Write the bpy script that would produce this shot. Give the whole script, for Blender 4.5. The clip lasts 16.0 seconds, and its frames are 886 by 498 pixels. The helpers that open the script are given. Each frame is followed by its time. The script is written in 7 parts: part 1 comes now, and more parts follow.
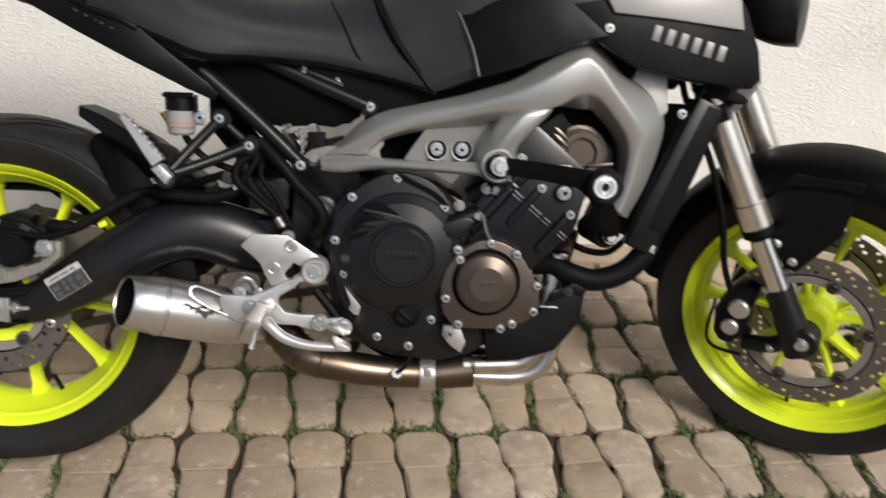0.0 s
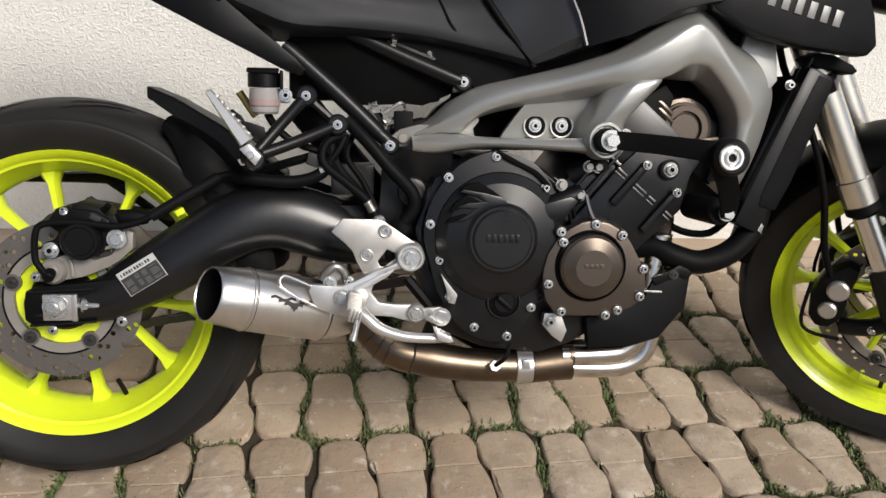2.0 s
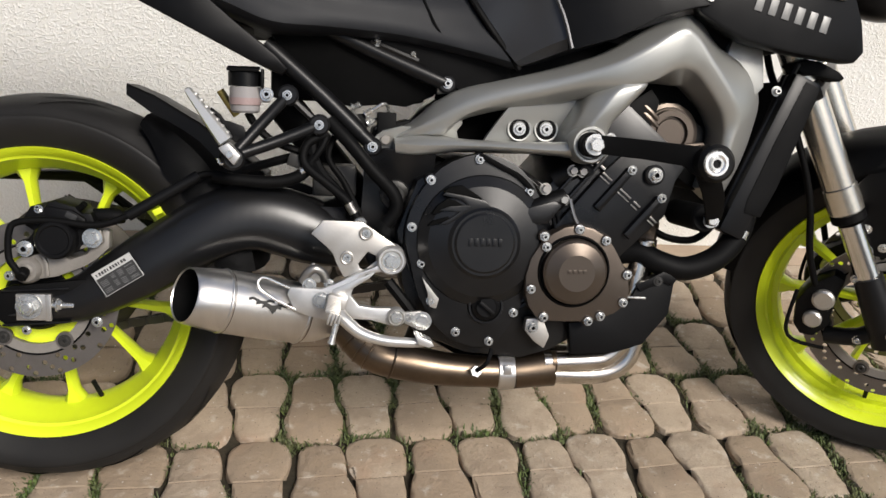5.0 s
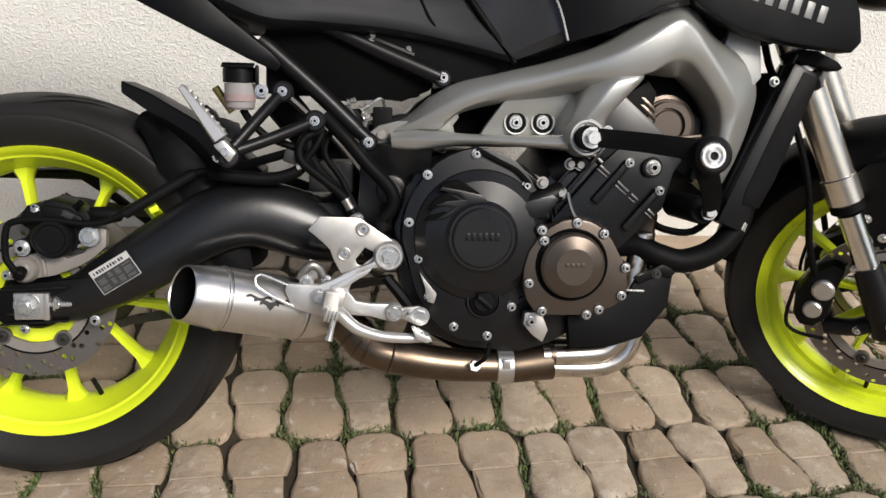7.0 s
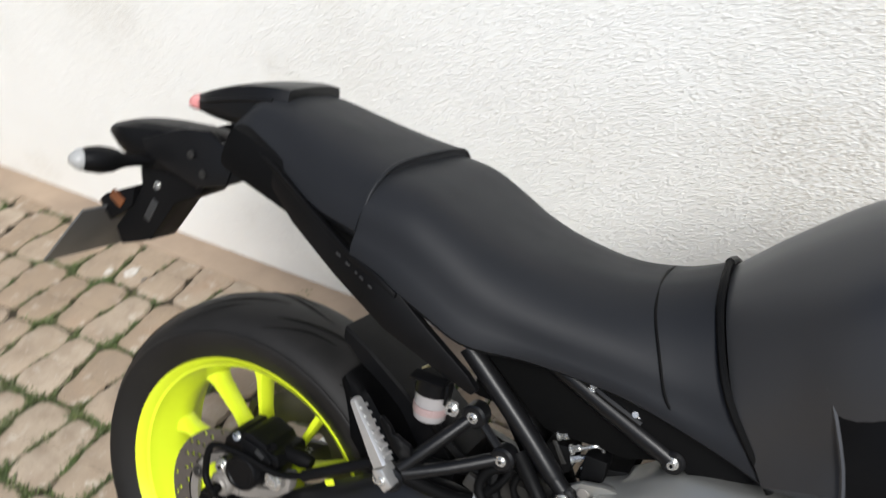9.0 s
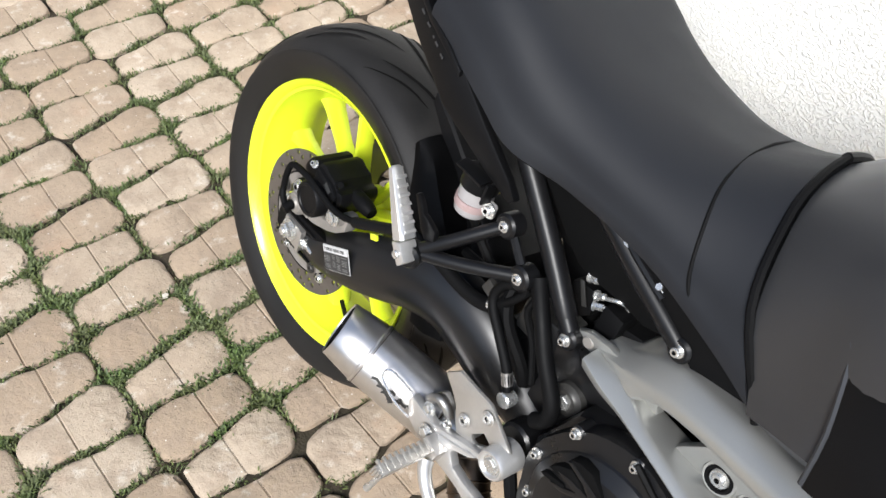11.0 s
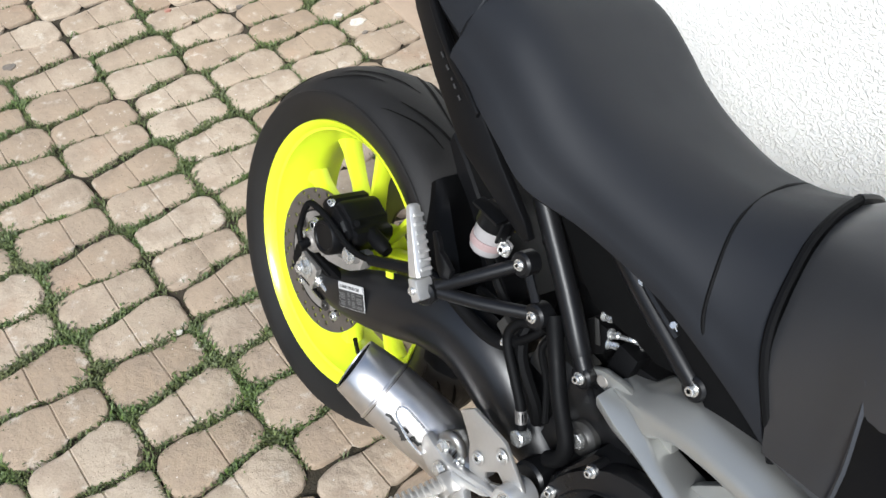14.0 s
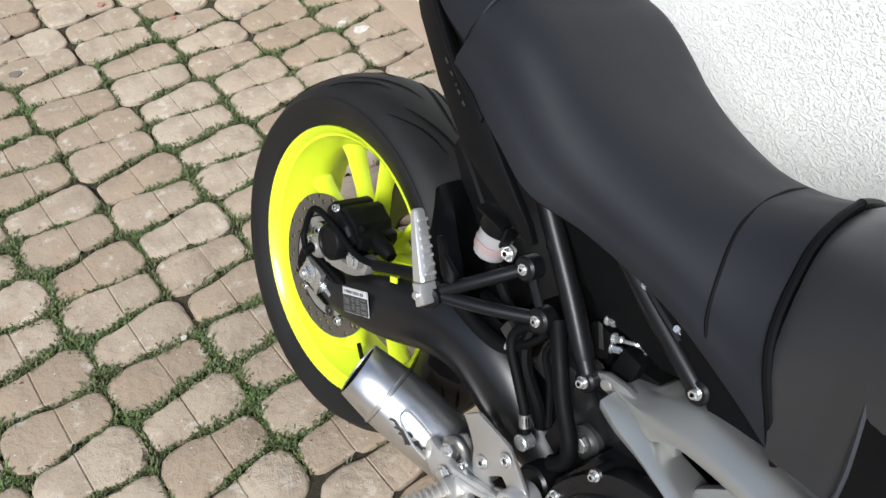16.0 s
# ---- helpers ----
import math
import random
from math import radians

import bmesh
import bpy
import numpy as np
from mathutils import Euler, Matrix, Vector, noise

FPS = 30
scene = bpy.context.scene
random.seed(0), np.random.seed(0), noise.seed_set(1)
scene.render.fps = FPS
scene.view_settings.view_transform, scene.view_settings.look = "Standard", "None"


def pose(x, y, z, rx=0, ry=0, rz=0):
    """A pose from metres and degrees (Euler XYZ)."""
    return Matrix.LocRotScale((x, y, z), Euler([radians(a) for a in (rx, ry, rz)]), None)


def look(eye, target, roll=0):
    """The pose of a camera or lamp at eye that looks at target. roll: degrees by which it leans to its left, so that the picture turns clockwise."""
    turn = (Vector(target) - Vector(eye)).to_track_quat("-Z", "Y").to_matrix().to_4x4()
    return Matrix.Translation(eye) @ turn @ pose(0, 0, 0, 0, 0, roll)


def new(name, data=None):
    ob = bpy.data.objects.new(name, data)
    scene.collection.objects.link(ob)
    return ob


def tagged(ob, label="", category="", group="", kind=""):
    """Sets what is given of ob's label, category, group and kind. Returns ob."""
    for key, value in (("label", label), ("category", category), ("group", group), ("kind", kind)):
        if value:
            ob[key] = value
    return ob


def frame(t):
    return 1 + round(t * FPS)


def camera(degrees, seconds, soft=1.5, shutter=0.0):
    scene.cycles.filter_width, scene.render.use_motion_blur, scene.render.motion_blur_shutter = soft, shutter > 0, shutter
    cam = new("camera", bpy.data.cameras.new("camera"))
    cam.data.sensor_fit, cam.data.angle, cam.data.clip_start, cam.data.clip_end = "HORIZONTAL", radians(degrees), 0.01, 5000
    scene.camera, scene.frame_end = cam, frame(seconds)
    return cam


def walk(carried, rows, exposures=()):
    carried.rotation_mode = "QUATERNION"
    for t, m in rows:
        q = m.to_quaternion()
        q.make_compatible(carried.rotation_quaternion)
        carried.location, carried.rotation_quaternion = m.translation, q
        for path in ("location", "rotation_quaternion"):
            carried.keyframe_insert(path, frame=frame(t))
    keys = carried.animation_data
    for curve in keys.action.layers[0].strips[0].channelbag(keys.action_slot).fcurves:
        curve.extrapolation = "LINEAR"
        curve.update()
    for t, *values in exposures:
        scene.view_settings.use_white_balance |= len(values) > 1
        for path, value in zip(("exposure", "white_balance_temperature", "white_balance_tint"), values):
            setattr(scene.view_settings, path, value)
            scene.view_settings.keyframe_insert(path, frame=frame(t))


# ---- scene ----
cam = camera(55.90, 16.0, shutter=0.4)
PATH = [
    (0, (0.6742, -1.2946, 1.1477), (0.7812, 0.4412, 0.1599), 3.69),
    (0.5, (0.6052, -1.2624, 1.1329), (0.6081, 0.5002, 0.1879), 2.74),
    (1, (0.5219, -1.2500, 1.0748), (0.7195, 0.5028, 0.1323), 3.99),
    (1.5, (0.4827, -1.2413, 1.0543), (0.6629, 0.5083, 0.1023), 3.92),
    (2, (0.4781, -1.2340, 1.0528), (0.6533, 0.5153, 0.0992), 3.47),
    (2.5, (0.4784, -1.2288, 1.0471), (0.6647, 0.5214, 0.0973), 3.88),
    (3, (0.4768, -1.2222, 1.0457), (0.6598, 0.5268, 0.0931), 4.06),
    (3.5, (0.4751, -1.2210, 1.0451), (0.6526, 0.5295, 0.0942), 4.18),
    (4, (0.4799, -1.2222, 1.0455), (0.6564, 0.5318, 0.1008), 4.33),
    (6.5, (0.5067, -1.2189, 1.0451), (0.7282, 0.5274, 0.0956), 4.50),
    (7, (0.5036, -1.2163, 1.0497), (0.6914, 0.5262, 0.0860), 3.78),
    (7.5, (0.5465, -1.1713, 1.0991), (0.6389, 0.5433, 0.0738), 2.50),
    (7.8, (0.6201, -1.1185, 1.1785), (0.4920, 0.5453, 0.0761), 0.25),
    (8, (0.6374, -1.0650, 1.2464), (0.4519, 0.5960, 0.1479), 1.71),
    (8.2, (0.6512, -1.0026, 1.2891), (0.3769, 0.6804, 0.2440), 0.31),
    (8.5, (0.6278, -0.8717, 1.3784), (0.2314, 0.7521, 0.2801), 1.42),
    (9, (0.7107, -0.6727, 1.4107), (-0.1026, 0.7561, 0.2719), 0.20),
    (9.3, (0.7921, -0.5813, 1.3873), (-0.1404, 0.5884, 0.0597), 4.23),
    (9.5, (0.8073, -0.5084, 1.3873), (-0.0970, 0.4880, -0.0923), 4.61),
    (10, (0.8299, -0.4390, 1.3767), (-0.0952, 0.3786, -0.1968), 3.49),
    (10.2, (0.8339, -0.4420, 1.3858), (-0.1077, 0.3496, -0.1912), 3.53),
    (12.3, (0.8254, -0.4627, 1.3813), (-0.1886, 0.3249, -0.1522), 3.87),
    (12.5, (0.8251, -0.4607, 1.3806), (-0.1877, 0.3448, -0.1444), 4.16),
    (13, (0.8296, -0.4666, 1.3860), (-0.2123, 0.3278, -0.1251), 3.66),
    (13.5, (0.8355, -0.4682, 1.3861), (-0.2128, 0.3350, -0.1159), 3.84),
    (14, (0.8375, -0.4707, 1.3912), (-0.2232, 0.3213, -0.1080), 3.02),
    (14.5, (0.8362, -0.4736, 1.3919), (-0.2373, 0.2959, -0.1099), 2.47),
    (15, (0.8338, -0.4723, 1.3910), (-0.2264, 0.3052, -0.1162), 2.92),
    (15.5, (0.8367, -0.4783, 1.3922), (-0.2376, 0.3054, -0.1017), 3.13),
    (16, (0.8419, -0.4761, 1.3930), (-0.2339, 0.3182, -0.0942), 2.83),
]
EXPOSURE = [(0, 0.2, 6650, 11), (1.0, 0.04, 6650, 11), (2.0, 0.27, 6650, 11), (7.4, 0.27, 6650, 11), (8.4, 0.3, 6350, 10), (9.0, 0.38, 6200, 9), (9.5, 0.68, 6250, 11), (10, 1.0, 6300, 11), (12.3, 0.9, 5950, 8), (14, 0.85, 5950, 8), (16, 0.66, 5950, 8)]
walk(cam, [(t, look(eye, target, roll)) for t, eye, target, roll in PATH], EXPOSURE)

# ---- light ----
world = bpy.data.worlds.new("sky_world")
scene.world = world
world.use_nodes = True
wn = world.node_tree
sky = wn.nodes.new("ShaderNodeTexSky")
sky.sky_type, sky.sun_disc = "NISHITA", False
sky.sun_elevation, sky.sun_rotation = radians(41), radians(147)
sky.air_density, sky.dust_density, sky.ozone_density = 1.0, 1.6, 1.0
wn.links.new(sky.outputs["Color"], wn.nodes["Background"].inputs["Color"])
wn.nodes["Background"].inputs["Strength"].default_value = 0.088
sun = new("sun", bpy.data.lights.new("sun", "SUN"))
sun.data.energy, sun.data.angle, sun.data.color = 3.2, radians(22), (1.0, 0.965, 0.91)
sun.matrix_world = look((1.25, -1.9, 2.0), (0, 0, 0))


# ---- materials ----
def mat(name, col, rough=0.5, metal=0.0, col2=None, scale=8.0, fine=120.0, bump=0.0, coat=0.0, stretch=(1, 1, 1), rough2=None,
        transmission=0.0, emit=None, island=False, per_object=0.0, spec=0.4):
    m = bpy.data.materials.new(name)
    m.use_nodes = True
    nt = m.node_tree
    b = nt.nodes["Principled BSDF"]
    b.inputs["Roughness"].default_value = rough
    b.inputs["Metallic"].default_value = metal
    b.inputs["Coat Weight"].default_value = coat
    b.inputs["Coat Roughness"].default_value = 0.12
    b.inputs["Specular IOR Level"].default_value = spec
    b.inputs["Transmission Weight"].default_value = transmission
    tc = nt.nodes.new("ShaderNodeTexCoord")
    mp = nt.nodes.new("ShaderNodeMapping")
    mp.inputs["Scale"].default_value = stretch
    nt.links.new(tc.outputs["Object"], mp.inputs["Vector"])
    big = nt.nodes.new("ShaderNodeTexNoise")
    big.inputs["Scale"].default_value, big.inputs["Detail"].default_value = scale, 6
    small = nt.nodes.new("ShaderNodeTexNoise")
    small.inputs["Scale"].default_value, small.inputs["Detail"].default_value = fine, 4
    for n in (big, small):
        nt.links.new(mp.outputs["Vector"], n.inputs["Vector"])
    col2 = col2 or tuple(c * 0.8 for c in col)
    mix = nt.nodes.new("ShaderNodeMix")
    mix.data_type = "RGBA"
    mix.inputs["A"].default_value, mix.inputs["B"].default_value = (*col, 1), (*col2, 1)
    both = nt.nodes.new("ShaderNodeMath")
    both.operation = "MULTIPLY_ADD"
    nt.links.new(small.outputs["Fac"], both.inputs[0])
    both.inputs[1].default_value = 0.45
    half = nt.nodes.new("ShaderNodeMapRange")
    half.inputs["From Min"].default_value, half.inputs["From Max"].default_value = 0.3, 0.7
    half.inputs["To Min"].default_value, half.inputs["To Max"].default_value = -0.2, 0.75
    nt.links.new(big.outputs["Fac"], half.inputs["Value"])
    nt.links.new(half.outputs["Result"], both.inputs[2])
    both.use_clamp = True
    nt.links.new(both.outputs["Value"], mix.inputs["Factor"])
    out = mix.outputs["Result"]
    if per_object or island:
        src = nt.nodes.new("ShaderNodeNewGeometry").outputs["Random Per Island"] if island else nt.nodes.new("ShaderNodeObjectInfo").outputs["Random"]
        hsv = nt.nodes.new("ShaderNodeHueSaturation")
        val = nt.nodes.new("ShaderNodeMapRange")
        val.inputs["To Min"].default_value, val.inputs["To Max"].default_value = 1 - per_object, 1 + per_object
        sat = nt.nodes.new("ShaderNodeMath")
        sat.operation = "PINGPONG"
        sat.inputs[1].default_value = 0.23
        sat2 = nt.nodes.new("ShaderNodeMapRange")
        sat2.inputs["From Max"].default_value = 0.23
        sat2.inputs["To Min"].default_value, sat2.inputs["To Max"].default_value = 0.8, 1.12
        nt.links.new(src, val.inputs["Value"])
        nt.links.new(src, sat.inputs[0])
        nt.links.new(sat.outputs["Value"], sat2.inputs["Value"])
        nt.links.new(val.outputs["Result"], hsv.inputs["Value"])
        nt.links.new(sat2.outputs["Result"], hsv.inputs["Saturation"])
        nt.links.new(out, hsv.inputs["Color"])
        out = hsv.outputs["Color"]
    nt.links.new(out, b.inputs["Base Color"])
    rr = nt.nodes.new("ShaderNodeMapRange")
    rr.inputs["To Min"].default_value, rr.inputs["To Max"].default_value = rough * 0.85, min(1, rough2 or rough * 1.2)
    nt.links.new(both.outputs["Value"], rr.inputs["Value"])
    nt.links.new(rr.outputs["Result"], b.inputs["Roughness"])
    if bump:
        bp = nt.nodes.new("ShaderNodeBump")
        bp.inputs["Strength"].default_value, bp.inputs["Distance"].default_value = 0.6, bump
        nt.links.new(small.outputs["Fac"], bp.inputs["Height"])
        nt.links.new(bp.outputs["Normal"], b.inputs["Normal"])
    if emit:
        b.inputs["Emission Color"].default_value, b.inputs["Emission Strength"].default_value = (*emit[:3], 1), emit[3]
    return m


M = {
    "sidewall": mat("sidewall_rubber", (0.0095, 0.009, 0.0085), 0.5, col2=(0.014, 0.013, 0.012), scale=9, fine=300, spec=0.25),
    "carrier": mat("sandcast_aluminium", (0.3, 0.28, 0.255), 0.5, 0.4, (0.22, 0.205, 0.185), 25, 300),
    # near black that stands for shade in hollows and under overhangs
    "deep": mat("recess_shade_black", (0.0025, 0.0025, 0.0025), 0.8, spec=0.1),
    "rubber": mat("tyre_rubber", (0.0115, 0.0112, 0.011), 0.56, col2=(0.021, 0.02, 0.0193), scale=12, fine=300, bump=0.0004, spec=0.2),
    "neon": mat("neon_yellow_paint", (0.72, 0.835, 0.03), 0.3, col2=(0.64, 0.755, 0.024), scale=5, fine=60, coat=0.3),
    "steel": mat("brake_steel", (0.36, 0.35, 0.33), 0.38, 0.9, (0.28, 0.26, 0.24), 20, 200, stretch=(1, 1, 1)),
    "alu": mat("cast_aluminium", (0.55, 0.53, 0.495), 0.38, 0.8, (0.46, 0.44, 0.41), 15, 250, bump=0.0001),
    "polished": mat("polished_aluminium", (0.85, 0.85, 0.84), 0.25, 0.8, (0.75, 0.75, 0.75), 15, 200),
    "zinc": mat("zinc_bolt", (0.66, 0.66, 0.64), 0.26, 0.8, (0.52, 0.52, 0.5), 60, 400),
    "frame": mat("silver_frame_paint", (0.405, 0.405, 0.383), 0.36, 0.66, (0.378, 0.378, 0.357), 3, 500, coat=0.08),
    "satin": mat("satin_black_paint", (0.005, 0.005, 0.0054), 0.35, 0.0, (0.0065, 0.0065, 0.007), 6, 200, coat=0.04, spec=0.24),
    "armpaint": mat("swingarm_black_paint", (0.006, 0.006, 0.0064), 0.33, 0.0, (0.0075, 0.0075, 0.008), 6, 200, coat=0.06, spec=0.42),
    "plastic": mat("black_plastic", (0.003, 0.003, 0.0033), 0.42, 0.0, (0.0048, 0.0048, 0.0052), 10, 600, bump=0.0001, spec=0.15),
    "engine": mat("engine_black", (0.0042, 0.0042, 0.0046), 0.31, 0.0, (0.007, 0.007, 0.0075), 12, 400, bump=0.0001, spec=0.38),
    "grey_cast": mat("dark_grey_casting", (0.05, 0.048, 0.045), 0.4, 0.4, (0.035, 0.034, 0.032), 10, 300),
    "pegmetal": mat("bright_cast_aluminium", (0.68, 0.67, 0.65), 0.34, 0.75, (0.56, 0.55, 0.53), 15, 250, bump=0.0001),
    "dark": mat("rubber_black", (0.0028, 0.0028, 0.003), 0.6, spec=0.11),
    "bronze": mat("bronze_cover_paint", (0.105, 0.085, 0.069), 0.32, 0.7, (0.09, 0.072, 0.058), 8, 400),
    "brushed": mat("brushed_stainless", (0.68, 0.66, 0.635), 0.33, 0.95, (0.6, 0.58, 0.55), 6, 120, stretch=(9, 1, 1)),
    "burnt": mat("heat_tinted_steel", (0.185, 0.14, 0.1), 0.36, 1.0, (0.085, 0.066, 0.05), 11, 120),
    "chrome": mat("header_chrome", (0.74, 0.7, 0.64), 0.22, 1.0, (0.6, 0.56, 0.5), 10, 120),
    "seat": mat("seat_vinyl", (0.0118, 0.0126, 0.0148), 0.5, 0.0, (0.014, 0.0149, 0.0172), 6, 900, bump=0.0003, spec=0.21),
    "tank": mat("matt_grey_paint", (0.058, 0.0585, 0.0615), 0.36, 0.6, (0.066, 0.0665, 0.0695), 4, 700),
    "silverpaint": mat("silver_wing_paint", (0.36, 0.355, 0.335), 0.35, 0.4, (0.32, 0.315, 0.3), 4, 700),
    "fork": mat("fork_tube_champagne", (0.72, 0.68, 0.6), 0.24, 0.9, (0.62, 0.58, 0.5), 8, 200),
    "stanchion": mat("fork_stanchion", (0.78, 0.77, 0.74), 0.18, 1.0, (0.66, 0.65, 0.62), 8, 200),
    "label": mat("label_print_grey", (0.035, 0.035, 0.035), 0.4),
    "labelwhite": mat("label_white", (0.5, 0.5, 0.49), 0.4),
    "lettering": mat("lettering_silver", (0.2, 0.2, 0.195), 0.4, 0.3),
    "reservoir": mat("milky_reservoir_plastic", (0.3, 0.285, 0.28), 0.3, 0.0, (0.25, 0.235, 0.23), 20, 100),
    "fluid": mat("pink_brake_fluid", (0.33, 0.24, 0.23), 0.3),
    "redlens": mat("red_tail_lens", (0.7, 0.2, 0.19), 0.15, 0.0, (0.8, 0.4, 0.38), 20, 100, coat=0.5),
    "clearlens": mat("smoked_clear_lens", (0.38, 0.38, 0.37), 0.12),
    "orange": mat("orange_reflector", (0.16, 0.06, 0.025), 0.25),
    "redswitch": mat("red_switch", (0.6, 0.03, 0.03), 0.35),
    "chain": mat("greasy_chain", (0.075, 0.068, 0.06), 0.45, 0.7, (0.09, 0.08, 0.07), 40, 300),
    "plate": mat("plate_grey", (0.14, 0.14, 0.135), 0.4, 0.3),
    "disc": mat("perforated_disc_steel", (0.22, 0.2, 0.185), 0.42, 0.8, (0.17, 0.155, 0.14), 20, 200),
    "cartridge": mat("spring_gold", (0.45, 0.36, 0.12), 0.3, 0.8),
    "soil": mat("joint_soil", (0.05, 0.038, 0.023), 0.95, 0.0, (0.022, 0.019, 0.011), 30, 240, bump=0.006),
    "grass": mat("joint_grass", (0.075, 0.118, 0.028), 0.65, 0.0, (0.115, 0.122, 0.05), 9, 60, per_object=0.4, island=True),
    "spot_grey": mat("dark_grey_spot", (0.12, 0.105, 0.09), 0.85, 0.0, (0.2, 0.17, 0.14), 60, 300),
    "spot_red": mat("faded_red_paint_spot", (0.33, 0.12, 0.09), 0.8, 0.0, (0.36, 0.24, 0.18), 60, 300),
    "spot_lime": mat("pale_lime_splash", (0.62, 0.6, 0.56), 0.85, 0.0, (0.45, 0.4, 0.33), 60, 300),
    # for the added walls out of view; grey chosen to keep their bounce low
    "yard_wall": mat("unseen_wall_grey", (0.24, 0.24, 0.245), 0.9, 0.0, (0.19, 0.19, 0.195), 3, 90, bump=0.002),
    "strip": mat("wall_foot_concrete", (0.42, 0.32, 0.23), 0.9, 0.0, (0.3, 0.23, 0.17), 6, 150, bump=0.002),
}


def stucco():
    """White sprayed render: blobs and drag marks, faint grey dirt."""
    m = bpy.data.materials.new("white_textured_render")
    m.use_nodes = True
    nt = m.node_tree
    b = nt.nodes["Principled BSDF"]
    b.inputs["Roughness"].default_value = 0.8
    tc = nt.nodes.new("ShaderNodeTexCoord")
    mp = nt.nodes.new("ShaderNodeMapping")
    mp.inputs["Scale"].default_value = (0.85, 1, 1)
    nt.links.new(tc.outputs["Object"], mp.inputs["Vector"])
    dirt = nt.nodes.new("ShaderNodeTexNoise")
    dirt.inputs["Scale"].default_value, dirt.inputs["Detail"].default_value = 2.2, 8
    ramp = nt.nodes.new("ShaderNodeValToRGB")
    ramp.color_ramp.elements[0].position, ramp.color_ramp.elements[0].color = 0.36, (0.825, 0.818, 0.778, 1)
    ramp.color_ramp.elements[1].position, ramp.color_ramp.elements[1].color = 0.62, (0.865, 0.862, 0.83, 1)
    nt.links.new(tc.outputs["Object"], dirt.inputs["Vector"])
    nt.links.new(dirt.outputs["Fac"], ramp.inputs["Fac"])
    warp = nt.nodes.new("ShaderNodeTexNoise")
    warp.inputs["Scale"].default_value, warp.inputs["Detail"].default_value = 60, 3
    nt.links.new(mp.outputs["Vector"], warp.inputs["Vector"])
    bent = nt.nodes.new("ShaderNodeMix")
    bent.data_type, bent.blend_type = "RGBA", "LINEAR_LIGHT"
    bent.inputs["Factor"].default_value = 0.008
    nt.links.new(mp.outputs["Vector"], bent.inputs["A"])
    nt.links.new(warp.outputs["Color"], bent.inputs["B"])
    def ridge(scale, detail, centre, width, soft):
        """Short raised worms where a noise crosses its middle value."""
        n = nt.nodes.new("ShaderNodeTexNoise")
        n.inputs["Scale"].default_value, n.inputs["Detail"].default_value = scale, detail
        nt.links.new(bent.outputs["Result"], n.inputs["Vector"])
        off = nt.nodes.new("ShaderNodeMath")
        off.operation = "SUBTRACT"
        off.inputs[1].default_value = centre
        nt.links.new(n.outputs["Fac"], off.inputs[0])
        dist = nt.nodes.new("ShaderNodeMath")
        dist.operation = "ABSOLUTE"
        nt.links.new(off.outputs["Value"], dist.inputs[0])
        step = nt.nodes.new("ShaderNodeMapRange")
        step.interpolation_type = "SMOOTHSTEP"
        step.inputs["From Min"].default_value, step.inputs["From Max"].default_value = width, width + soft
        step.inputs["To Min"].default_value, step.inputs["To Max"].default_value = 1.0, 0.0
        nt.links.new(dist.outputs["Value"], step.inputs["Value"])
        return step.outputs["Result"]

    def times(a, k, plus):
        """a * k + plus, of sockets or numbers."""
        n = nt.nodes.new("ShaderNodeMath")
        n.operation = "MULTIPLY_ADD"
        for socket, v in zip(n.inputs, (a, k, plus)):
            if isinstance(v, (int, float)):
                socket.default_value = v
            else:
                nt.links.new(v, socket)
        return n.outputs["Value"]

    worms = times(ridge(125, 1, 0.5, 0.0, 0.1), ridge(85, 0, 0.64, 0.1, 0.12), 0.0)
    dabs = ridge(160, 0, 0.7, 0.05, 0.14)
    grit = nt.nodes.new("ShaderNodeTexNoise")
    grit.inputs["Scale"].default_value, grit.inputs["Detail"].default_value = 190, 4
    nt.links.new(mp.outputs["Vector"], grit.inputs["Vector"])
    relief = times(dabs, 0.8, times(grit.outputs["Fac"], 0.32, worms))
    # grime caught between the grains, in patches
    patch = nt.nodes.new("ShaderNodeMapRange")
    patch.inputs["From Min"].default_value, patch.inputs["From Max"].default_value = 0.44, 0.3
    patch.inputs["To Max"].default_value = 0.4
    nt.links.new(dirt.outputs["Fac"], patch.inputs["Value"])
    low = nt.nodes.new("ShaderNodeMapRange")
    low.inputs["From Min"].default_value, low.inputs["From Max"].default_value = 0.56, 0.4
    nt.links.new(grit.outputs["Fac"], low.inputs["Value"])
    grime = nt.nodes.new("ShaderNodeMix")
    grime.data_type = "RGBA"
    grime.inputs["B"].default_value = (0.42, 0.36, 0.27, 1)
    nt.links.new(times(patch.outputs["Result"], low.outputs["Result"], 0.0), grime.inputs["Factor"])
    nt.links.new(ramp.outputs["Color"], grime.inputs["A"])
    nt.links.new(grime.outputs["Result"], b.inputs["Base Color"])
    bp = nt.nodes.new("ShaderNodeBump")
    bp.inputs["Strength"].default_value, bp.inputs["Distance"].default_value = 0.45, 0.003
    nt.links.new(relief, bp.inputs["Height"])
    nt.links.new(bp.outputs["Normal"], b.inputs["Normal"])
    return m


M["wall"] = stucco()


# ---- mesh helpers ----
def finish(bm, angle=38):
    bmesh.ops.recalc_face_normals(bm, faces=bm.faces[:])
    for f in bm.faces:
        f.smooth = True
    for e in bm.edges:
        if len(e.link_faces) == 2:
            e.smooth = e.calc_face_angle(0) < radians(angle)
    return bm


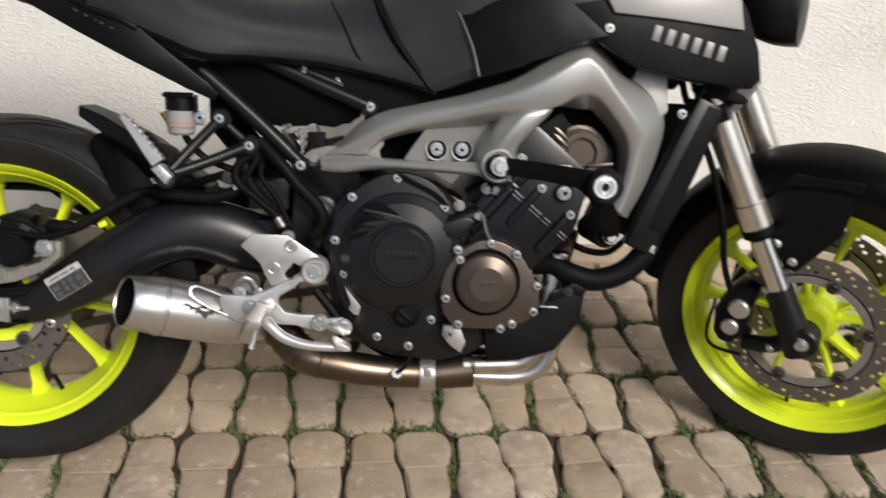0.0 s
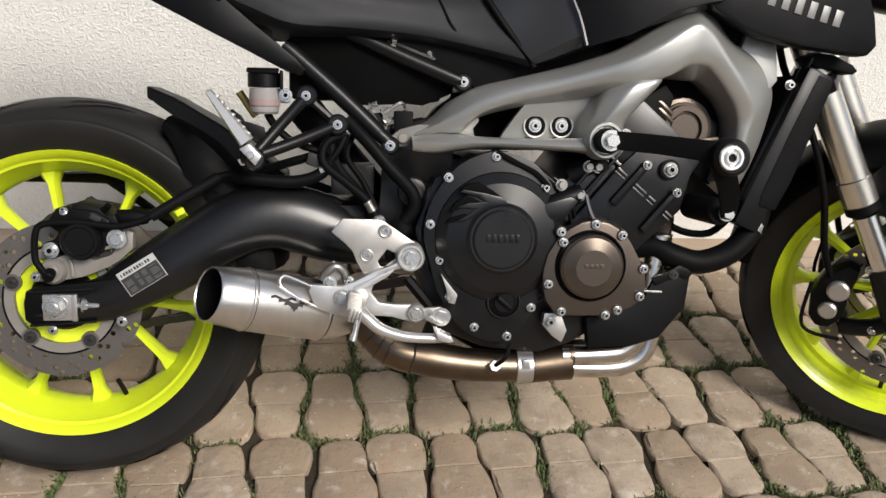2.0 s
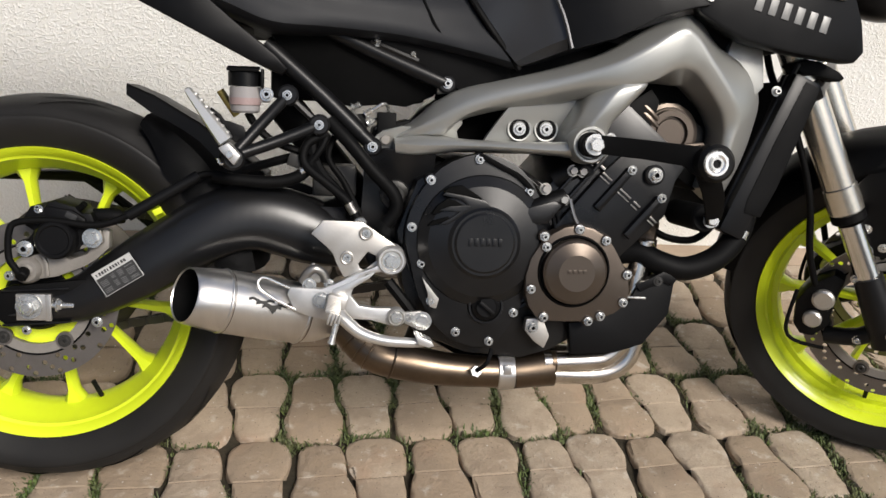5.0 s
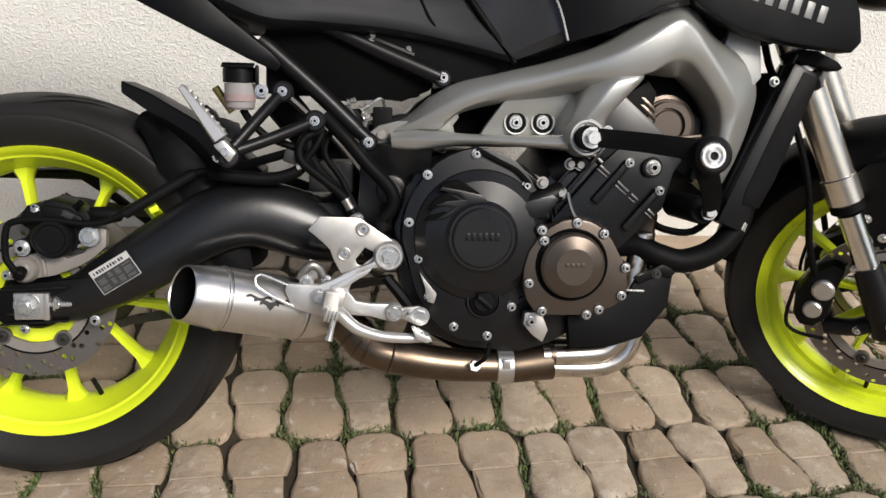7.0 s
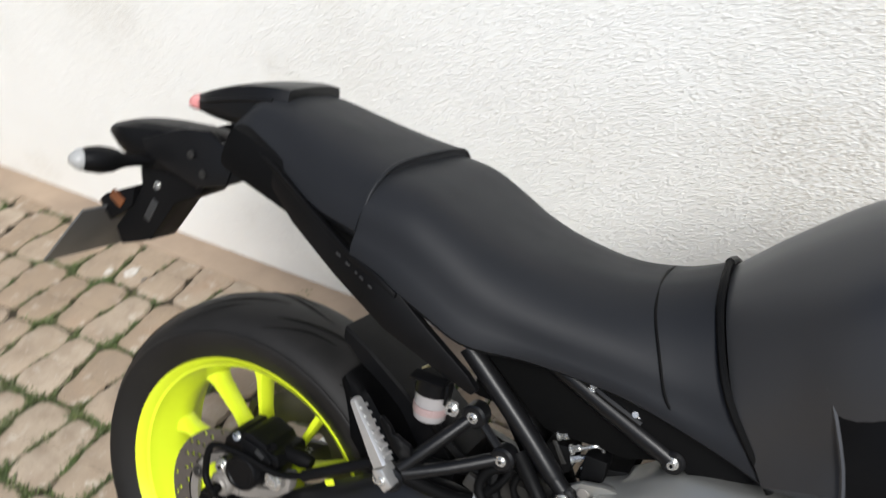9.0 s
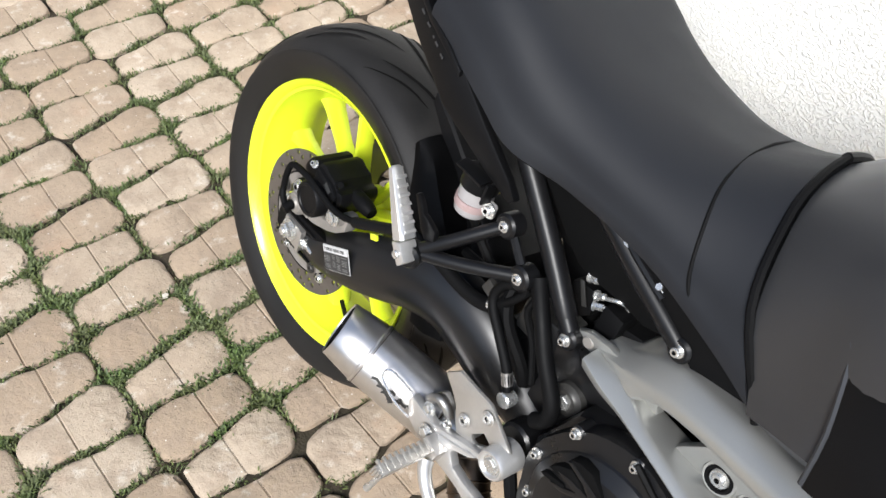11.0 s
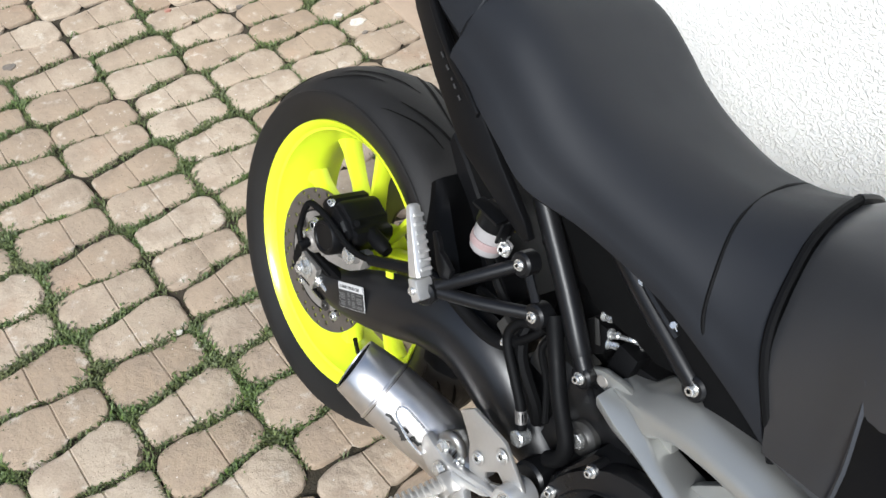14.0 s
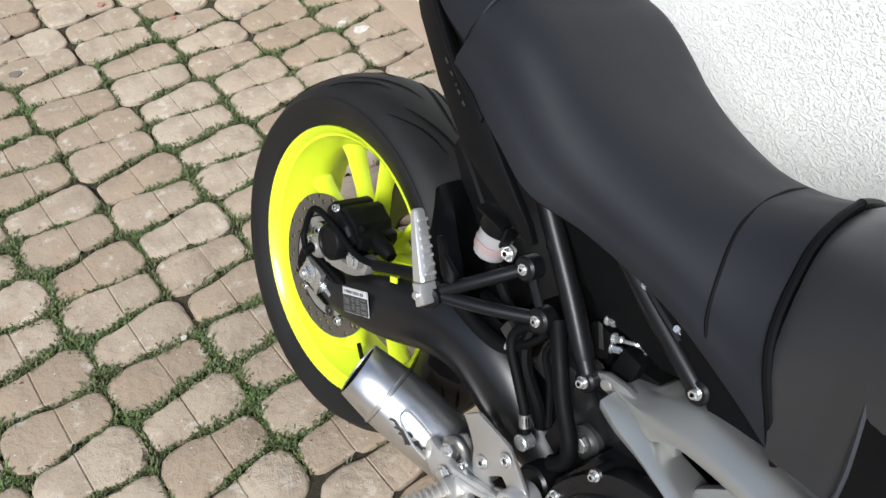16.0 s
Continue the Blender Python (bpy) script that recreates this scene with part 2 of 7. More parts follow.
def part(name, bm, material, parent=None, label="", angle=38):
    """Links a bmesh as one mesh object under a thing or under a part."""
    finish(bm, angle)
    me = bpy.data.meshes.new(name)
    bm.to_mesh(me)
    bm.free()
    for mm in (material if isinstance(material, (list, tuple)) else [material]):
        me.materials.append(M[mm])
    ob = new(name, me)
    ob.parent = parent
    return tagged(ob, label)


def cr(pts, n, closed=False):
    """Smooth curve through points, n steps a span."""
    p = np.array(pts, float)
    k = len(p)
    out = []
    spans = k if closed else k - 1
    for i in range(spans):
        a, b, c, d = (p[(i + j) % k] if closed else p[min(max(i + j, 0), k - 1)] for j in (-1, 0, 1, 2))
        for s in range(n):
            t = s / n
            out.append(0.5 * (2 * b + (c - a) * t + (2 * a - 5 * b + 4 * c - d) * t * t + (3 * b - a - 3 * c + d) * t ** 3))
    if not closed:
        out.append(p[-1])
    return np.array(out)


def rings(bm, loops, closed=True, cap=True, wrap=False):
    vs = [[bm.verts.new(tuple(q)) for q in r] for r in loops]
    k = len(vs[0])
    pairs = list(zip(vs, vs[1:])) + ([(vs[-1], vs[0])] if wrap else [])
    for a, b in pairs:
        for i in range(k if closed else k - 1):
            j = (i + 1) % k
            bm.faces.new((a[i], a[j], b[j], b[i]))
    if cap and closed and not wrap:
        bm.faces.new(vs[0][::-1])
        bm.faces.new(vs[-1])
    return bm


def tube(pts, r, n=12, smooth=5, bm=None):
    bm = bm or bmesh.new()
    p = cr(pts, smooth) if smooth and len(pts) > 2 else np.array(pts, float)
    rad = np.interp(np.linspace(0, 1, len(p)), np.linspace(0, 1, len(r)), r) if isinstance(r, (list, tuple)) else [r] * len(p)
    loops = []
    side = None
    for i, q in enumerate(p):
        d = Vector(p[min(i + 1, len(p) - 1)] - p[max(i - 1, 0)]).normalized()
        if side is None:
            side = d.orthogonal().normalized()
        side = (side - d * side.dot(d)).normalized()
        up = d.cross(side)
        loops.append([Vector(q) + float(rad[i]) * (math.cos(a) * side + math.sin(a) * up) for a in (2 * math.pi * j / n for j in range(n))])
    return rings(bm, loops)


def rod(a, b, r, r2=None, n=16, bev=0.0, bm=None):
    a, b = Vector(a), Vector(b)
    r2 = r if r2 is None else r2
    if bev:
        d = (b - a).normalized() * bev
        return _rod(bm or bmesh.new(), [(a, r - bev), (a + d, r), (b - d, r2), (b, r2 - bev)], n)
    return _rod(bm or bmesh.new(), [(a, r), (b, r2)], n)


def _rod(bm, stops, n):
    stops = [(Vector(c), float(r)) for c, r in stops]
    d = (stops[-1][0] - stops[0][0]).normalized()
    s = d.orthogonal().normalized()
    u = d.cross(s)
    return rings(bm, [[c + r * (math.cos(2 * math.pi * j / n) * s + math.sin(2 * math.pi * j / n) * u) for j in range(n)] for c, r in stops])


def lathe(profile, centre=(0, 0, 0), axis=(0, 1, 0), n=48, bm=None, wrap=False):
    """Turns (radius, along) pairs round an axis."""
    bm = bm or bmesh.new()
    a = Vector(axis).normalized()
    s = Vector((1, 0, 0)) if abs(a.x) < 0.9 else Vector((0, 0, 1))
    s = (s - a * s.dot(a)).normalized()
    u = a.cross(s)
    c = Vector(centre)
    loops = [[c + a * float(y) + float(r) * (math.cos(2 * math.pi * j / n) * s + math.sin(2 * math.pi * j / n) * u) for j in range(n)] for r, y in profile]
    return rings(bm, loops, cap=not wrap, wrap=wrap)


def bevel(bm, w, seg=2, angle=30):
    es = [e for e in bm.edges if len(e.link_faces) == 2 and e.calc_face_angle(0) > radians(angle)]
    if w and es:
        bmesh.ops.bevel(bm, geom=es, offset=w, segments=seg, profile=0.6, affect="EDGES", clamp_overlap=True)
    return bm


def plate(outer, y0, y1, holes=(), bev=0.003, smooth=0, warp=None, seg=2):
    """A plate with its outline in x, z, from y0 to y1, with holes through it. warp(x, z) adds to y."""
    bm = bmesh.new()
    for pts in (outer, *holes):
        if smooth:
            pts = cr([(x, 0, z) for x, z in pts], smooth, True)[:, (0, 2)]
        vs = [bm.verts.new((x, y0, z)) for x, z in pts]
        for a, b in zip(vs, vs[1:] + vs[:1]):
            bm.edges.new((a, b))
    bmesh.ops.triangle_fill(bm, use_beauty=True, edges=bm.edges[:])
    bmesh.ops.recalc_face_normals(bm, faces=bm.faces[:])
    r = bmesh.ops.extrude_face_region(bm, geom=bm.faces[:])
    bmesh.ops.translate(bm, vec=(0, y1 - y0, 0), verts=[g for g in r["geom"] if isinstance(g, bmesh.types.BMVert)])
    bmesh.ops.recalc_face_normals(bm, faces=bm.faces[:])
    bevel(bm, bev, seg, 50)
    if warp:
        for v in bm.verts:
            v.co.y += warp(v.co.x, v.co.z)
    return bm


def box(c, s, bev=0.003, turn=None, bm=None):
    tmp = bmesh.new()
    bmesh.ops.create_cube(tmp, size=1)
    bmesh.ops.scale(tmp, vec=s, verts=tmp.verts)
    bevel(tmp, bev, 2)
    m = Matrix.Translation(c) @ (turn or Matrix())
    bmesh.ops.transform(tmp, matrix=m, verts=tmp.verts)
    return join(bm, tmp)


def join(bm, other):
    if bm is None:
        return other
    me = bpy.data.meshes.new("joining")
    other.to_mesh(me)
    other.free()
    bm.from_mesh(me)
    bpy.data.meshes.remove(me)
    return bm


def moved(bm, m):
    bmesh.ops.transform(bm, matrix=m, verts=bm.verts)
    return bm


def lofted(secs, across=4, along=4, closed=True, mirror=False):
    """Skin over sections of equally many points; mirror: half sections from the crest outwards."""
    full = []
    for s in secs:
        s = cr(s, across)
        if mirror:
            s = np.vstack([s[::-1], (s * (1, -1, 1))[1:]])
        full.append(s)
    full = np.array(full)
    st = np.array([cr(full[:, i], along) for i in range(full.shape[1])]).transpose(1, 0, 2)
    return rings(bmesh.new(), st, closed=closed, cap=closed)


def hex_bolt(p, d, r=0.006, h=0.006, socket=False):
    """Bolt head with a washer, facing along d."""
    p, d = Vector(p), Vector(d).normalized()
    r *= 0.8
    bm = _rod(bmesh.new(), [(p, r * 1.45), (p + d * 0.0015, r * 1.45)], 18)
    if socket:
        bm = _rod(bm, [(p + d * 0.0015, r), (p + d * (h - 0.001), r), (p + d * h, r * 0.85), (p + d * h, r * 0.46), (p + d * (h - 0.003), r * 0.44)], 16)
    else:
        bm = _rod(bm, [(p + d * 0.0015, r), (p + d * (h - 0.0008), r), (p + d * h, r * 0.9)], 6)
    return bm


# ---- ground and wall ----
def structure(name, bm, material, label, category):
    return tagged(part(name, bm, material), label, category, kind="structure")


bm = bmesh.new()
g = 400
for x0, x1, y0, y1 in ((-g, g, -g, 0.9), (-g, g, 0.9, g)):
    bm.faces.new([bm.verts.new(v) for v in ((x0, y0, -0.0145), (x1, y0, -0.0145), (x1, y1, -0.0145), (x0, y1, -0.0145))])
bmesh.ops.remove_doubles(bm, verts=bm.verts, dist=1e-4)
structure("ground", bm, "soil", "dark soil and moss showing in the paving joints", "ground")
WALL_Y = 0.775
structure("wall_back", box((0, WALL_Y + 0.1, 1.5), (16, 0.2, 3.06), 0.004), "wall", "white textured render garden wall behind the motorcycle", "wall")
structure("wall_foot", box((0, WALL_Y - 0.05, -0.0125), (16, 0.1, 0.031), 0.004), "strip", "brown concrete strip along the foot of the wall", "trim")
# added out of view: holds back sky light from the rear end
structure("unseen_wall_side", box((-3.6, -3.2, 2.0), (0.2, 7.8, 4.1), 0.004), "yard_wall", "unseen wall added on the left to block sky light", "wall")
# added out of view: screens low sky and darkens what black parts reflect
structure("unseen_wall_opposite", box((0, -7.0, 0.7), (30, 0.2, 1.5), 0.004), "yard_wall", "unseen low wall added opposite to screen the low sky", "wall")


# ---- motorcycle: x ahead, y to its left, z up, leaning on its stand ----
LEAN = 19.1
bike = tagged(new("motorcycle"), "grey and black motorcycle with neon yellow wheels leaning on its stand", "motorcycle")
bike.matrix_world = pose(0.0022, -0.1016, 0.0073, -LEAN, 0, 1.24)
REAR = Vector((0, 0, 0.31))
FRONT_X, FRONT_Z = 1.472, 0.298
RAKE, STEER = radians(25), radians(-37)
S_AXIS = Vector((-math.sin(RAKE), 0, math.cos(RAKE)))
S_FOOT = Vector((FRONT_X + 0.103, 0, 0))
TURN = Matrix.Translation(S_FOOT) @ Matrix.Rotation(STEER, 4, S_AXIS) @ Matrix.Translation(-S_FOOT)


def wheel(name, c, m, tyre_r, half, rim_r, spokes_at, spread, label):
    """Tyre, rim with paired spokes and hub, valve. m: where it is turned to."""
    c = Vector(c)
    # tyre: crown, shoulder, sidewall, bead
    R, w = tyre_r, half
    prof = [(rim_r + 0.001, -w * 0.83), (rim_r + 0.012, -w * 0.9), (rim_r + 0.03, -w * 0.985), (rim_r + 0.046, -w), (R - 0.034, -w * 0.95), (R - 0.018, -w * 0.78), (R - 0.007, -w * 0.5), (R - 0.0015, -w * 0.22), (R, 0)]
    prof = prof + [(r, -y) for r, y in prof[-2::-1]]
    prof = [tuple(q) for q in cr([(r, y, 0) for r, y in prof], 3)[:, :2]]
    inner = [(rim_r - 0.012, w * 0.7), (rim_r - 0.012, -w * 0.7)]
    tb = lathe(prof + inner, c, n=96, wrap=True)
    for fc in tb.faces:
        q = fc.calc_center_median() - c
        fc.material_index = 0 if math.hypot(q.x, q.z) > R - 0.033 else 1
    tyre = part("tyre", moved(tb, m), ["rubber", "sidewall"], None, "black worn sport tyre with curved tread grooves")
    # tread grooves: thin curved strips laid just proud, near black for the shade in the cuts
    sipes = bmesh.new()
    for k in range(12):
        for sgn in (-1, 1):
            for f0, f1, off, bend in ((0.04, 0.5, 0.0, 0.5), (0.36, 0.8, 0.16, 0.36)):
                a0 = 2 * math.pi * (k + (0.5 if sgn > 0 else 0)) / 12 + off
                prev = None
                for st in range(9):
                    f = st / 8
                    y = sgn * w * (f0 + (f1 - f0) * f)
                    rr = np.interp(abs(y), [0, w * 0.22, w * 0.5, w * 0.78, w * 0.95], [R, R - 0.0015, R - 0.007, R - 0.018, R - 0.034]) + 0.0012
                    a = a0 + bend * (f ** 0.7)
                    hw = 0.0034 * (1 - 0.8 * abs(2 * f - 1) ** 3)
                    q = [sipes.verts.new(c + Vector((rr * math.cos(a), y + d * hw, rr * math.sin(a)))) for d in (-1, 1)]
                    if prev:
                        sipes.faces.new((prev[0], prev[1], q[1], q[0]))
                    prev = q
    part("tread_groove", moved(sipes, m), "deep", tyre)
    # rim barrel
    f = w * 0.82
    rp = [(rim_r, -f - 0.004), (rim_r + 0.001, -f), (rim_r - 0.004, -f + 0.004), (rim_r - 0.0175, -f + 0.012), (rim_r - 0.022, -f + 0.03), (rim_r - 0.034, -0.022), (rim_r - 0.038, 0)]
    rp = rp + [(r, -y) for r, y in rp[-2::-1]]
    outer = [(rim_r - 0.012, f - 0.006), (rim_r - 0.024, 0.02), (rim_r - 0.024, -0.02), (rim_r - 0.012, -f + 0.006)]
    rim = part("rim", moved(lathe(rp + outer, c, n=96, wrap=True), m), "neon", tyre, "neon yellow cast rim with paired spokes")
    rim_in = rim_r - 0.036
    for k in range(5):
        for sgn in (-1, 1):
            a0, a1 = radians(spokes_at + 72 * k + sgn * spread * 0.62), radians(spokes_at + 72 * k + sgn * spread)
            loops = []
            for t, r in ((0, 0.042), (0.25, 0.07), (0.6, 0.12), (0.86, rim_in - 0.018), (1, rim_in + 0.004)):
                a = a0 + (a1 - a0) * min(1, t * 1.1)
                hw = 0.0062 if t < 0.8 else (0.0085 if t < 0.95 else 0.02)
                th = np.interp(t, [0, 0.5, 1], [0.024, 0.014, 0.019])
                d, n = Vector((math.cos(a), 0, math.sin(a))), Vector((-math.sin(a), 0, math.cos(a)))
                o = c + d * r
                loops.append([o + n * (hw * u) + Vector((0, th * v, 0)) for u, v in ((-1, -0.45), (-0.55, -1), (0.55, -1), (1, -0.45), (1, 0.45), (0.55, 1), (-0.55, 1), (-1, 0.45))])
            part("spoke", moved(rings(bmesh.new(), loops), m), "neon", rim)
    part("hub", moved(lathe([(0.012, -0.05), (0.034, -0.05), (0.038, -0.042), (0.04, -0.026), (0.052, -0.02), (0.052, 0.02), (0.04, 0.026), (0.038, 0.05), (0.012, 0.05)], c, n=40), m), "neon", rim)
    a = radians(spokes_at + 72 * 3 + 30)
    d = Vector((math.cos(a), 0, math.sin(a)))
    part("valve", moved(rod(c + d * rim_in + Vector((0, -0.02, 0)), c + d * (rim_in - 0.03) + Vector((0, -0.028, 0)), 0.0042, n=10), m), "plastic", rim, "black rubber valve")
    tyre.name = name
    tyre.parent = bike
    tagged(tyre, label)
    return tyre


def disc(parent, c, m, y, r_out, r_in, bolts, thick=0.004):
    """Perforated brake disc on its carrier."""
    c = Vector(c)
    ring = lambda r, n, o=(0, 0): [(c.x + o[0] + r * math.cos(2 * math.pi * i / n), c.z + o[1] + r * math.sin(2 * math.pi * i / n)) for i in range(n)]
    holes = [ring(r_in, 60)]
    for k in range(20):
        for j, rr in enumerate((0.2, 0.42, 0.64, 0.86)):
            if (k + j) % 4 == 3:
                continue
            a = 2 * math.pi * (k + 0.29 * j) / 20
            r = r_in + (r_out - r_in) * rr
            holes.append(ring(0.0043, 8, (r * math.cos(a), r * math.sin(a))))
    d = part("brake_disc", moved(plate(ring(r_out, 84), c.y + y - thick / 2, c.y + y + thick / 2, holes, 0), m), "disc", parent, "dark steel perforated brake disc")
    car = lathe([(r_in - 0.015, y - 0.004), (r_in + 0.002, y - 0.004), (r_in + 0.002, y + 0.003), (r_in - 0.015, y + 0.003)], c, n=60, wrap=True)
    part("disc_carrier", moved(car, m), "carrier", d, "grey cast carrier ring")
    part("carrier_groove", moved(lathe([(r_in - 0.0005, y - 0.0042), (r_in + 0.0012, y - 0.0047), (r_in + 0.0026, y - 0.0042)], c, n=60, wrap=True), m), "dark", d)
    for k in range(bolts):
        a = 2 * math.pi * (k + 0.2) / bolts
        p = c + Vector(((r_in - 0.009) * math.cos(a), y - 0.004, (r_in - 0.009) * math.sin(a)))
        part("carrier_lug", moved(_rod(bmesh.new(), [(p + Vector((0, 0.006, 0)), 0.0135), (p - Vector((0, 0.0008, 0)), 0.0135)], 18), m), "disc", d)
        part("disc_bolt", moved(hex_bolt(p - Vector((0, 0.0008, 0)), (0, -1, 0), 0.0085, 0.004, True), m), "grey_cast", d)
    if bolts != 5:
        return d
    part("hub_cover", moved(lathe([(0.0, y + 0.004), (0.046, y + 0.004), (0.05, y + 0.008), (0.05, y + 0.02)], c, n=40), m), "plastic", d)
    part("hub_flange", moved(lathe([(0.048, y + 0.012), (r_in - 0.014, y + 0.008), (r_in - 0.011, y + 0.016), (0.05, y + 0.04)], c, n=48, wrap=True), m), "neon", d, "neon yellow wheel hub flange")
    return d


I4 = Matrix()
rear_wheel = wheel("rear_wheel", REAR, I4, 0.312, 0.091, 0.2305, 45, 16, "rear wheel with neon yellow ten-spoke rim and wide tyre")
disc(rear_wheel, REAR, I4, -0.098, 0.1225, 0.085, 5)
front_wheel = wheel("front_wheel", (FRONT_X, 0, FRONT_Z), TURN, 0.297, 0.062, 0.2305, 20, 16, "front wheel with neon yellow ten-spoke rim, steered aside")
disc(front_wheel, (FRONT_X, 0, FRONT_Z), TURN, -0.075, 0.149, 0.115, 6, 0.0045)
disc(front_wheel, (FRONT_X, 0, FRONT_Z), TURN, 0.075, 0.149, 0.115, 6, 0.0045)


def bolt(p, d, parent, r=0.006, h=0.006, socket=True, material="zinc", name="bolt"):
    bm = hex_bolt(p, d, r, h, socket)
    # inner socket faces take the recess black, shade given as colour
    if socket:
        p, d = Vector(p), Vector(d).normalized()
        for f in bm.faces:
            q = f.calc_center_median() - p
            if (q - d * q.dot(d)).length < r * 0.4 and q.dot(d) > 0.0018:
                f.material_index = 1
    return part(name, bm, [material, "deep"], parent, angle=24)


RIGHT = (0, -1, 0)

# ---- swingarm ----
sw_top = [(-0.045, 0.318), (0.0, 0.333), (0.05, 0.343), (0.093, 0.372), (0.141, 0.408), (0.199, 0.446), (0.249, 0.476), (0.3, 0.492), (0.35, 0.492), (0.4, 0.48), (0.45, 0.458), (0.5, 0.435), (0.55, 0.42)]
sw_bot = [(-0.042, 0.276), (0.0, 0.274), (0.05, 0.277), (0.08, 0.282), (0.12, 0.296), (0.17, 0.318), (0.22, 0.345), (0.27, 0.375), (0.32, 0.392), (0.36, 0.385), (0.4, 0.372), (0.46, 0.365), (0.55, 0.365)]


def arm(side, label):
    loops = []
    for (x0, z0), (x1, z1) in zip(sw_top, sw_bot):
        c = Vector(((x0 + x1) / 2, 0, (z0 + z1) / 2))
        h = Vector(((x0 - x1) / 2, 0, (z0 - z1) / 2))
        yo = np.interp(c.x, [-0.05, 0.1, 0.2, 0.3, 0.42, 0.55], [0.124, 0.137, 0.139, 0.13, 0.118, 0.11])
        yi = np.interp(c.x, [-0.05, 0.1, 0.2, 0.3, 0.42, 0.55], [0.104, 0.104, 0.102, 0.085, 0.06, 0.04])
        prof = [(-0.84, yo - 0.008), (-1, yo - 0.02), (-1, yi), (1, yi), (1, yo - 0.036), (0.84, yo - 0.021), (0.4, yo - 0.006), (-0.35, yo)]
        loops.append([Vector((c.x + h.x * u, side * y, c.z + h.z * u)) for u, y in prof])
    st = np.array([cr([l[i] for l in loops], 3) for i in range(8)]).transpose(1, 0, 2)
    return part("swingarm", rings(bmesh.new(), st), "armpaint", bike, label, angle=48)


swing = arm(-1, "satin black cast aluminium swingarm, right leg")
arm(1, "satin black cast aluminium swingarm, left leg")
part("swingarm_bridge", box((0.44, 0, 0.42), (0.1, 0.2, 0.09), 0.02), "satin", swing)
part("swingarm_pivot", rod((0.525, -0.135, 0.392), (0.525, 0.135, 0.392), 0.026, bev=0.004), "satin", swing)
# axle block, adjuster, nut
part("axle_slot", plate([(-0.043, 0.329), (-0.025, 0.336), (0.03, 0.341), (0.085, 0.347), (0.075, 0.31), (0.058, 0.286), (0.01, 0.279), (-0.033, 0.273), (-0.046, 0.285), (-0.047, 0.31)], -0.1255, -0.112, bev=0.002), "dark", swing)
for z, t in ((0.331, 0.05), (0.279, 0.06)):
    part("slot_lip", box((0.01, -0.127, z), (0.098, 0.006, 0.003), 0.001, Matrix.Rotation(-t, 4, "Y")), "satin", swing)
part("axle_block", box((0.008, -0.127, 0.305), (0.05, 0.012, 0.04), 0.0015), "alu", swing, "bare aluminium chain adjuster block")
part("axle_washer", lathe([(0.006, 0.002), (0.0165, 0.002), (0.0175, 0.0)], (0.002, -0.133, 0.307), RIGHT, 28), "alu", swing)
part("axle_nut", hex_bolt((0.002, -0.134, 0.307), RIGHT, 0.0165, 0.011), "zinc", swing, "zinc axle nut", angle=24)
part("block_step", box((0.03, -0.1335, 0.305), (0.008, 0.004, 0.041), 0.001), "alu", swing)
part("axle", rod((0.002, -0.15, 0.307), (0.002, 0.15, 0.307), 0.0075, bev=0.001), "zinc", swing)
part("adjuster_screw", rod((0.034, -0.13, 0.308), (0.066, -0.13, 0.308), 0.0042), "zinc", swing)
part("adjuster_nut", hex_bolt((0.041, -0.13, 0.308), (1, 0, 0), 0.0095, 0.007), "zinc", swing)
bolt((-0.006, -0.124, 0.268), RIGHT, swing, 0.006)
bolt((0.098, -0.13, 0.283), RIGHT, swing, 0.007)
# warning label on the arm, following its flank
ux, uz = Vector((0.053, 0, 0.033)), Vector((0.0205, 0, -0.0325))
lab0 = Vector((0.0955, -0.1392, 0.3575))


def sticker(o, u, v, material, name, parent, lift=0.0):
    bm = bmesh.new()
    n = Vector((0, -1, 0))
    ps = [o, o + u, o + u + v, o + v]
    vs = [bm.verts.new(p + n * (lift + 0.0012)) for p in ps] + [bm.verts.new(p) for p in ps]
    bm.faces.new(vs[:4])
    for i in range(4):
        bm.faces.new((vs[i], vs[(i + 1) % 4], vs[4 + (i + 1) % 4], vs[4 + i]))
    return part(name, bm, material, parent)


sticker(lab0 - ux * 0.02 - uz * 0.02, ux * 1.04, uz * 1.04, "labelwhite", "label_border", swing, -0.0006)
label = sticker(lab0, ux, uz, "label", "warning_label", swing)
tagged(label, "grey printed label with a white heading strip")
sticker(lab0, ux, uz * 0.27, "labelwhite", "heading_strip", label, 0.0006)
for k in range(9):
    for u0, u1 in ((0.05, 0.3), (0.34, 0.48), (0.52, 0.7), (0.73, 0.95)):
        if (k * 7 + int(u0 * 100)) % 5:
            sticker(lab0 + uz * (0.36 + 0.066 * k) + ux * u0, ux * (u1 - u0) * (0.95 - 0.3 * ((k * 3 + int(u0 * 50)) % 3) / 3), uz * 0.022, "lettering", "text_line", label, 0.0006)
for k in range(11):
    sticker(lab0 + uz * 0.07 + ux * (0.06 + 0.075 * k), ux * (0.05 if k % 4 else 0.03), uz * 0.13, "label", "text_bar", label, 0.0009)

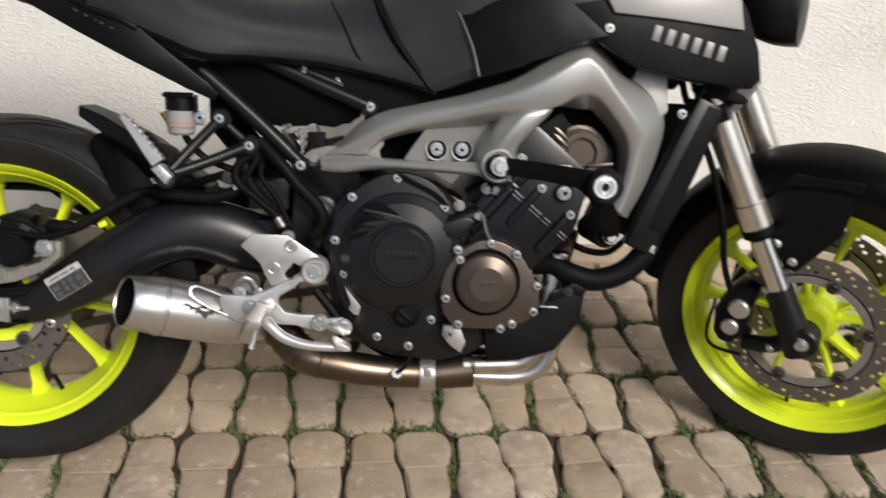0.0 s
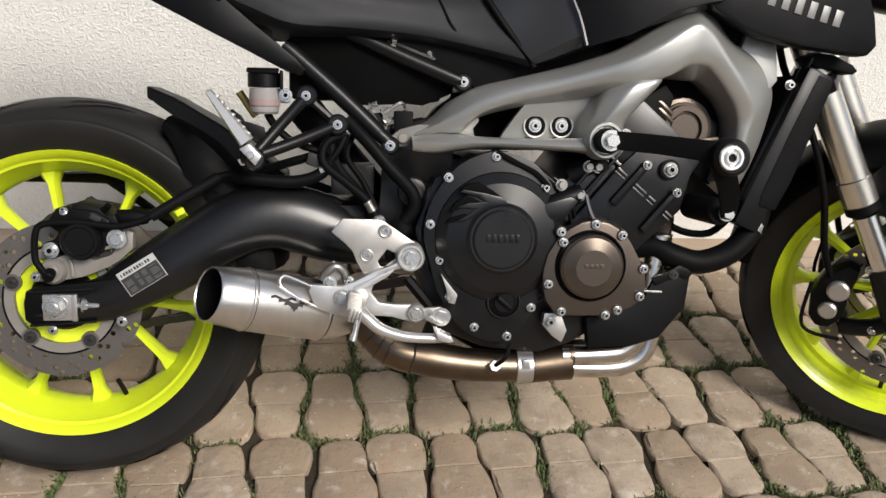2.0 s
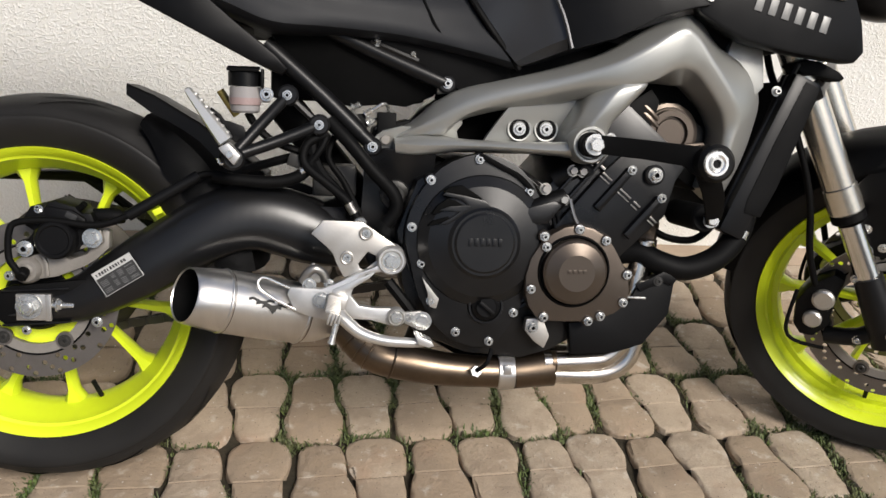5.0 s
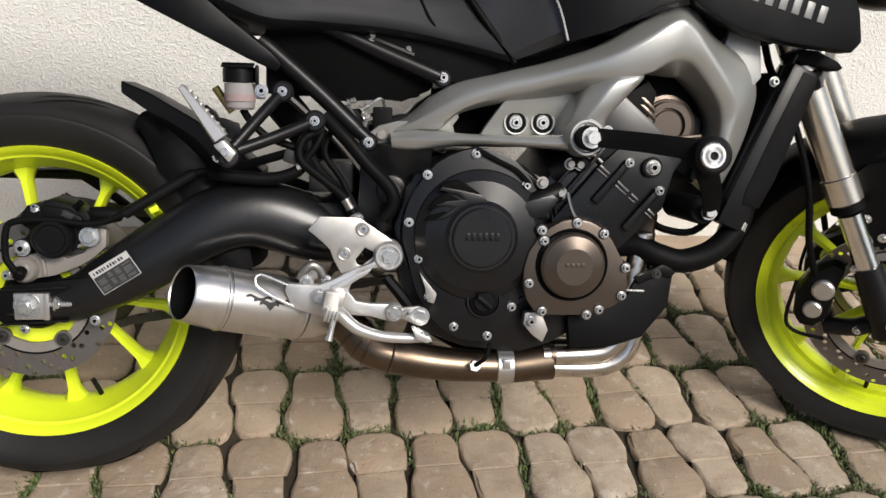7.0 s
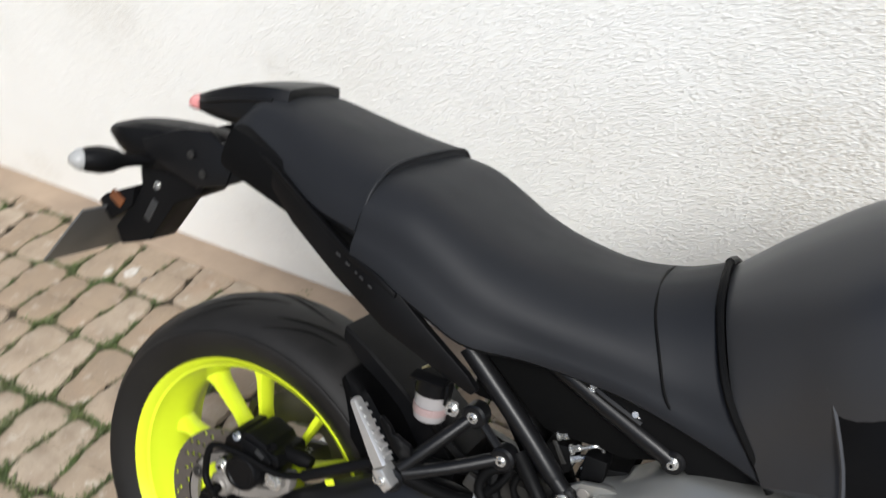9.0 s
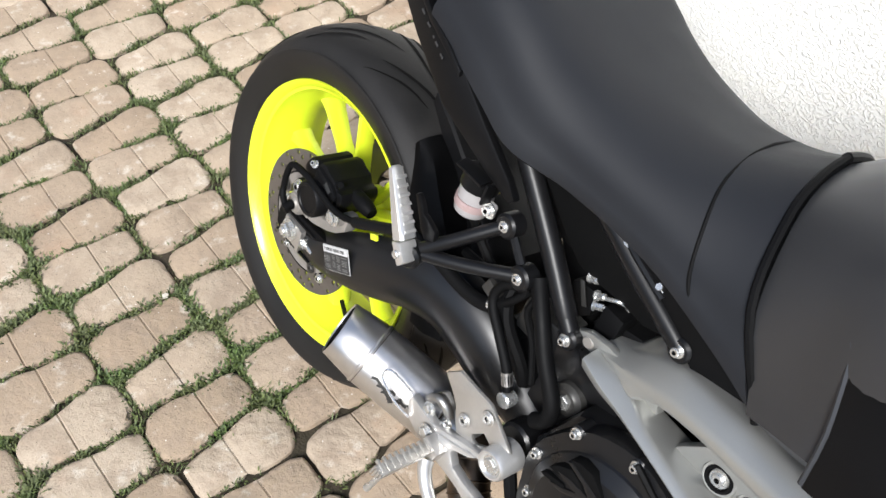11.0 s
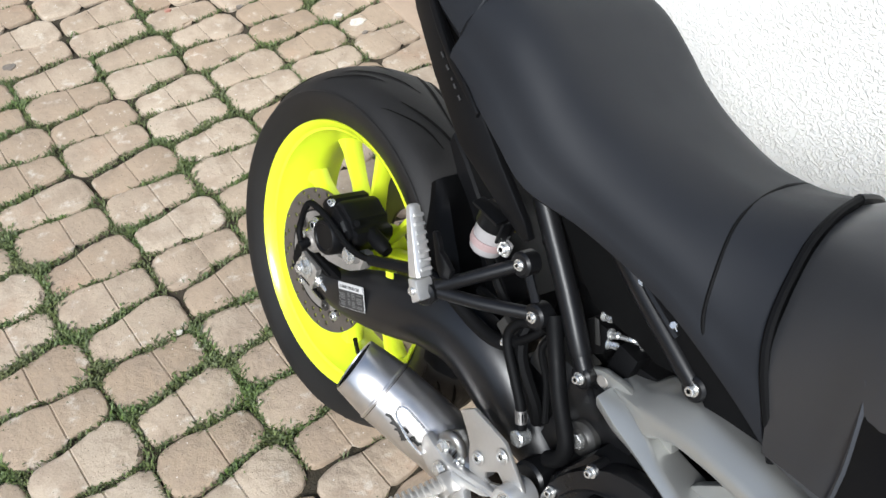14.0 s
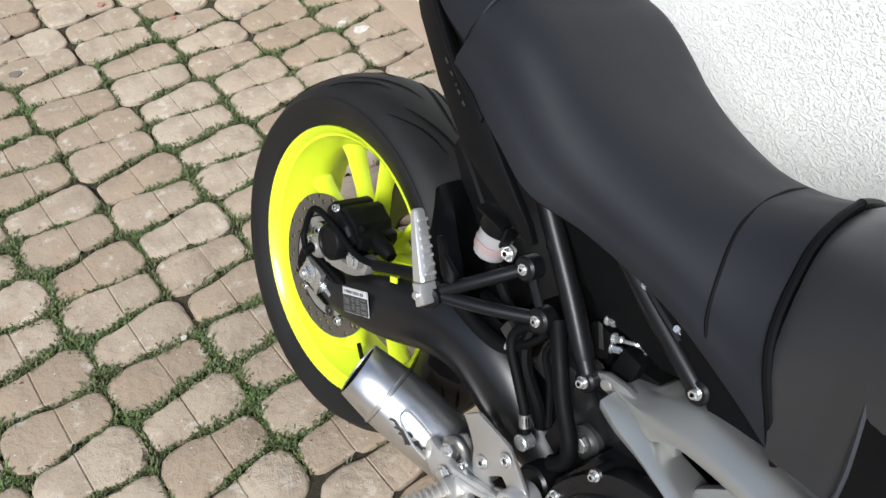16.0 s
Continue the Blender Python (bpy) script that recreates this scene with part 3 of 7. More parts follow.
# rear caliper with bracket and hose
cal = part("rear_caliper", plate([(-0.004, 0.43), (-0.001, 0.442), (0.008, 0.456), (0.02, 0.459), (0.027, 0.452), (0.032, 0.464), (0.045, 0.466), (0.058, 0.461), (0.072, 0.458), (0.08, 0.447), (0.094, 0.449), (0.099, 0.436), (0.096, 0.422), (0.084, 0.412), (0.08, 0.392), (0.06, 0.385), (0.03, 0.386), (0.012, 0.395), (-0.006, 0.386), (-0.009, 0.4), (0.004, 0.41), (0.012, 0.42)], -0.131, -0.062, bev=0.005), "plastic", bike, "black single-piston rear brake caliper")
part("caliper_shoulder", plate([(0.03, 0.428), (0.033, 0.458), (0.07, 0.452), (0.088, 0.44), (0.088, 0.422)], -0.137, -0.125, bev=0.004), "plastic", cal)
part("piston_boss", lathe([(0.0, 0.012), (0.02, 0.012), (0.022, 0.014), (0.026, 0.014), (0.029, 0.01), (0.03, -0.012)], (0.047, -0.139, 0.41), RIGHT, 32), "plastic", cal)
part("pin_boot", tube([(0.09, -0.1, 0.44), (0.118, -0.1, 0.44), (0.135, -0.1, 0.439)], [0.012, 0.013, 0.009], 14, 2), "dark", cal, "black rubber pin boot")
part("caliper_bracket", plate([(-0.033, 0.349), (-0.017, 0.367), (0.006, 0.382), (0.021, 0.387), (0.05, 0.384), (0.06, 0.377), (0.085, 0.386), (0.094, 0.398), (0.1, 0.42), (0.113, 0.424), (0.119, 0.42), (0.117, 0.395), (0.098, 0.377), (0.08, 0.366), (0.042, 0.351), (-0.001, 0.344), (-0.031, 0.344)], -0.126, -0.106, bev=0.004), "carrier", cal, "bare cast aluminium caliper bracket")
part("bracket_rib", plate([(0.018, 0.386), (0.024, 0.386), (0.03, 0.372), (0.032, 0.352), (0.025, 0.35), (0.024, 0.37)], -0.13, -0.12, bev=0.003), "carrier", cal)
part("bracket_lug", plate([(0.078, 0.394), (0.112, 0.405), (0.109, 0.424), (0.104, 0.424), (0.105, 0.408), (0.08, 0.4)], -0.136, -0.12, bev=0.0015), "carrier", cal)
part("bracket_boss", lathe([(0.0, 0.01), (0.008, 0.01), (0.011, 0.007), (0.016, 0.007), (0.02, 0.002), (0.021, -0.01)], (0.0, -0.13, 0.361), RIGHT, 26), "carrier", cal)
part("sensor_plug", rod((0.0, -0.138, 0.362), (0.0, -0.155, 0.355), 0.0085, bev=0.002, n=14), "dark", cal, "black wheel speed sensor plug")
bolt((-0.026, -0.127, 0.352), RIGHT, cal, 0.0062, 0.006)
bolt((0.0, -0.133, 0.394), RIGHT, cal, 0.0105, 0.008)
part("pin_collar", rod((0.0, -0.12, 0.394), (0.0, -0.1335, 0.394), 0.0135, bev=0.002, n=18), "plastic", cal)
bolt((0.097, -0.137, 0.412), RIGHT, cal, 0.0125, 0.008, False)
bolt((0.021, -0.131, 0.452), (0, -0.8, 0.5), cal, 0.0055, 0.008)
part("bleed_nipple", rod((0.075, -0.125, 0.452), (0.086, -0.13, 0.462), 0.005, n=10), "dark", cal)
part("caliper_mark", box((0.068, -0.1378, 0.444), (0.016, 0.0012, 0.009), 0.0003, Matrix.Rotation(0.5, 4, "Y")), "label", cal)
part("brake_hose", tube([(-0.002, -0.15, 0.358), (-0.01, -0.153, 0.372), (-0.017, -0.15, 0.385), (-0.015, -0.15, 0.42), (-0.004, -0.147, 0.435), (0.043, -0.146, 0.438), (0.1, -0.145, 0.432), (0.141, -0.143, 0.443), (0.191, -0.14, 0.473), (0.225, -0.135, 0.493), (0.26, -0.13, 0.51), (0.3, -0.127, 0.505), (0.342, -0.125, 0.5), (0.39, -0.125, 0.508), (0.425, -0.125, 0.545), (0.44, -0.12, 0.575)], 0.0052, 10, 4), "dark", bike, "black rubber brake hose")
part("hose_tag", plate([(0.184, 0.455), (0.196, 0.461), (0.2, 0.453), (0.188, 0.447)], -0.142, -0.138, bev=0.0006), "neon", bike, "small yellow hose tag")
part("hose_guide", tube([(0.15, -0.143, 0.447), (0.25, -0.131, 0.507)], 0.0085, 10, 0), "plastic", bike)
part("hose_sleeve", tube([(0.27, -0.128, 0.508), (0.3, -0.126, 0.503), (0.36, -0.124, 0.5), (0.4, -0.122, 0.512), (0.42, -0.12, 0.54)], 0.0095, 10, 4), "dark", bike)

# chain, sprocket and guard on the far side
SPR = 0.09
part("sprocket", lathe([(0.06, SPR - 0.003), (0.113, SPR - 0.003), (0.117, SPR), (0.113, SPR + 0.003), (0.06, SPR + 0.003)], REAR, n=45, wrap=True), "chain", bike, "steel rear sprocket")
chain = bmesh.new()
path = [(0.0 + 0.126 * math.cos(a), 0.31 + 0.126 * math.sin(a)) for a in np.linspace(radians(95), radians(268), 22)]
path = [(x, z) for x, z in np.linspace((0.55, 0.35), (-0.008, 0.44), 38)] + path + [(x, z) for x, z in np.linspace((0.0, 0.185), (0.08, 0.222), 6)] + [(x, z) for x, z in np.linspace((0.095, 0.226), (0.55, 0.3), 31)]
for i, (x, z) in enumerate(path):
    x2, z2 = path[min(i + 1, len(path) - 1)]
    a = math.atan2(z2 - z, x2 - x) if i < len(path) - 1 else 0
    for y in ((SPR - 0.009, SPR + 0.009) if i % 2 else (SPR - 0.005, SPR + 0.005)):
        box((x, y, z), (0.019, 0.0025, 0.014), 0, Matrix.Rotation(-a, 4, "Y"), chain)
part("chain", chain, "chain", bike, "greasy dark drive chain")
part("chain_guard", tube([(-0.13, 0.1, 0.482), (0.02, 0.1, 0.484), (0.12, 0.1, 0.47), (0.3, 0.1, 0.46)], [0.007, 0.011, 0.014, 0.012], 8, 3), "plastic", bike, "black plastic chain guard")
part("guard_stay", tube([(0.02, 0.098, 0.482), (0.08, 0.098, 0.44), (0.13, 0.098, 0.4)], 0.008, 8, 2), "plastic", bike)

# hugger: inner mudguard arc with a raised channel on top
st = []
for a in np.linspace(radians(8), radians(60), 12):
    row = []
    for y, dr in ((-0.1, -0.05), (-0.1, -0.02), (-0.088, 0.006), (-0.06, 0.016), (0, 0.02), (0.06, 0.016), (0.088, 0.006), (0.1, -0.02), (0.1, -0.05)):
        k = min(1, (radians(66) - a) / 0.35)
        row.append((0.326 * math.cos(a) + dr * k * math.cos(a), y * (0.75 + 0.25 * k), 0.31 + (0.326 + dr * k) * math.sin(a)))
    st.append(row)
bm = rings(bmesh.new(), st, closed=False, cap=False)
bmesh.ops.solidify(bm, geom=bm.faces[:], thickness=0.004)
hug = part("rear_hugger", bm, "plastic", bike, "black plastic rear hugger mudguard")
st = []
for x, z, h, w in ((0.128, 0.641, 0.018, 0.045), (0.17, 0.624, 0.03, 0.05), (0.24, 0.584, 0.045, 0.055), (0.3, 0.54, 0.05, 0.058), (0.34, 0.505, 0.05, 0.058)):
    st.append([(x - 0.0, -w, z - h), (x, -w, z - 0.004), (x, -w + 0.004, z), (x, w - 0.004, z), (x, w, z - 0.004), (x - 0.0, w, z - h)])
part("hugger_channel", rings(bmesh.new(), st), "plastic", hug)
part("shock_body", tube([(0.36, 0.03, 0.62), (0.46, 0.02, 0.5), (0.5, 0.0, 0.45)], 0.03, 14, 2), "dark", bike, "rear shock absorber")
part("shock_adjuster", tube([(0.272, -0.062, 0.635), (0.285, -0.06, 0.615), (0.297, -0.058, 0.597)], 0.006, 10, 2), "cartridge", bike, "gold preload adjuster")

# ---- exhaust ----
can_a, can_b = Vector((0.2395, -0.1995, 0.341)), Vector((0.452, -0.093, 0.2815))
ax = (can_b - can_a).normalized()
Lc = (can_b - can_a).length
prof = [(0.0, 0.1), (0.0365, 0.1), (0.0385, 0.003), (0.0395, 0.0), (0.0413, 0.002), (0.0446, 0.03), (0.0474, 0.055), (0.0482, 0.12), (0.0474, 0.18), (0.042, 0.213), (0.0285, Lc)]
def slashed(bm):
    """Cuts the open end at a slant, the outer and upper side shorter."""
    n = Vector((-0.77, -0.55, 0.28))
    for v in bm.verts:
        d = v.co - can_a
        k = max(0.0, 1 - abs(d.dot(ax)) / 0.075)
        perp = d - ax * d.dot(ax)
        v.co -= ax * (n.dot(perp) / n.dot(ax) * k)
    return bm


can = part("muffler", slashed(lathe(prof, can_a, ax, 56)), "brushed", bike, "short brushed stainless steel muffler with an open end")
part("muffler_core", slashed(lathe([(0.0, 0.09), (0.0362, 0.09), (0.038, 0.003), (0.0383, 0.0028), (0.0383, 0.002), (0.0374, 0.002), (0.0352, 0.085), (0.0, 0.085)], can_a, ax, 40)), "deep", can, "near-black muffler bore")
side = ax.cross(Vector((0, 0, 1))).normalized()
upc = side.cross(ax)


def on_can(along, ang, lift=0.0):
    r = 0.0482 + lift
    return can_a + ax * along + r * (math.cos(ang) * side + math.sin(ang) * upc)


sgn = 1 if side.y < 0 else -1
for q in (0.056, 0.18):
    part("weld_band", lathe([(0.0466, q - 0.003), (0.0484, q - 0.0018), (0.049, q), (0.0484, q + 0.0018), (0.0466, q + 0.003)], can_a, ax, 56, wrap=True), "brushed", can)
    part("band_groove", lathe([(0.0472, q + 0.003), (0.048, q + 0.0038), (0.0472, q + 0.0046)], can_a, ax, 56, wrap=True), "burnt", can)
emb = bmesh.new()
for w0, w1, a0, a1 in ((0.078, 0.118, 0.29, 0.37), (0.09, 0.14, 0.2, 0.29), (0.1, 0.13, 0.12, 0.21), (0.112, 0.122, 0.03, 0.13), (0.124, 0.144, 0.27, 0.35)):
    st = [[on_can(w0 + (w1 - w0) * f, (a0 + (a1 - a0) * v + 0.05 * math.sin(f * 9)) if sgn > 0 else math.pi - (a0 + (a1 - a0) * v + 0.05 * math.sin(f * 9)), 0.0012) for v in (0, 1)] for f in np.linspace(0, 1, 7)]
    rings(emb, st, closed=False, cap=False)
part("emblem_plate", emb, "grey_cast", can, "dark flame-shaped badge on the muffler")
part("muffler_loop", tube([(0.39, -0.175, 0.346), (0.372, -0.183, 0.356), (0.354, -0.193, 0.366), (0.347, -0.197, 0.366), (0.3435, -0.2, 0.361), (0.346, -0.202, 0.352), (0.358, -0.2, 0.342), (0.378, -0.194, 0.328), (0.396, -0.183, 0.316)], 0.0019, 8, 4), "polished", can, "bent steel wire spring hook")
LINK = [(0.452, -0.0945, 0.2815), (0.466, -0.104, 0.276), (0.484, -0.118, 0.262), (0.502, -0.128, 0.244), (0.526, -0.135, 0.231), (0.56, -0.135, 0.222)]
pipe = part("link_pipe", tube(LINK, [0.0275, 0.029, 0.03, 0.03, 0.0295, 0.029], 24, 6), "burnt", bike, "heat-tinted steel exhaust pipe")
bend = cr(LINK, 6)
for k in (9, 14, 18, 21, 27):
    part("weld_bead", lathe([(0.0285, -0.0022), (0.0316, -0.001), (0.032, 0), (0.0316, 0.001), (0.0285, 0.0022)], bend[k], Vector(bend[k + 1] - bend[k - 1]), 30, wrap=True), "burnt", pipe)
part("mid_pipe", tube([(0.555, -0.135, 0.223), (0.6, -0.132, 0.213), (0.65, -0.126, 0.205), (0.7, -0.122, 0.201), (0.73, -0.12, 0.2)], [0.029, 0.028, 0.0265, 0.0255, 0.0265], 24, 4), "burnt", pipe, "bronze-tinted middle pipe")
part("pipe_clamp", rod((0.715, -0.12, 0.201), (0.742, -0.12, 0.201), 0.0295, bev=0.001, n=24), "brushed", pipe, "stainless pipe clamp")
part("clamp_lug", box((0.728, -0.148, 0.212), (0.013, 0.006, 0.016), 0.002), "brushed", pipe)
part("collector", tube([(0.742, -0.12, 0.2), (0.77, -0.119, 0.203), (0.805, -0.117, 0.207)], [0.0275, 0.0285, 0.031], 24, 3), "burnt", pipe)
part("lambda_sensor", rod((0.675, -0.147, 0.21), (0.675, -0.165, 0.215), 0.009, n=6), "zinc", pipe, "oxygen sensor")
part("sensor_cable", tube([(0.675, -0.165, 0.216), (0.69, -0.17, 0.23), (0.698, -0.16, 0.25)], 0.0035, 8, 3), "dark", pipe)
for y, pts in ((-0.128, ((0.79, 0.219), (0.87, 0.222), (0.896, 0.229), (0.914, 0.247), (0.922, 0.275), (0.93, 0.33), (0.945, 0.42))), (-0.112, ((0.79, 0.196), (0.87, 0.193), (0.91, 0.2), (0.934, 0.219), (0.945, 0.25), (0.95, 0.3), (0.955, 0.42))), (-0.05, ((0.79, 0.212), (0.87, 0.21), (0.925, 0.22), (0.96, 0.25), (0.97, 0.32), (0.955, 0.43)))):
    hp = part("header_pipe", tube([(x, y, z) for x, z in pts], 0.0165, 20, 6), "chrome", pipe, "polished header pipe")
    part("pipe_ring", lathe([(0.0163, -0.004), (0.0178, -0.003), (0.0178, 0.003), (0.0163, 0.004)], (0.806, y, pts[0][1] + 0.0005), (1, 0, 0.02), 26, wrap=True), "burnt", hp)
# ---- engine ----
eng = part("crankcase", plate([(0.555, 0.35), (0.575, 0.27), (0.66, 0.235), (0.75, 0.225), (0.8, 0.24), (0.88, 0.285), (0.9, 0.33), (0.9, 0.4), (0.86, 0.46), (0.74, 0.53), (0.64, 0.545), (0.575, 0.51), (0.545, 0.43)], -0.135, 0.14, bev=0.012), "engine", bike, "black painted engine crankcase")
cl_out = [(0.668, 0.553), (0.61, 0.53), (0.572, 0.48), (0.558, 0.43), (0.568, 0.38), (0.585, 0.325), (0.625, 0.27), (0.69, 0.252), (0.73, 0.295), (0.752, 0.352), (0.772, 0.41), (0.775, 0.455), (0.755, 0.505), (0.72, 0.54)]
clutch = part("clutch_cover", plate(cl_out, -0.157, -0.13, bev=0.004, smooth=3), "engine", bike, "black clutch cover with raised ribs")
CC = (0.677, -0.157, 0.42)
part("clutch_dome", lathe([(0.0, 0.024), (0.05, 0.024), (0.053, 0.021), (0.056, 0.019), (0.085, 0.013), (0.1, 0.003), (0.104, -0.004)], CC, RIGHT, 48), "engine", clutch, angle=16)
part("clutch_lens", lathe([(0.0, 0.0275), (0.043, 0.0275), (0.046, 0.0255), (0.047, 0.021)], CC, RIGHT, 40), "engine", clutch, angle=16)
# slightly raised plates, near black to stand for shade in triangular recesses
for ps in ([(0.612, 0.496), (0.622, 0.503), (0.641, 0.506), (0.652, 0.5), (0.672, 0.487), (0.668, 0.485), (0.64, 0.49), (0.62, 0.493)], [(0.595, 0.461), (0.604, 0.475), (0.619, 0.486), (0.631, 0.483), (0.643, 0.477), (0.624, 0.472), (0.607, 0.464)], [(0.59, 0.444), (0.597, 0.452), (0.62, 0.459), (0.627, 0.455), (0.612, 0.45), (0.598, 0.445)]):
    part("cover_recess_shade", plate(ps, CC[1] - 0.0195, CC[1] - 0.004, bev=0.0012), "deep", clutch)
part("cover_spine", plate([(0.604, 0.468), (0.624, 0.475), (0.65, 0.477), (0.638, 0.485), (0.61, 0.491), (0.616, 0.496), (0.645, 0.491), (0.676, 0.484), (0.686, 0.474), (0.67, 0.466), (0.646, 0.464), (0.632, 0.454), (0.62, 0.447), (0.604, 0.446), (0.622, 0.456), (0.636, 0.466)], CC[1] - 0.0205, CC[1] - 0.006, bev=0.002), "engine", clutch)
part("cover_step", plate([(0.728, 0.456), (0.744, 0.475), (0.784, 0.486), (0.797, 0.479), (0.776, 0.45), (0.741, 0.446)], CC[1] - 0.014, CC[1] + 0.01, bev=0.005), "engine", clutch)
for r, z in ((0.1155, -0.004), (0.1235, -0.009)):
    part("cover_rim", lathe([(r - 0.004, z - 0.006), (r - 0.003, z + 0.001), (r, z + 0.002), (r + 0.001, z - 0.006)], (CC[0] + 0.003, CC[1], CC[2] + 0.0), RIGHT, 64, wrap=True), "engine", clutch)
part("filler_rim", lathe([(0.0225, 0.0), (0.024, 0.005), (0.027, 0.005), (0.029, -0.002)], (0.686, -0.157, 0.318), RIGHT, 32, wrap=True), "engine", clutch)
part("filler_well", lathe([(0.0, 0.001), (0.023, 0.001)], (0.686, -0.157, 0.318), RIGHT, 24), "deep", clutch)
# maker's name in raised bars
for k in range(6):
    part("name_bar", box((CC[0] - 0.0225 + 0.009 * k, CC[1] - 0.028, CC[2] + 0.002), (0.0055, 0.002, 0.012), 0.0004), "engine", clutch)
for x, z in ((0.668, 0.545), (0.595, 0.512), (0.568, 0.44), (0.584, 0.384), (0.6, 0.326), (0.64, 0.277), (0.693, 0.262), (0.746, 0.498), (0.738, 0.361), (0.73, 0.308)):
    part("bolt_boss", rod((x, -0.132, z), (x, -0.158, z), 0.0095, bev=0.002, n=14), "engine", clutch)
    bolt((x, -0.158, z), RIGHT, clutch, 0.0062, 0.008)
# oil filler cap
cap = part("oil_filler_cap", lathe([(0.0, 0.012), (0.015, 0.012), (0.018, 0.008), (0.022, 0.006), (0.024, 0.0)], (0.686, -0.155, 0.318), RIGHT, 24), "plastic", clutch, "black oil filler cap")
part("cap_grip", box((0.686, -0.17, 0.318), (0.03, 0.008, 0.006), 0.002, Matrix.Rotation(0.7, 4, "Y")), "plastic", cap)
# pickup cover
pk = [(0.75, 0.398), (0.782, 0.436), (0.822, 0.45), (0.866, 0.434), (0.893, 0.395), (0.907, 0.365), (0.905, 0.325), (0.862, 0.302), (0.81, 0.298), (0.763, 0.305), (0.743, 0.345)]
pick = part("pickup_cover", plate(pk, -0.176, -0.14, bev=0.004, smooth=2), "bronze", bike, "bronze-painted generator cover")
PC = (0.818, -0.176, 0.378)
part("cover_dome", lathe([(0.0, 0.02), (0.028, 0.02), (0.03, 0.019), (0.046, 0.013), (0.05, 0.009), (0.051, 0.0)], PC, RIGHT, 44), "bronze", pick, angle=10)
part("cover_groove", lathe([(0.052, 0.0), (0.054, 0.004), (0.057, 0.0)], PC, RIGHT, 44), "dark", pick)
for k in range(4):
    part("name_bar", box((PC[0] - 0.012 + 0.008 * k, PC[1] - 0.0205, PC[2] + 0.003), (0.0055, 0.0014, 0.006), 0.0003), "bronze", pick)
for x, z in ((0.752, 0.35), (0.774, 0.306), (0.769, 0.432), (0.773, 0.416), (0.823, 0.444), (0.866, 0.427), (0.903, 0.374), (0.899, 0.33), (0.864, 0.308), (0.845, 0.3)):
    part("bolt_boss", rod((x, -0.142, z), (x, -0.178, z), 0.009, bev=0.002, n=14), "bronze", pick)
    bolt((x, -0.178, z), RIGHT, pick, 0.0062, 0.008)
part("sump_lug", plate([(0.752, 0.298), (0.778, 0.3), (0.79, 0.27), (0.782, 0.25), (0.765, 0.262), (0.75, 0.28)], -0.158, -0.14, bev=0.002), "alu", eng, "bare aluminium lug")
bolt((0.762, -0.158, 0.285), RIGHT, eng, 0.008, 0.008)
part("sump", plate([(0.6, 0.25), (0.66, 0.215), (0.76, 0.21), (0.79, 0.23), (0.79, 0.29), (0.6, 0.29)], -0.1, 0.1, bev=0.012), "engine", eng)
part("engine_skid", plate([(0.822, 0.29), (0.872, 0.297), (0.918, 0.324), (0.932, 0.354), (0.975, 0.373), (0.992, 0.36), (0.986, 0.305), (0.945, 0.254), (0.9, 0.24), (0.828, 0.237)], -0.15, -0.128, bev=0.004), "plastic", bike, "black plastic engine side cover")
part("skid_lip", plate([(0.926, 0.352), (0.974, 0.377), (0.994, 0.362), (0.985, 0.352), (0.97, 0.358), (0.935, 0.342)], -0.155, -0.148, bev=0.002), "plastic", eng)
bolt((0.962, -0.155, 0.36), RIGHT, eng, 0.0065, 0.004, True, "grey_cast")
part("skid_slot", box((0.93, -0.151, 0.332), (0.03, 0.004, 0.003), 0.0005, Matrix.Rotation(0.05, 4, "Y")), "zinc", eng)
# cylinder block and head, leaning ahead
ca = radians(40)
up_c = Vector((math.sin(ca), 0, math.cos(ca)))
fw_c = Vector((math.cos(ca), 0, -math.sin(ca)))


def cyl_pt(u, v):
    o = Vector((0.81, 0, 0.45))
    p = o + up_c * u + fw_c * v
    return (p.x, p.z)


block = part("cylinder_block", plate([cyl_pt(-0.01, -0.06), cyl_pt(0.1, -0.06), cyl_pt(0.1, 0.09), cyl_pt(-0.01, 0.085)], -0.14, 0.14, bev=0.008), "engine", bike, "black cylinder block with cast ribs")
part("cylinder_head", plate([cyl_pt(0.102, -0.065), cyl_pt(0.2, -0.06), cyl_pt(0.2, 0.085), cyl_pt(0.102, 0.1)], -0.145, 0.145, bev=0.01), "engine", block)
part("head_gasket", plate([cyl_pt(0.0985, -0.062), cyl_pt(0.1025, -0.062), cyl_pt(0.1025, 0.094), cyl_pt(0.0985, 0.094)], -0.147, 0.147, bev=0.0005), "steel", block)
for v in (0.012, 0.078):
    part("casting_rib", plate([cyl_pt(0.045, v - 0.001), cyl_pt(0.125, v), cyl_pt(0.132, v + 0.006), cyl_pt(0.125, v + 0.013), cyl_pt(0.045, v + 0.014)], -0.162, -0.13, bev=0.005), "engine", block)
    x, z = cyl_pt(0.126, v + 0.006)
    bolt((x, -0.162, z), RIGHT, block, 0.0062, 0.007)
for v in (-0.045, -0.026):
    part("casting_rib", plate([cyl_pt(0.0, v), cyl_pt(0.13, v), cyl_pt(0.13, v + 0.006), cyl_pt(0.0, v + 0.006)], -0.15, -0.13, bev=0.0025), "engine", block)
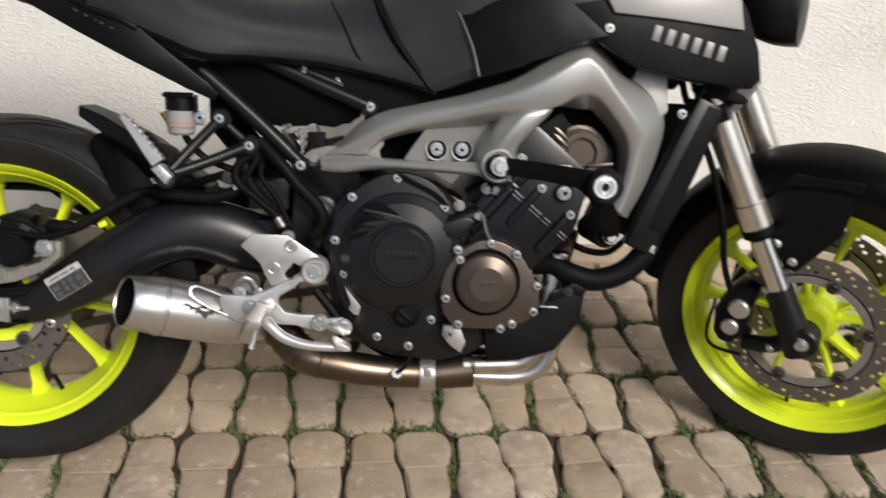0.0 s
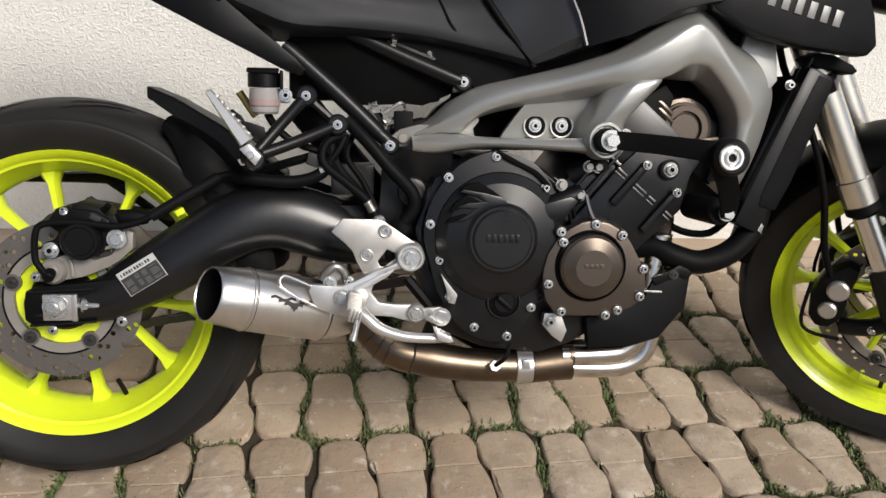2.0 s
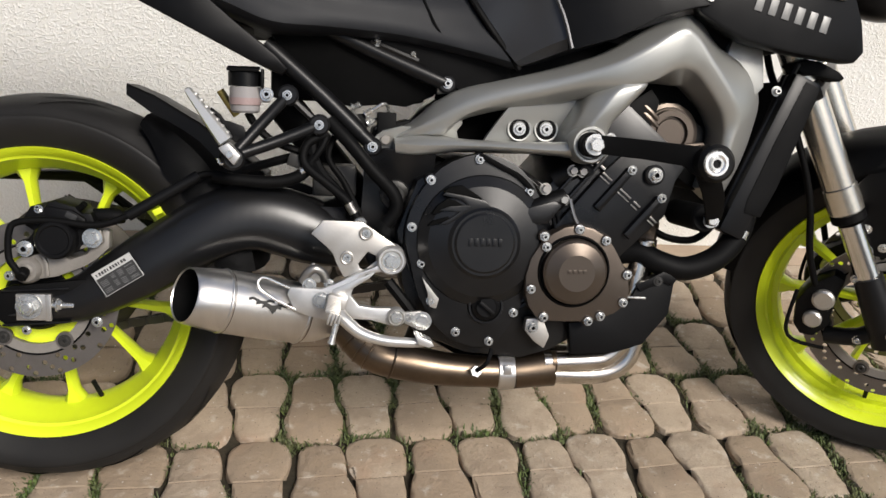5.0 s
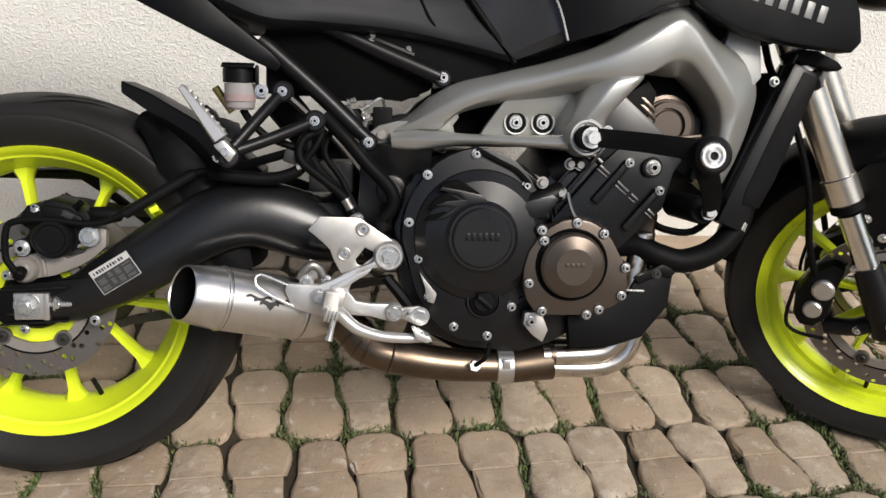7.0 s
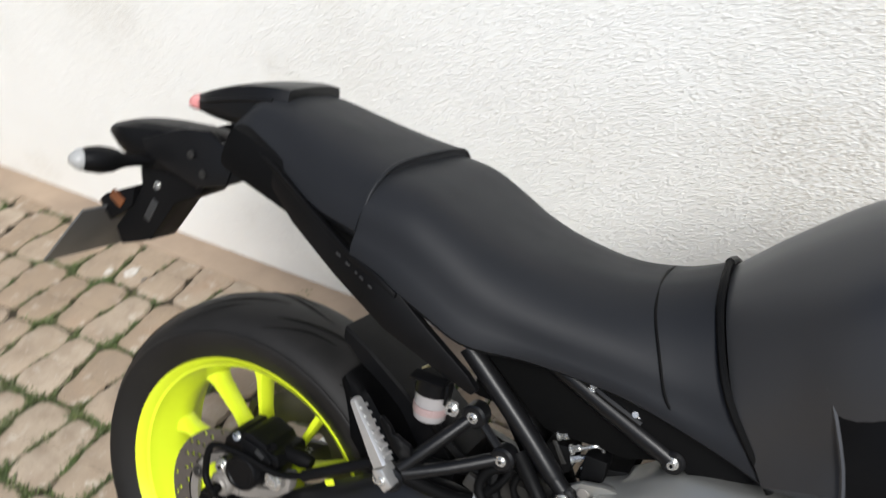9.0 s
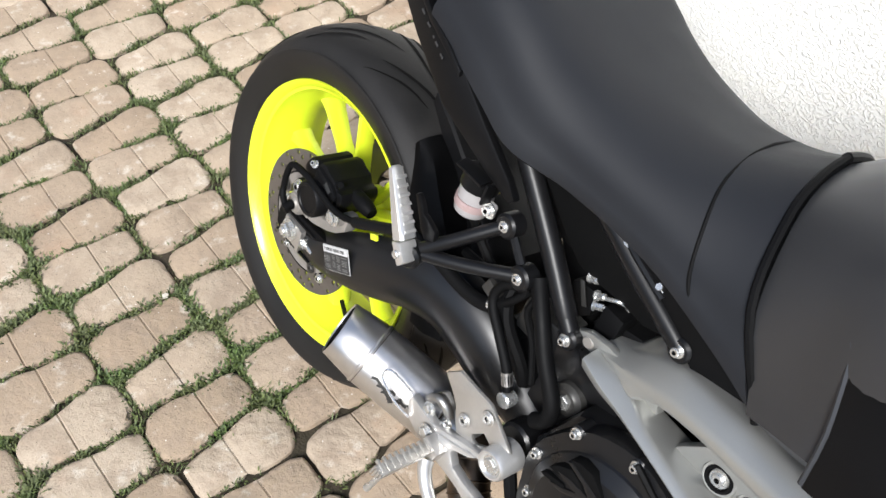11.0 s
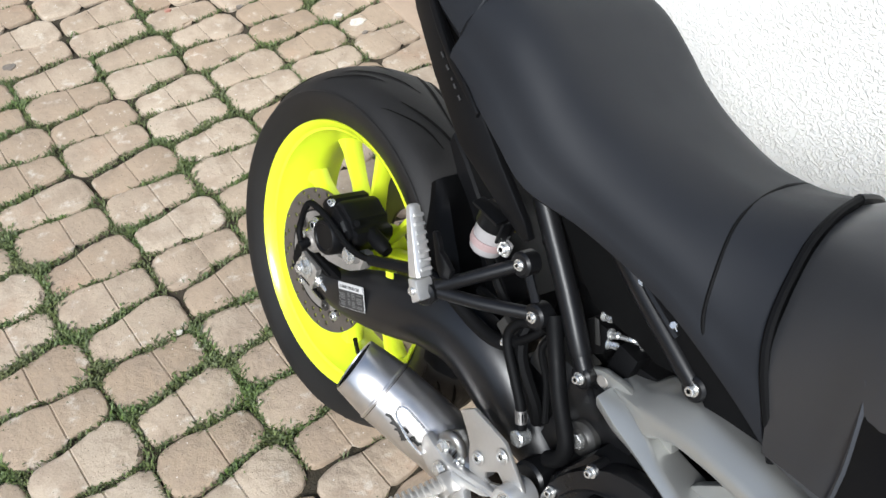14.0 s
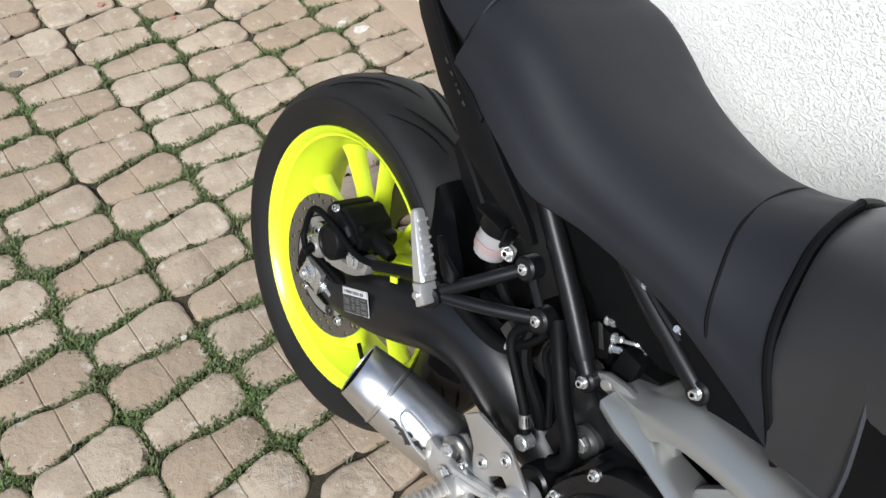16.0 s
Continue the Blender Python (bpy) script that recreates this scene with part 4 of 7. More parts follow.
for v0, v1 in ((-0.012, 0.008), (0.026, 0.05), (0.056, 0.07), (0.092, 0.108)):
    part("gasket_edge", plate([cyl_pt(0.0925, v0), cyl_pt(0.0955, v0), cyl_pt(0.0955, v1), cyl_pt(0.0925, v1)], -0.1545, -0.15, bev=0.0005), "steel", block)
    part("gasket_edge", plate([cyl_pt(0.0865, v0), cyl_pt(0.0885, v0), cyl_pt(0.0885, v1), cyl_pt(0.0865, v1)], -0.154, -0.15, bev=0.0004), "steel", block)
for u, v in ((0.14, -0.038),):
    x, z = cyl_pt(u, v)
    part("bolt_boss", rod((x, -0.135, z), (x, -0.15, z), 0.009, bev=0.002, n=14), "engine", block)
    bolt((x, -0.15, z), RIGHT, block, 0.0075, 0.006, False)
part("side_rib_plate", plate([cyl_pt(-0.02, -0.012), cyl_pt(0.09, -0.012), cyl_pt(0.16, -0.004), cyl_pt(0.19, 0.03), cyl_pt(0.175, 0.08), cyl_pt(0.11, 0.112), cyl_pt(0.0, 0.1)], -0.152, -0.12, bev=0.006), "engine", block)
x, z = (0.943, 0.528)
part("bolt_boss", rod((x, -0.13, z), (x, -0.16, z), 0.016, bev=0.002, n=18), "engine", block)
bolt((x, -0.16, z), RIGHT, block, 0.01, 0.008)
part("valve_cover", plate([cyl_pt(0.202, -0.06), cyl_pt(0.25, -0.05), cyl_pt(0.265, -0.01), cyl_pt(0.262, 0.04), cyl_pt(0.24, 0.08), cyl_pt(0.202, 0.08)], -0.108, 0.13, bev=0.008), "engine", block, "black valve cover")
VC = (0.972, -0.118, 0.592)
vcov = part("cam_cap", lathe([(0.0, 0.016), (0.022, 0.016), (0.0235, 0.013), (0.0255, 0.013), (0.027, 0.02), (0.0355, 0.02), (0.0375, 0.013), (0.0395, 0.013), (0.041, 0.009), (0.047, 0.008), (0.048, -0.006)], VC, RIGHT, 40), "bronze", block, "round bronze-painted cam end cap")
for a, b in (((0.926, 0.634), (0.949, 0.613)), ((0.985, 0.572), (1.026, 0.576))):
    for dz in (0.0, -0.011):
        part("cover_rail", tube([(a[0], -0.136, a[1] + dz), ((a[0] + b[0]) / 2, -0.138, (a[1] + b[1]) / 2 + dz), (b[0], -0.136, b[1] + dz)], 0.0042, 8, 2), "bronze", vcov)
part("cap_flat", plate([(0.945, 0.632), (0.985, 0.64), (1.03, 0.6), (1.03, 0.56), (0.95, 0.56), (0.925, 0.6)], -0.126, -0.11, bev=0.003), "engine", vcov)
# small fittings on top of the clutch cover
part("thermostat", tube([(0.735, -0.15, 0.455), (0.77, -0.152, 0.475), (0.805, -0.15, 0.49)], [0.021, 0.018, 0.014], 14, 3), "plastic", eng, "black hose stub")
part("hose_stub", tube([(0.79, -0.13, 0.515), (0.825, -0.14, 0.535), (0.84, -0.14, 0.525)], [0.016, 0.014], 12, 3), "plastic", eng)
for p in ((0.8, -0.16, 0.487), (0.77, -0.162, 0.503), (0.815, -0.15, 0.531), (0.83, -0.15, 0.53)):
    bolt(p, RIGHT, eng, 0.008, 0.008, False, "steel")
part("clamp_wire", tube([(0.81, -0.162, 0.488), (0.815, -0.168, 0.465), (0.823, -0.175, 0.447)], 0.0028, 6, 3), "steel", eng)
part("sensor_wire", tube([(0.668, -0.163, 0.552), (0.7, -0.16, 0.535), (0.73, -0.16, 0.52), (0.75, -0.16, 0.5)], 0.004, 6, 3), "dark", eng)
part("engine_back", box((0.58, 0, 0.47), (0.12, 0.16, 0.14), 0.02), "dark", eng)
# water hose and bracket for the radiator
part("water_hose", tube([(0.905, -0.12, 0.4), (0.935, -0.13, 0.402), (0.965, -0.138, 0.388), (1.01, -0.14, 0.378), (1.06, -0.138, 0.394), (1.095, -0.135, 0.43), (1.107, -0.132, 0.465)], 0.0195, 16, 5), "dark", bike, "black rubber coolant hose")
part("hose_clamp", rod((1.092, -0.136, 0.431), (1.0985, -0.134, 0.442), 0.0205, n=20), "zinc", bike, "steel hose clamp")
part("heater_hose", tube([(0.965, -0.06, 0.44), (1.0, -0.08, 0.42), (1.04, -0.1, 0.42), (1.07, -0.11, 0.45)], 0.006, 8, 4), "dark", bike)
part("oil_filter", lathe([(0.0, 0.0), (0.036, 0.0), (0.04, 0.006), (0.04, 0.05), (0.034, 0.055), (0.0, 0.055)], (0.94, -0.03, 0.42), (0.9, -0.25, -0.2), 30), "burnt", eng)

# frame slider bracket: black plate with a rubber bobbin
def brk_y(x, z):
    return -float(np.interp(x, [0.82, 0.86, 0.955], [0.0, 0.012, 0.082])) * float(np.interp(z, [0.47, 0.53], [0.28, 1.0]))


brk = part("slider_bracket", plate([(0.818, 0.575), (0.822, 0.585), (0.832, 0.588), (0.889, 0.584), (0.944, 0.579), (0.968, 0.577), (0.98, 0.558), (0.986, 0.535), (1.002, 0.51), (1.014, 0.485), (1.018, 0.472), (1.01, 0.46), (0.996, 0.462), (0.988, 0.482), (0.968, 0.512), (0.95, 0.538), (0.935, 0.55), (0.89, 0.556), (0.85, 0.559), (0.824, 0.562)], -0.217, -0.212, bev=0.001, warp=brk_y), "dark", bike, "black steel crash bar bracket")
SL = (0.972, -0.2, 0.556)
part("slider_bobbin", rod((SL[0], -0.286, SL[2]), (SL[0], -0.314, SL[2]), 0.0265, bev=0.005, n=32), "plastic", brk, "black plastic crash bobbin")
part("bobbin_washer", lathe([(0.008, 0.003), (0.011, 0.0035), (0.013, 0.0055), (0.0165, 0.0055), (0.018, 0.003), (0.0185, 0.0)], (SL[0] - 0.003, -0.312, SL[2]), RIGHT, 36, wrap=True), "polished", brk, "polished aluminium washer")
part("bobbin_bolt", lathe([(0.0, 0.001), (0.005, 0.001), (0.006, 0.006), (0.0085, 0.006), (0.0105, 0.003), (0.011, 0.0)], (SL[0] - 0.003, -0.312, SL[2]), RIGHT, 24), "zinc", brk)
part("bracket_spacer", rod((0.996, -0.12, 0.468), (0.999, -0.228, 0.47), 0.0205, n=24, bev=0.003), "dark", brk)
bolt((1.005, -0.235, 0.47), RIGHT, brk, 0.011, 0.01, False)
part("bracket_spacer", rod((0.825, -0.17, 0.573), (0.825, -0.218, 0.573), 0.0185, n=24, bev=0.002), "dark", brk)
bolt((0.827, -0.22, 0.574), RIGHT, brk, 0.0135, 0.012, False)


# ---- frame ----
def soft(sec, r=0.006, closed=True):
    """Rounds the corners of a section."""
    sec = [Vector(p) for p in sec]
    out = []
    k = len(sec)
    for i, p in enumerate(sec):
        a, b = sec[i - 1], sec[(i + 1) % k]
        if not closed and i in (0, k - 1):
            out.append(p)
            continue
        da, db = a - p, b - p
        pa = p + da * min(0.36, r / max(da.length, 1e-5))
        pb = p + db * min(0.36, r / max(db.length, 1e-5))
        out += [pa, (pa + pb) * 0.25 + p * 0.5, pb]
    return out


def beam(secs, r=0.006, along=5):
    """Skin over rounded sections that follow one another."""
    st = np.array([soft(s, r) for s in secs])
    st = np.array([cr(st[:, i], along) for i in range(st.shape[1])]).transpose(1, 0, 2)
    return rings(bmesh.new(), st)


# upper beam and front leg: crest, ridge, lower break, lower border, depth of the ridge
UPPER = (((0.541, 0.582), (0.545, 0.575), (0.549, 0.572), (0.552, 0.57), 0.106), ((0.573, 0.6), (0.577, 0.59), (0.58, 0.581), (0.582, 0.577), 0.12), ((0.605, 0.629), (0.61, 0.607), (0.613, 0.591), (0.614, 0.579), 0.133),
         ((0.643, 0.65), (0.649, 0.629), (0.65, 0.611), (0.645, 0.602), 0.146), ((0.699, 0.664), (0.7, 0.646), (0.7, 0.629), (0.7, 0.618), 0.16), ((0.762, 0.68), (0.76, 0.661), (0.758, 0.643), (0.757, 0.628), 0.175),
         ((0.81, 0.695), (0.81, 0.675), (0.812, 0.656), (0.815, 0.638), 0.19), ((0.852, 0.711), (0.857, 0.691), (0.862, 0.667), (0.865, 0.655), 0.203), ((0.9, 0.74), (0.905, 0.716), (0.905, 0.69), (0.915, 0.668), 0.21),
         ((0.953, 0.768), (0.948, 0.742), (0.945, 0.706), (0.945, 0.688), 0.21), ((0.985, 0.762), (0.976, 0.733), (0.967, 0.706), (0.966, 0.69), 0.206), ((1.02, 0.727), (1.006, 0.698), (0.99, 0.688), (0.986, 0.68), 0.2),
         ((1.068, 0.7), (1.046, 0.65), (1.029, 0.642), (1.022, 0.64), 0.188), ((1.104, 0.655), (1.062, 0.616), (1.047, 0.611), (1.04, 0.61), 0.178), ((1.1, 0.6), (1.057, 0.583), (1.047, 0.582), (1.042, 0.581), 0.174),
         ((1.083, 0.54), (1.05, 0.545), (1.043, 0.547), (1.038, 0.549), 0.17), ((1.058, 0.485), (1.037, 0.498), (1.031, 0.503), (1.026, 0.508), 0.165))
ARCH = ((0.96, 0.664), (0.976, 0.664), (0.993, 0.654), (1.02, 0.63), (1.036, 0.603), (1.038, 0.577), (1.034, 0.547), (1.024, 0.508))
secs = []
for i, (b, c, c2, d, y) in enumerate(UPPER):
    e = ARCH[i - 9] if i > 8 else d
    dy = 0.003 if i < 3 else (0.032 if i < 7 else (0.008 if i < 9 else 0.007))
    ye = y - 0.05 if i > 8 else min(0.1, y - 0.03)
    secs.append([(b[0], -y + 0.085, b[1] - 0.002), (b[0], -y + 0.026, b[1]), (c[0], -y, c[1]), (c2[0], -y + 0.003, c2[1]), (d[0], -y + dy, d[1]), (e[0], -ye, e[1]), (e[0], -y + 0.09, e[1] + 0.004)])
frame_bm = beam(secs)
# lower beam: recess floor edge, top lip, ridge, lower border
LOWER = ((0.541, 0.572, 0.566, 0.548, 0.104, 0.126), (0.575, 0.577, 0.563, 0.547, 0.114, 0.134), (0.61, 0.578, 0.5635, 0.552, 0.124, 0.142), (0.645, 0.574, 0.5645, 0.5565, 0.14, 0.152), (0.69, 0.573, 0.5645, 0.557, 0.152, 0.163),
         (0.74, 0.573, 0.563, 0.556, 0.164, 0.175), (0.79, 0.575, 0.5625, 0.554, 0.175, 0.187), (0.825, 0.58, 0.568, 0.551, 0.185, 0.194), (0.852, 0.585, 0.572, 0.558, 0.19, 0.194))
join(frame_bm, beam([[(x, -0.095, z1 - 0.002), (x, -y1, z1), (x, -y2, z2), (x + 0.002, -y2 + 0.008, z3), (x, -0.09, z3 - 0.004)] for x, z1, z2, z3, y1, y2 in LOWER], 0.0045))
# web from the front mount up to the crest
WEB = (((0.79, 0.556), (0.858, 0.556), 0.194), ((0.796, 0.588), (0.856, 0.596), 0.198), ((0.807, 0.613), (0.879, 0.628), 0.204), ((0.82, 0.64), (0.902, 0.653), 0.2055), ((0.838, 0.658), (0.91, 0.664), 0.2025), ((0.862, 0.684), (0.92, 0.68), 0.188))
secs = []
for a, b, y in WEB:
    at = lambda f: (a[0] + (b[0] - a[0]) * f, a[1] + (b[1] - a[1]) * f)
    secs.append([(a[0] - 0.006, -0.118, a[1]), (at(0.06)[0], -y + 0.026, at(0.06)[1]), (at(0.4)[0], -y + 0.001, at(0.4)[1]), (at(0.85)[0], -y + 0.002, at(0.85)[1]), (b[0], -y + 0.01, b[1]), (at(1.06)[0], -y + 0.06, at(1.06)[1]), (at(0.6)[0], -0.1, at(0.6)[1])])
join(frame_bm, beam(secs))
# floor of the recess beside the open window
join(frame_bm, plate([(0.676, 0.568), (0.684, 0.583), (0.7, 0.607), (0.712, 0.624), (0.76, 0.636), (0.825, 0.652), (0.83, 0.6), (0.81, 0.565)], -0.1295, -0.115, bev=0.0025, warp=lambda x, z: -0.3 * (z - 0.592)))
# shelf behind the tip of the window
join(frame_bm, plate([(0.606, 0.572), (0.61, 0.598), (0.64, 0.606), (0.646, 0.598), (0.637, 0.585), (0.641, 0.57)], -0.116, -0.1, bev=0.003, warp=lambda x, z: -0.35 * (z - 0.588)))
# head rib
join(frame_bm, plate([(1.035, 0.69), (1.052, 0.742), (1.1, 0.742), (1.108, 0.668), (1.085, 0.64)], -0.158, -0.1, bev=0.006))
# boss round the front mount
join(frame_bm, lathe([(0.0, 0.004), (0.0205, 0.004), (0.0225, 0.008), (0.026, 0.008), (0.029, 0.002), (0.031, -0.03)], (0.826, -0.192, 0.573), RIGHT, 36))
far_bm = frame_bm.copy()
bmesh.ops.scale(far_bm, vec=(1, -1, 1), verts=far_bm.verts)
main = part("main_frame", frame_bm, "frame", bike, "silver painted cast aluminium frame", angle=36)
part("main_frame_left", far_bm, "frame", bike, "silver painted cast aluminium frame, far side", angle=36)
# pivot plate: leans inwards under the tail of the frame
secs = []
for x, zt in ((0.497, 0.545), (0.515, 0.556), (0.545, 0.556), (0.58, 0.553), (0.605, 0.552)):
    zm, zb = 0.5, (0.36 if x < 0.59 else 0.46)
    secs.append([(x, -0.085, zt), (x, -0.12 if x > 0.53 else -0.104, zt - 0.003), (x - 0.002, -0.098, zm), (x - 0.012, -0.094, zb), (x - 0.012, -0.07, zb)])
# silver frame paint lying in shade, so coloured with the engine black
part("pivot_plate", beam(secs, 0.004, 3), "engine", main, "swingarm pivot casting, coloured black for the shade it lies in")
lug = part("tail_lug", plate([(0.497, 0.545), (0.505, 0.567), (0.523, 0.582), (0.552, 0.59), (0.575, 0.59), (0.55, 0.565), (0.53, 0.54)], -0.1, -0.088, bev=0.003, warp=lambda x, z: -0.35 * (z - 0.565)), "frame", main)
part("lug_pin", rod((0.5275, -0.096, 0.568), (0.5275, -0.104, 0.568), 0.0085, bev=0.002, n=18), "carrier", lug)
part("head_lug", plate([(1.0, 0.745), (1.05, 0.735), (1.1, 0.74), (1.12, 0.8), (1.1, 0.9), (1.05, 0.9), (1.02, 0.82)], -0.11, 0.11, bev=0.01), "frame", main)
# airbox side filling the arch, near black for the shade inside
part("airbox_shade", plate([(0.86, 0.6), (0.9, 0.66), (0.95, 0.7), (1.03, 0.66), (1.05, 0.56), (1.03, 0.5), (1.0, 0.52), (0.99, 0.62), (0.95, 0.645), (0.92, 0.63)], -0.112, 0.1, bev=0.004), "deep", main)
part("head_side", plate([(0.868, 0.588), (0.9, 0.636), (0.935, 0.66), (0.95, 0.64), (0.938, 0.6), (0.915, 0.58)], -0.14, -0.12, bev=0.003), "dark", main)
# added sheet in place of the shaded engine parts behind the window
part("window_shade_backing", box((0.68, -0.04, 0.6), (0.14, 0.04, 0.1), 0.004), "deep", main)
for x, z in ((0.7315, 0.5915), (0.7735, 0.592)):
    y = -0.1295
    part("mount_boss", lathe([(0.0, 0.003), (0.0095, 0.003), (0.011, 0.0005), (0.0145, 0.003), (0.0185, 0.003), (0.02, 0.0)], (x, y, z), RIGHT, 28), "frame", main)
    part("mount_ring", lathe([(0.0105, 0.001), (0.0125, 0.0042), (0.0155, 0.0042), (0.017, 0.001)], (x, y, z), RIGHT, 28, wrap=True), "dark", main)
    bolt((x, y - 0.002, z), RIGHT, main, 0.0085, 0.005)
part("pivot_boss", lathe([(0.0, 0.012), (0.014, 0.012), (0.016, 0.01), (0.022, 0.008), (0.024, 0.0)], (0.544, -0.098, 0.483), RIGHT, 28), "grey_cast", main)
bolt((0.544, -0.108, 0.483), RIGHT, main, 0.0125, 0.009, False)

# ---- subframe and stays ----
sub = part("subframe_strut", tube([(0.345, -0.104, 0.705), (0.43, -0.105, 0.632), (0.486, -0.106, 0.579), (0.488, -0.106, 0.577), (0.507, -0.106, 0.56)], [0.0135, 0.0135, 0.0135, 0.0115, 0.0115], 16, 3), "satin", bike, "black steel subframe tube")
part("strut_end", rod((0.5075, -0.094, 0.557), (0.5075, -0.116, 0.557), 0.0145, bev=0.003, n=20), "satin", sub)
bolt((0.5075, -0.116, 0.557), RIGHT, sub, 0.0068, 0.008)
part("seat_rail", tube([(0.4, -0.1, 0.742), (0.45, -0.101, 0.725), (0.52, -0.102, 0.695), (0.596, -0.104, 0.665), (0.619, -0.105, 0.656)], [0.0115, 0.0125, 0.013, 0.0125, 0.011], 14, 3), "satin", sub)
part("rail_end", rod((0.62, -0.09, 0.656), (0.62, -0.114, 0.656), 0.0145, bev=0.003, n=20), "satin", sub)
bolt((0.62, -0.113, 0.6565), RIGHT, sub, 0.0068, 0.008)
part("frame_ear", plate([(0.606, 0.64), (0.607, 0.662), (0.618, 0.671), (0.632, 0.668), (0.668, 0.662), (0.655, 0.645)], -0.1, -0.088, bev=0.003, warp=lambda x, z: -0.4 * (z - 0.655)), "frame", main)
part("rail_rib", tube([(0.502, -0.106, 0.7155), (0.53, -0.108, 0.7045), (0.575, -0.108, 0.688)], 0.0055, 8, 3), "satin", sub)
bolt((0.512, -0.108, 0.7125), (0, -0.8, 0.5), sub, 0.0058, 0.009, False)
bolt((0.5665, -0.108, 0.6955), (0, -0.8, 0.5), sub, 0.0055, 0.007, False)
# plastic cover in the recess black: the seat's shade is put into its colour
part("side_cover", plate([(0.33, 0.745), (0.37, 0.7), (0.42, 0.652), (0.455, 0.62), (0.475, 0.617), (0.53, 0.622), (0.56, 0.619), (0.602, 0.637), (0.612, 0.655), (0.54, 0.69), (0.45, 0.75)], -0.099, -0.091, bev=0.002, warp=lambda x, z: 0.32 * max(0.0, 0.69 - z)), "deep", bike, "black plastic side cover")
part("battery_box", box((0.47, 0.02, 0.69), (0.24, 0.19, 0.13), 0.01), "dark", bike)
part("seat_underside", plate([(0.34, 0.76), (0.42, 0.745), (0.5, 0.72), (0.6, 0.672), (0.64, 0.646), (0.72, 0.65), (0.72, 0.74), (0.5, 0.78), (0.36, 0.8)], -0.11, 0.11, bev=0.004), "dark", bike, "black plastic seat base")
part("brake_line", tube([(0.5, -0.0767, 0.6075), (0.513, -0.079, 0.616), (0.524, -0.079, 0.6225), (0.53, -0.073, 0.621), (0.533, -0.064, 0.613), (0.53, -0.062, 0.606), (0.518, -0.068, 0.6), (0.504, -0.0752, 0.594)], 0.0026, 8, 4), "zinc", bike, "bare steel brake line")
part("brake_line", tube([(0.512, -0.073, 0.583), (0.52, -0.07, 0.588), (0.528, -0.066, 0.6)], 0.0016, 6, 3), "zinc", bike)
for p, d in (((0.496, -0.0767, 0.6055), (0.8, -0.1, 0.55)), ((0.4985, -0.0762, 0.5915), (0.85, 0.2, 0.4)), ((0.4765, -0.074, 0.6165), (0.8, -0.2, 0.3))):
    bolt(p, d, bike, 0.0058, 0.013, False, "zinc", "line_nut")
part("line_bracket", plate([(0.471, 0.612), (0.477, 0.613), (0.495, 0.587), (0.489, 0.584)], -0.084, -0.082, bev=0.0008), "grey_cast", bike, "thin steel line bracket")
part("modulator_block", plate([(0.46, 0.596), (0.468, 0.604), (0.497, 0.607), (0.5, 0.575), (0.486, 0.56), (0.46, 0.565)], -0.076, -0.03, bev=0.002), "dark", bike, "black brake modulator block")
part("shock_mount", plate([(0.505, 0.565), (0.51, 0.585), (0.545, 0.594), (0.57, 0.6), (0.57, 0.565)], -0.07, 0.06, bev=0.003), "dark", bike)
part("fuse_block", box((0.53, -0.07, 0.585), (0.03, 0.03, 0.05), 0.003), "dark", bike)
part("abs_pipe", rod((0.575, -0.09, 0.585), (0.61, -0.085, 0.59), 0.016, bev=0.002, n=16), "dark", bike)
part("breather_hose", tube([(0.44, -0.115, 0.595), (0.475, -0.125, 0.56), (0.505, -0.13, 0.525), (0.54, -0.132, 0.488), (0.545, -0.13, 0.462), (0.53, -0.128, 0.44)], 0.0105, 12, 4), "dark", bike, "black rubber breather hose")
part("master_hose", tube([(0.44, -0.12, 0.575), (0.41, -0.125, 0.56), (0.405, -0.13, 0.53), (0.44, -0.135, 0.5), (0.47, -0.138, 0.475), (0.485, -0.138, 0.45)], 0.0068, 10, 4), "dark", bike)
part("hose_crimp", rod((0.472, -0.138, 0.472), (0.481, -0.138, 0.457), 0.0074, n=12), "steel", bike)
part("banjo", rod((0.49, -0.128, 0.44), (0.49, -0.148, 0.44), 0.011, n=14, bev=0.002), "zinc", bike)
for pts, r in (([(0.43, -0.1, 0.585), (0.415, -0.115, 0.555), (0.43, -0.12, 0.515), (0.47, -0.11, 0.47), (0.48, -0.1, 0.44)], 0.0085), ([(0.455, -0.1, 0.58), (0.44, -0.105, 0.54), (0.465, -0.1, 0.5), (0.49, -0.1, 0.45)], 0.005), ([(0.41, -0.1, 0.545), (0.36, -0.1, 0.53), (0.31, -0.09, 0.515)], 0.007)):
    part("wire_loom", tube(pts, r, 8, 4), "dark", bike)
part("connector", box((0.395, -0.118, 0.532), (0.03, 0.016, 0.02), 0.003, Matrix.Rotation(0.3, 4, "Y")), "grey_cast", bike, "grey wiring connector")
part("hose_fitting", rod((0.4, -0.126, 0.517), (0.412, -0.126, 0.523), 0.0065, n=10), "zinc", bike)
part("linkage", box((0.45, -0.05, 0.5), (0.07, 0.05, 0.05), 0.006), "grey_cast", bike)

# pillion peg bracket
def stay(a, b, w, parent):
    return part("stay", tube([a, b], w, 10, 0), "satin", parent)


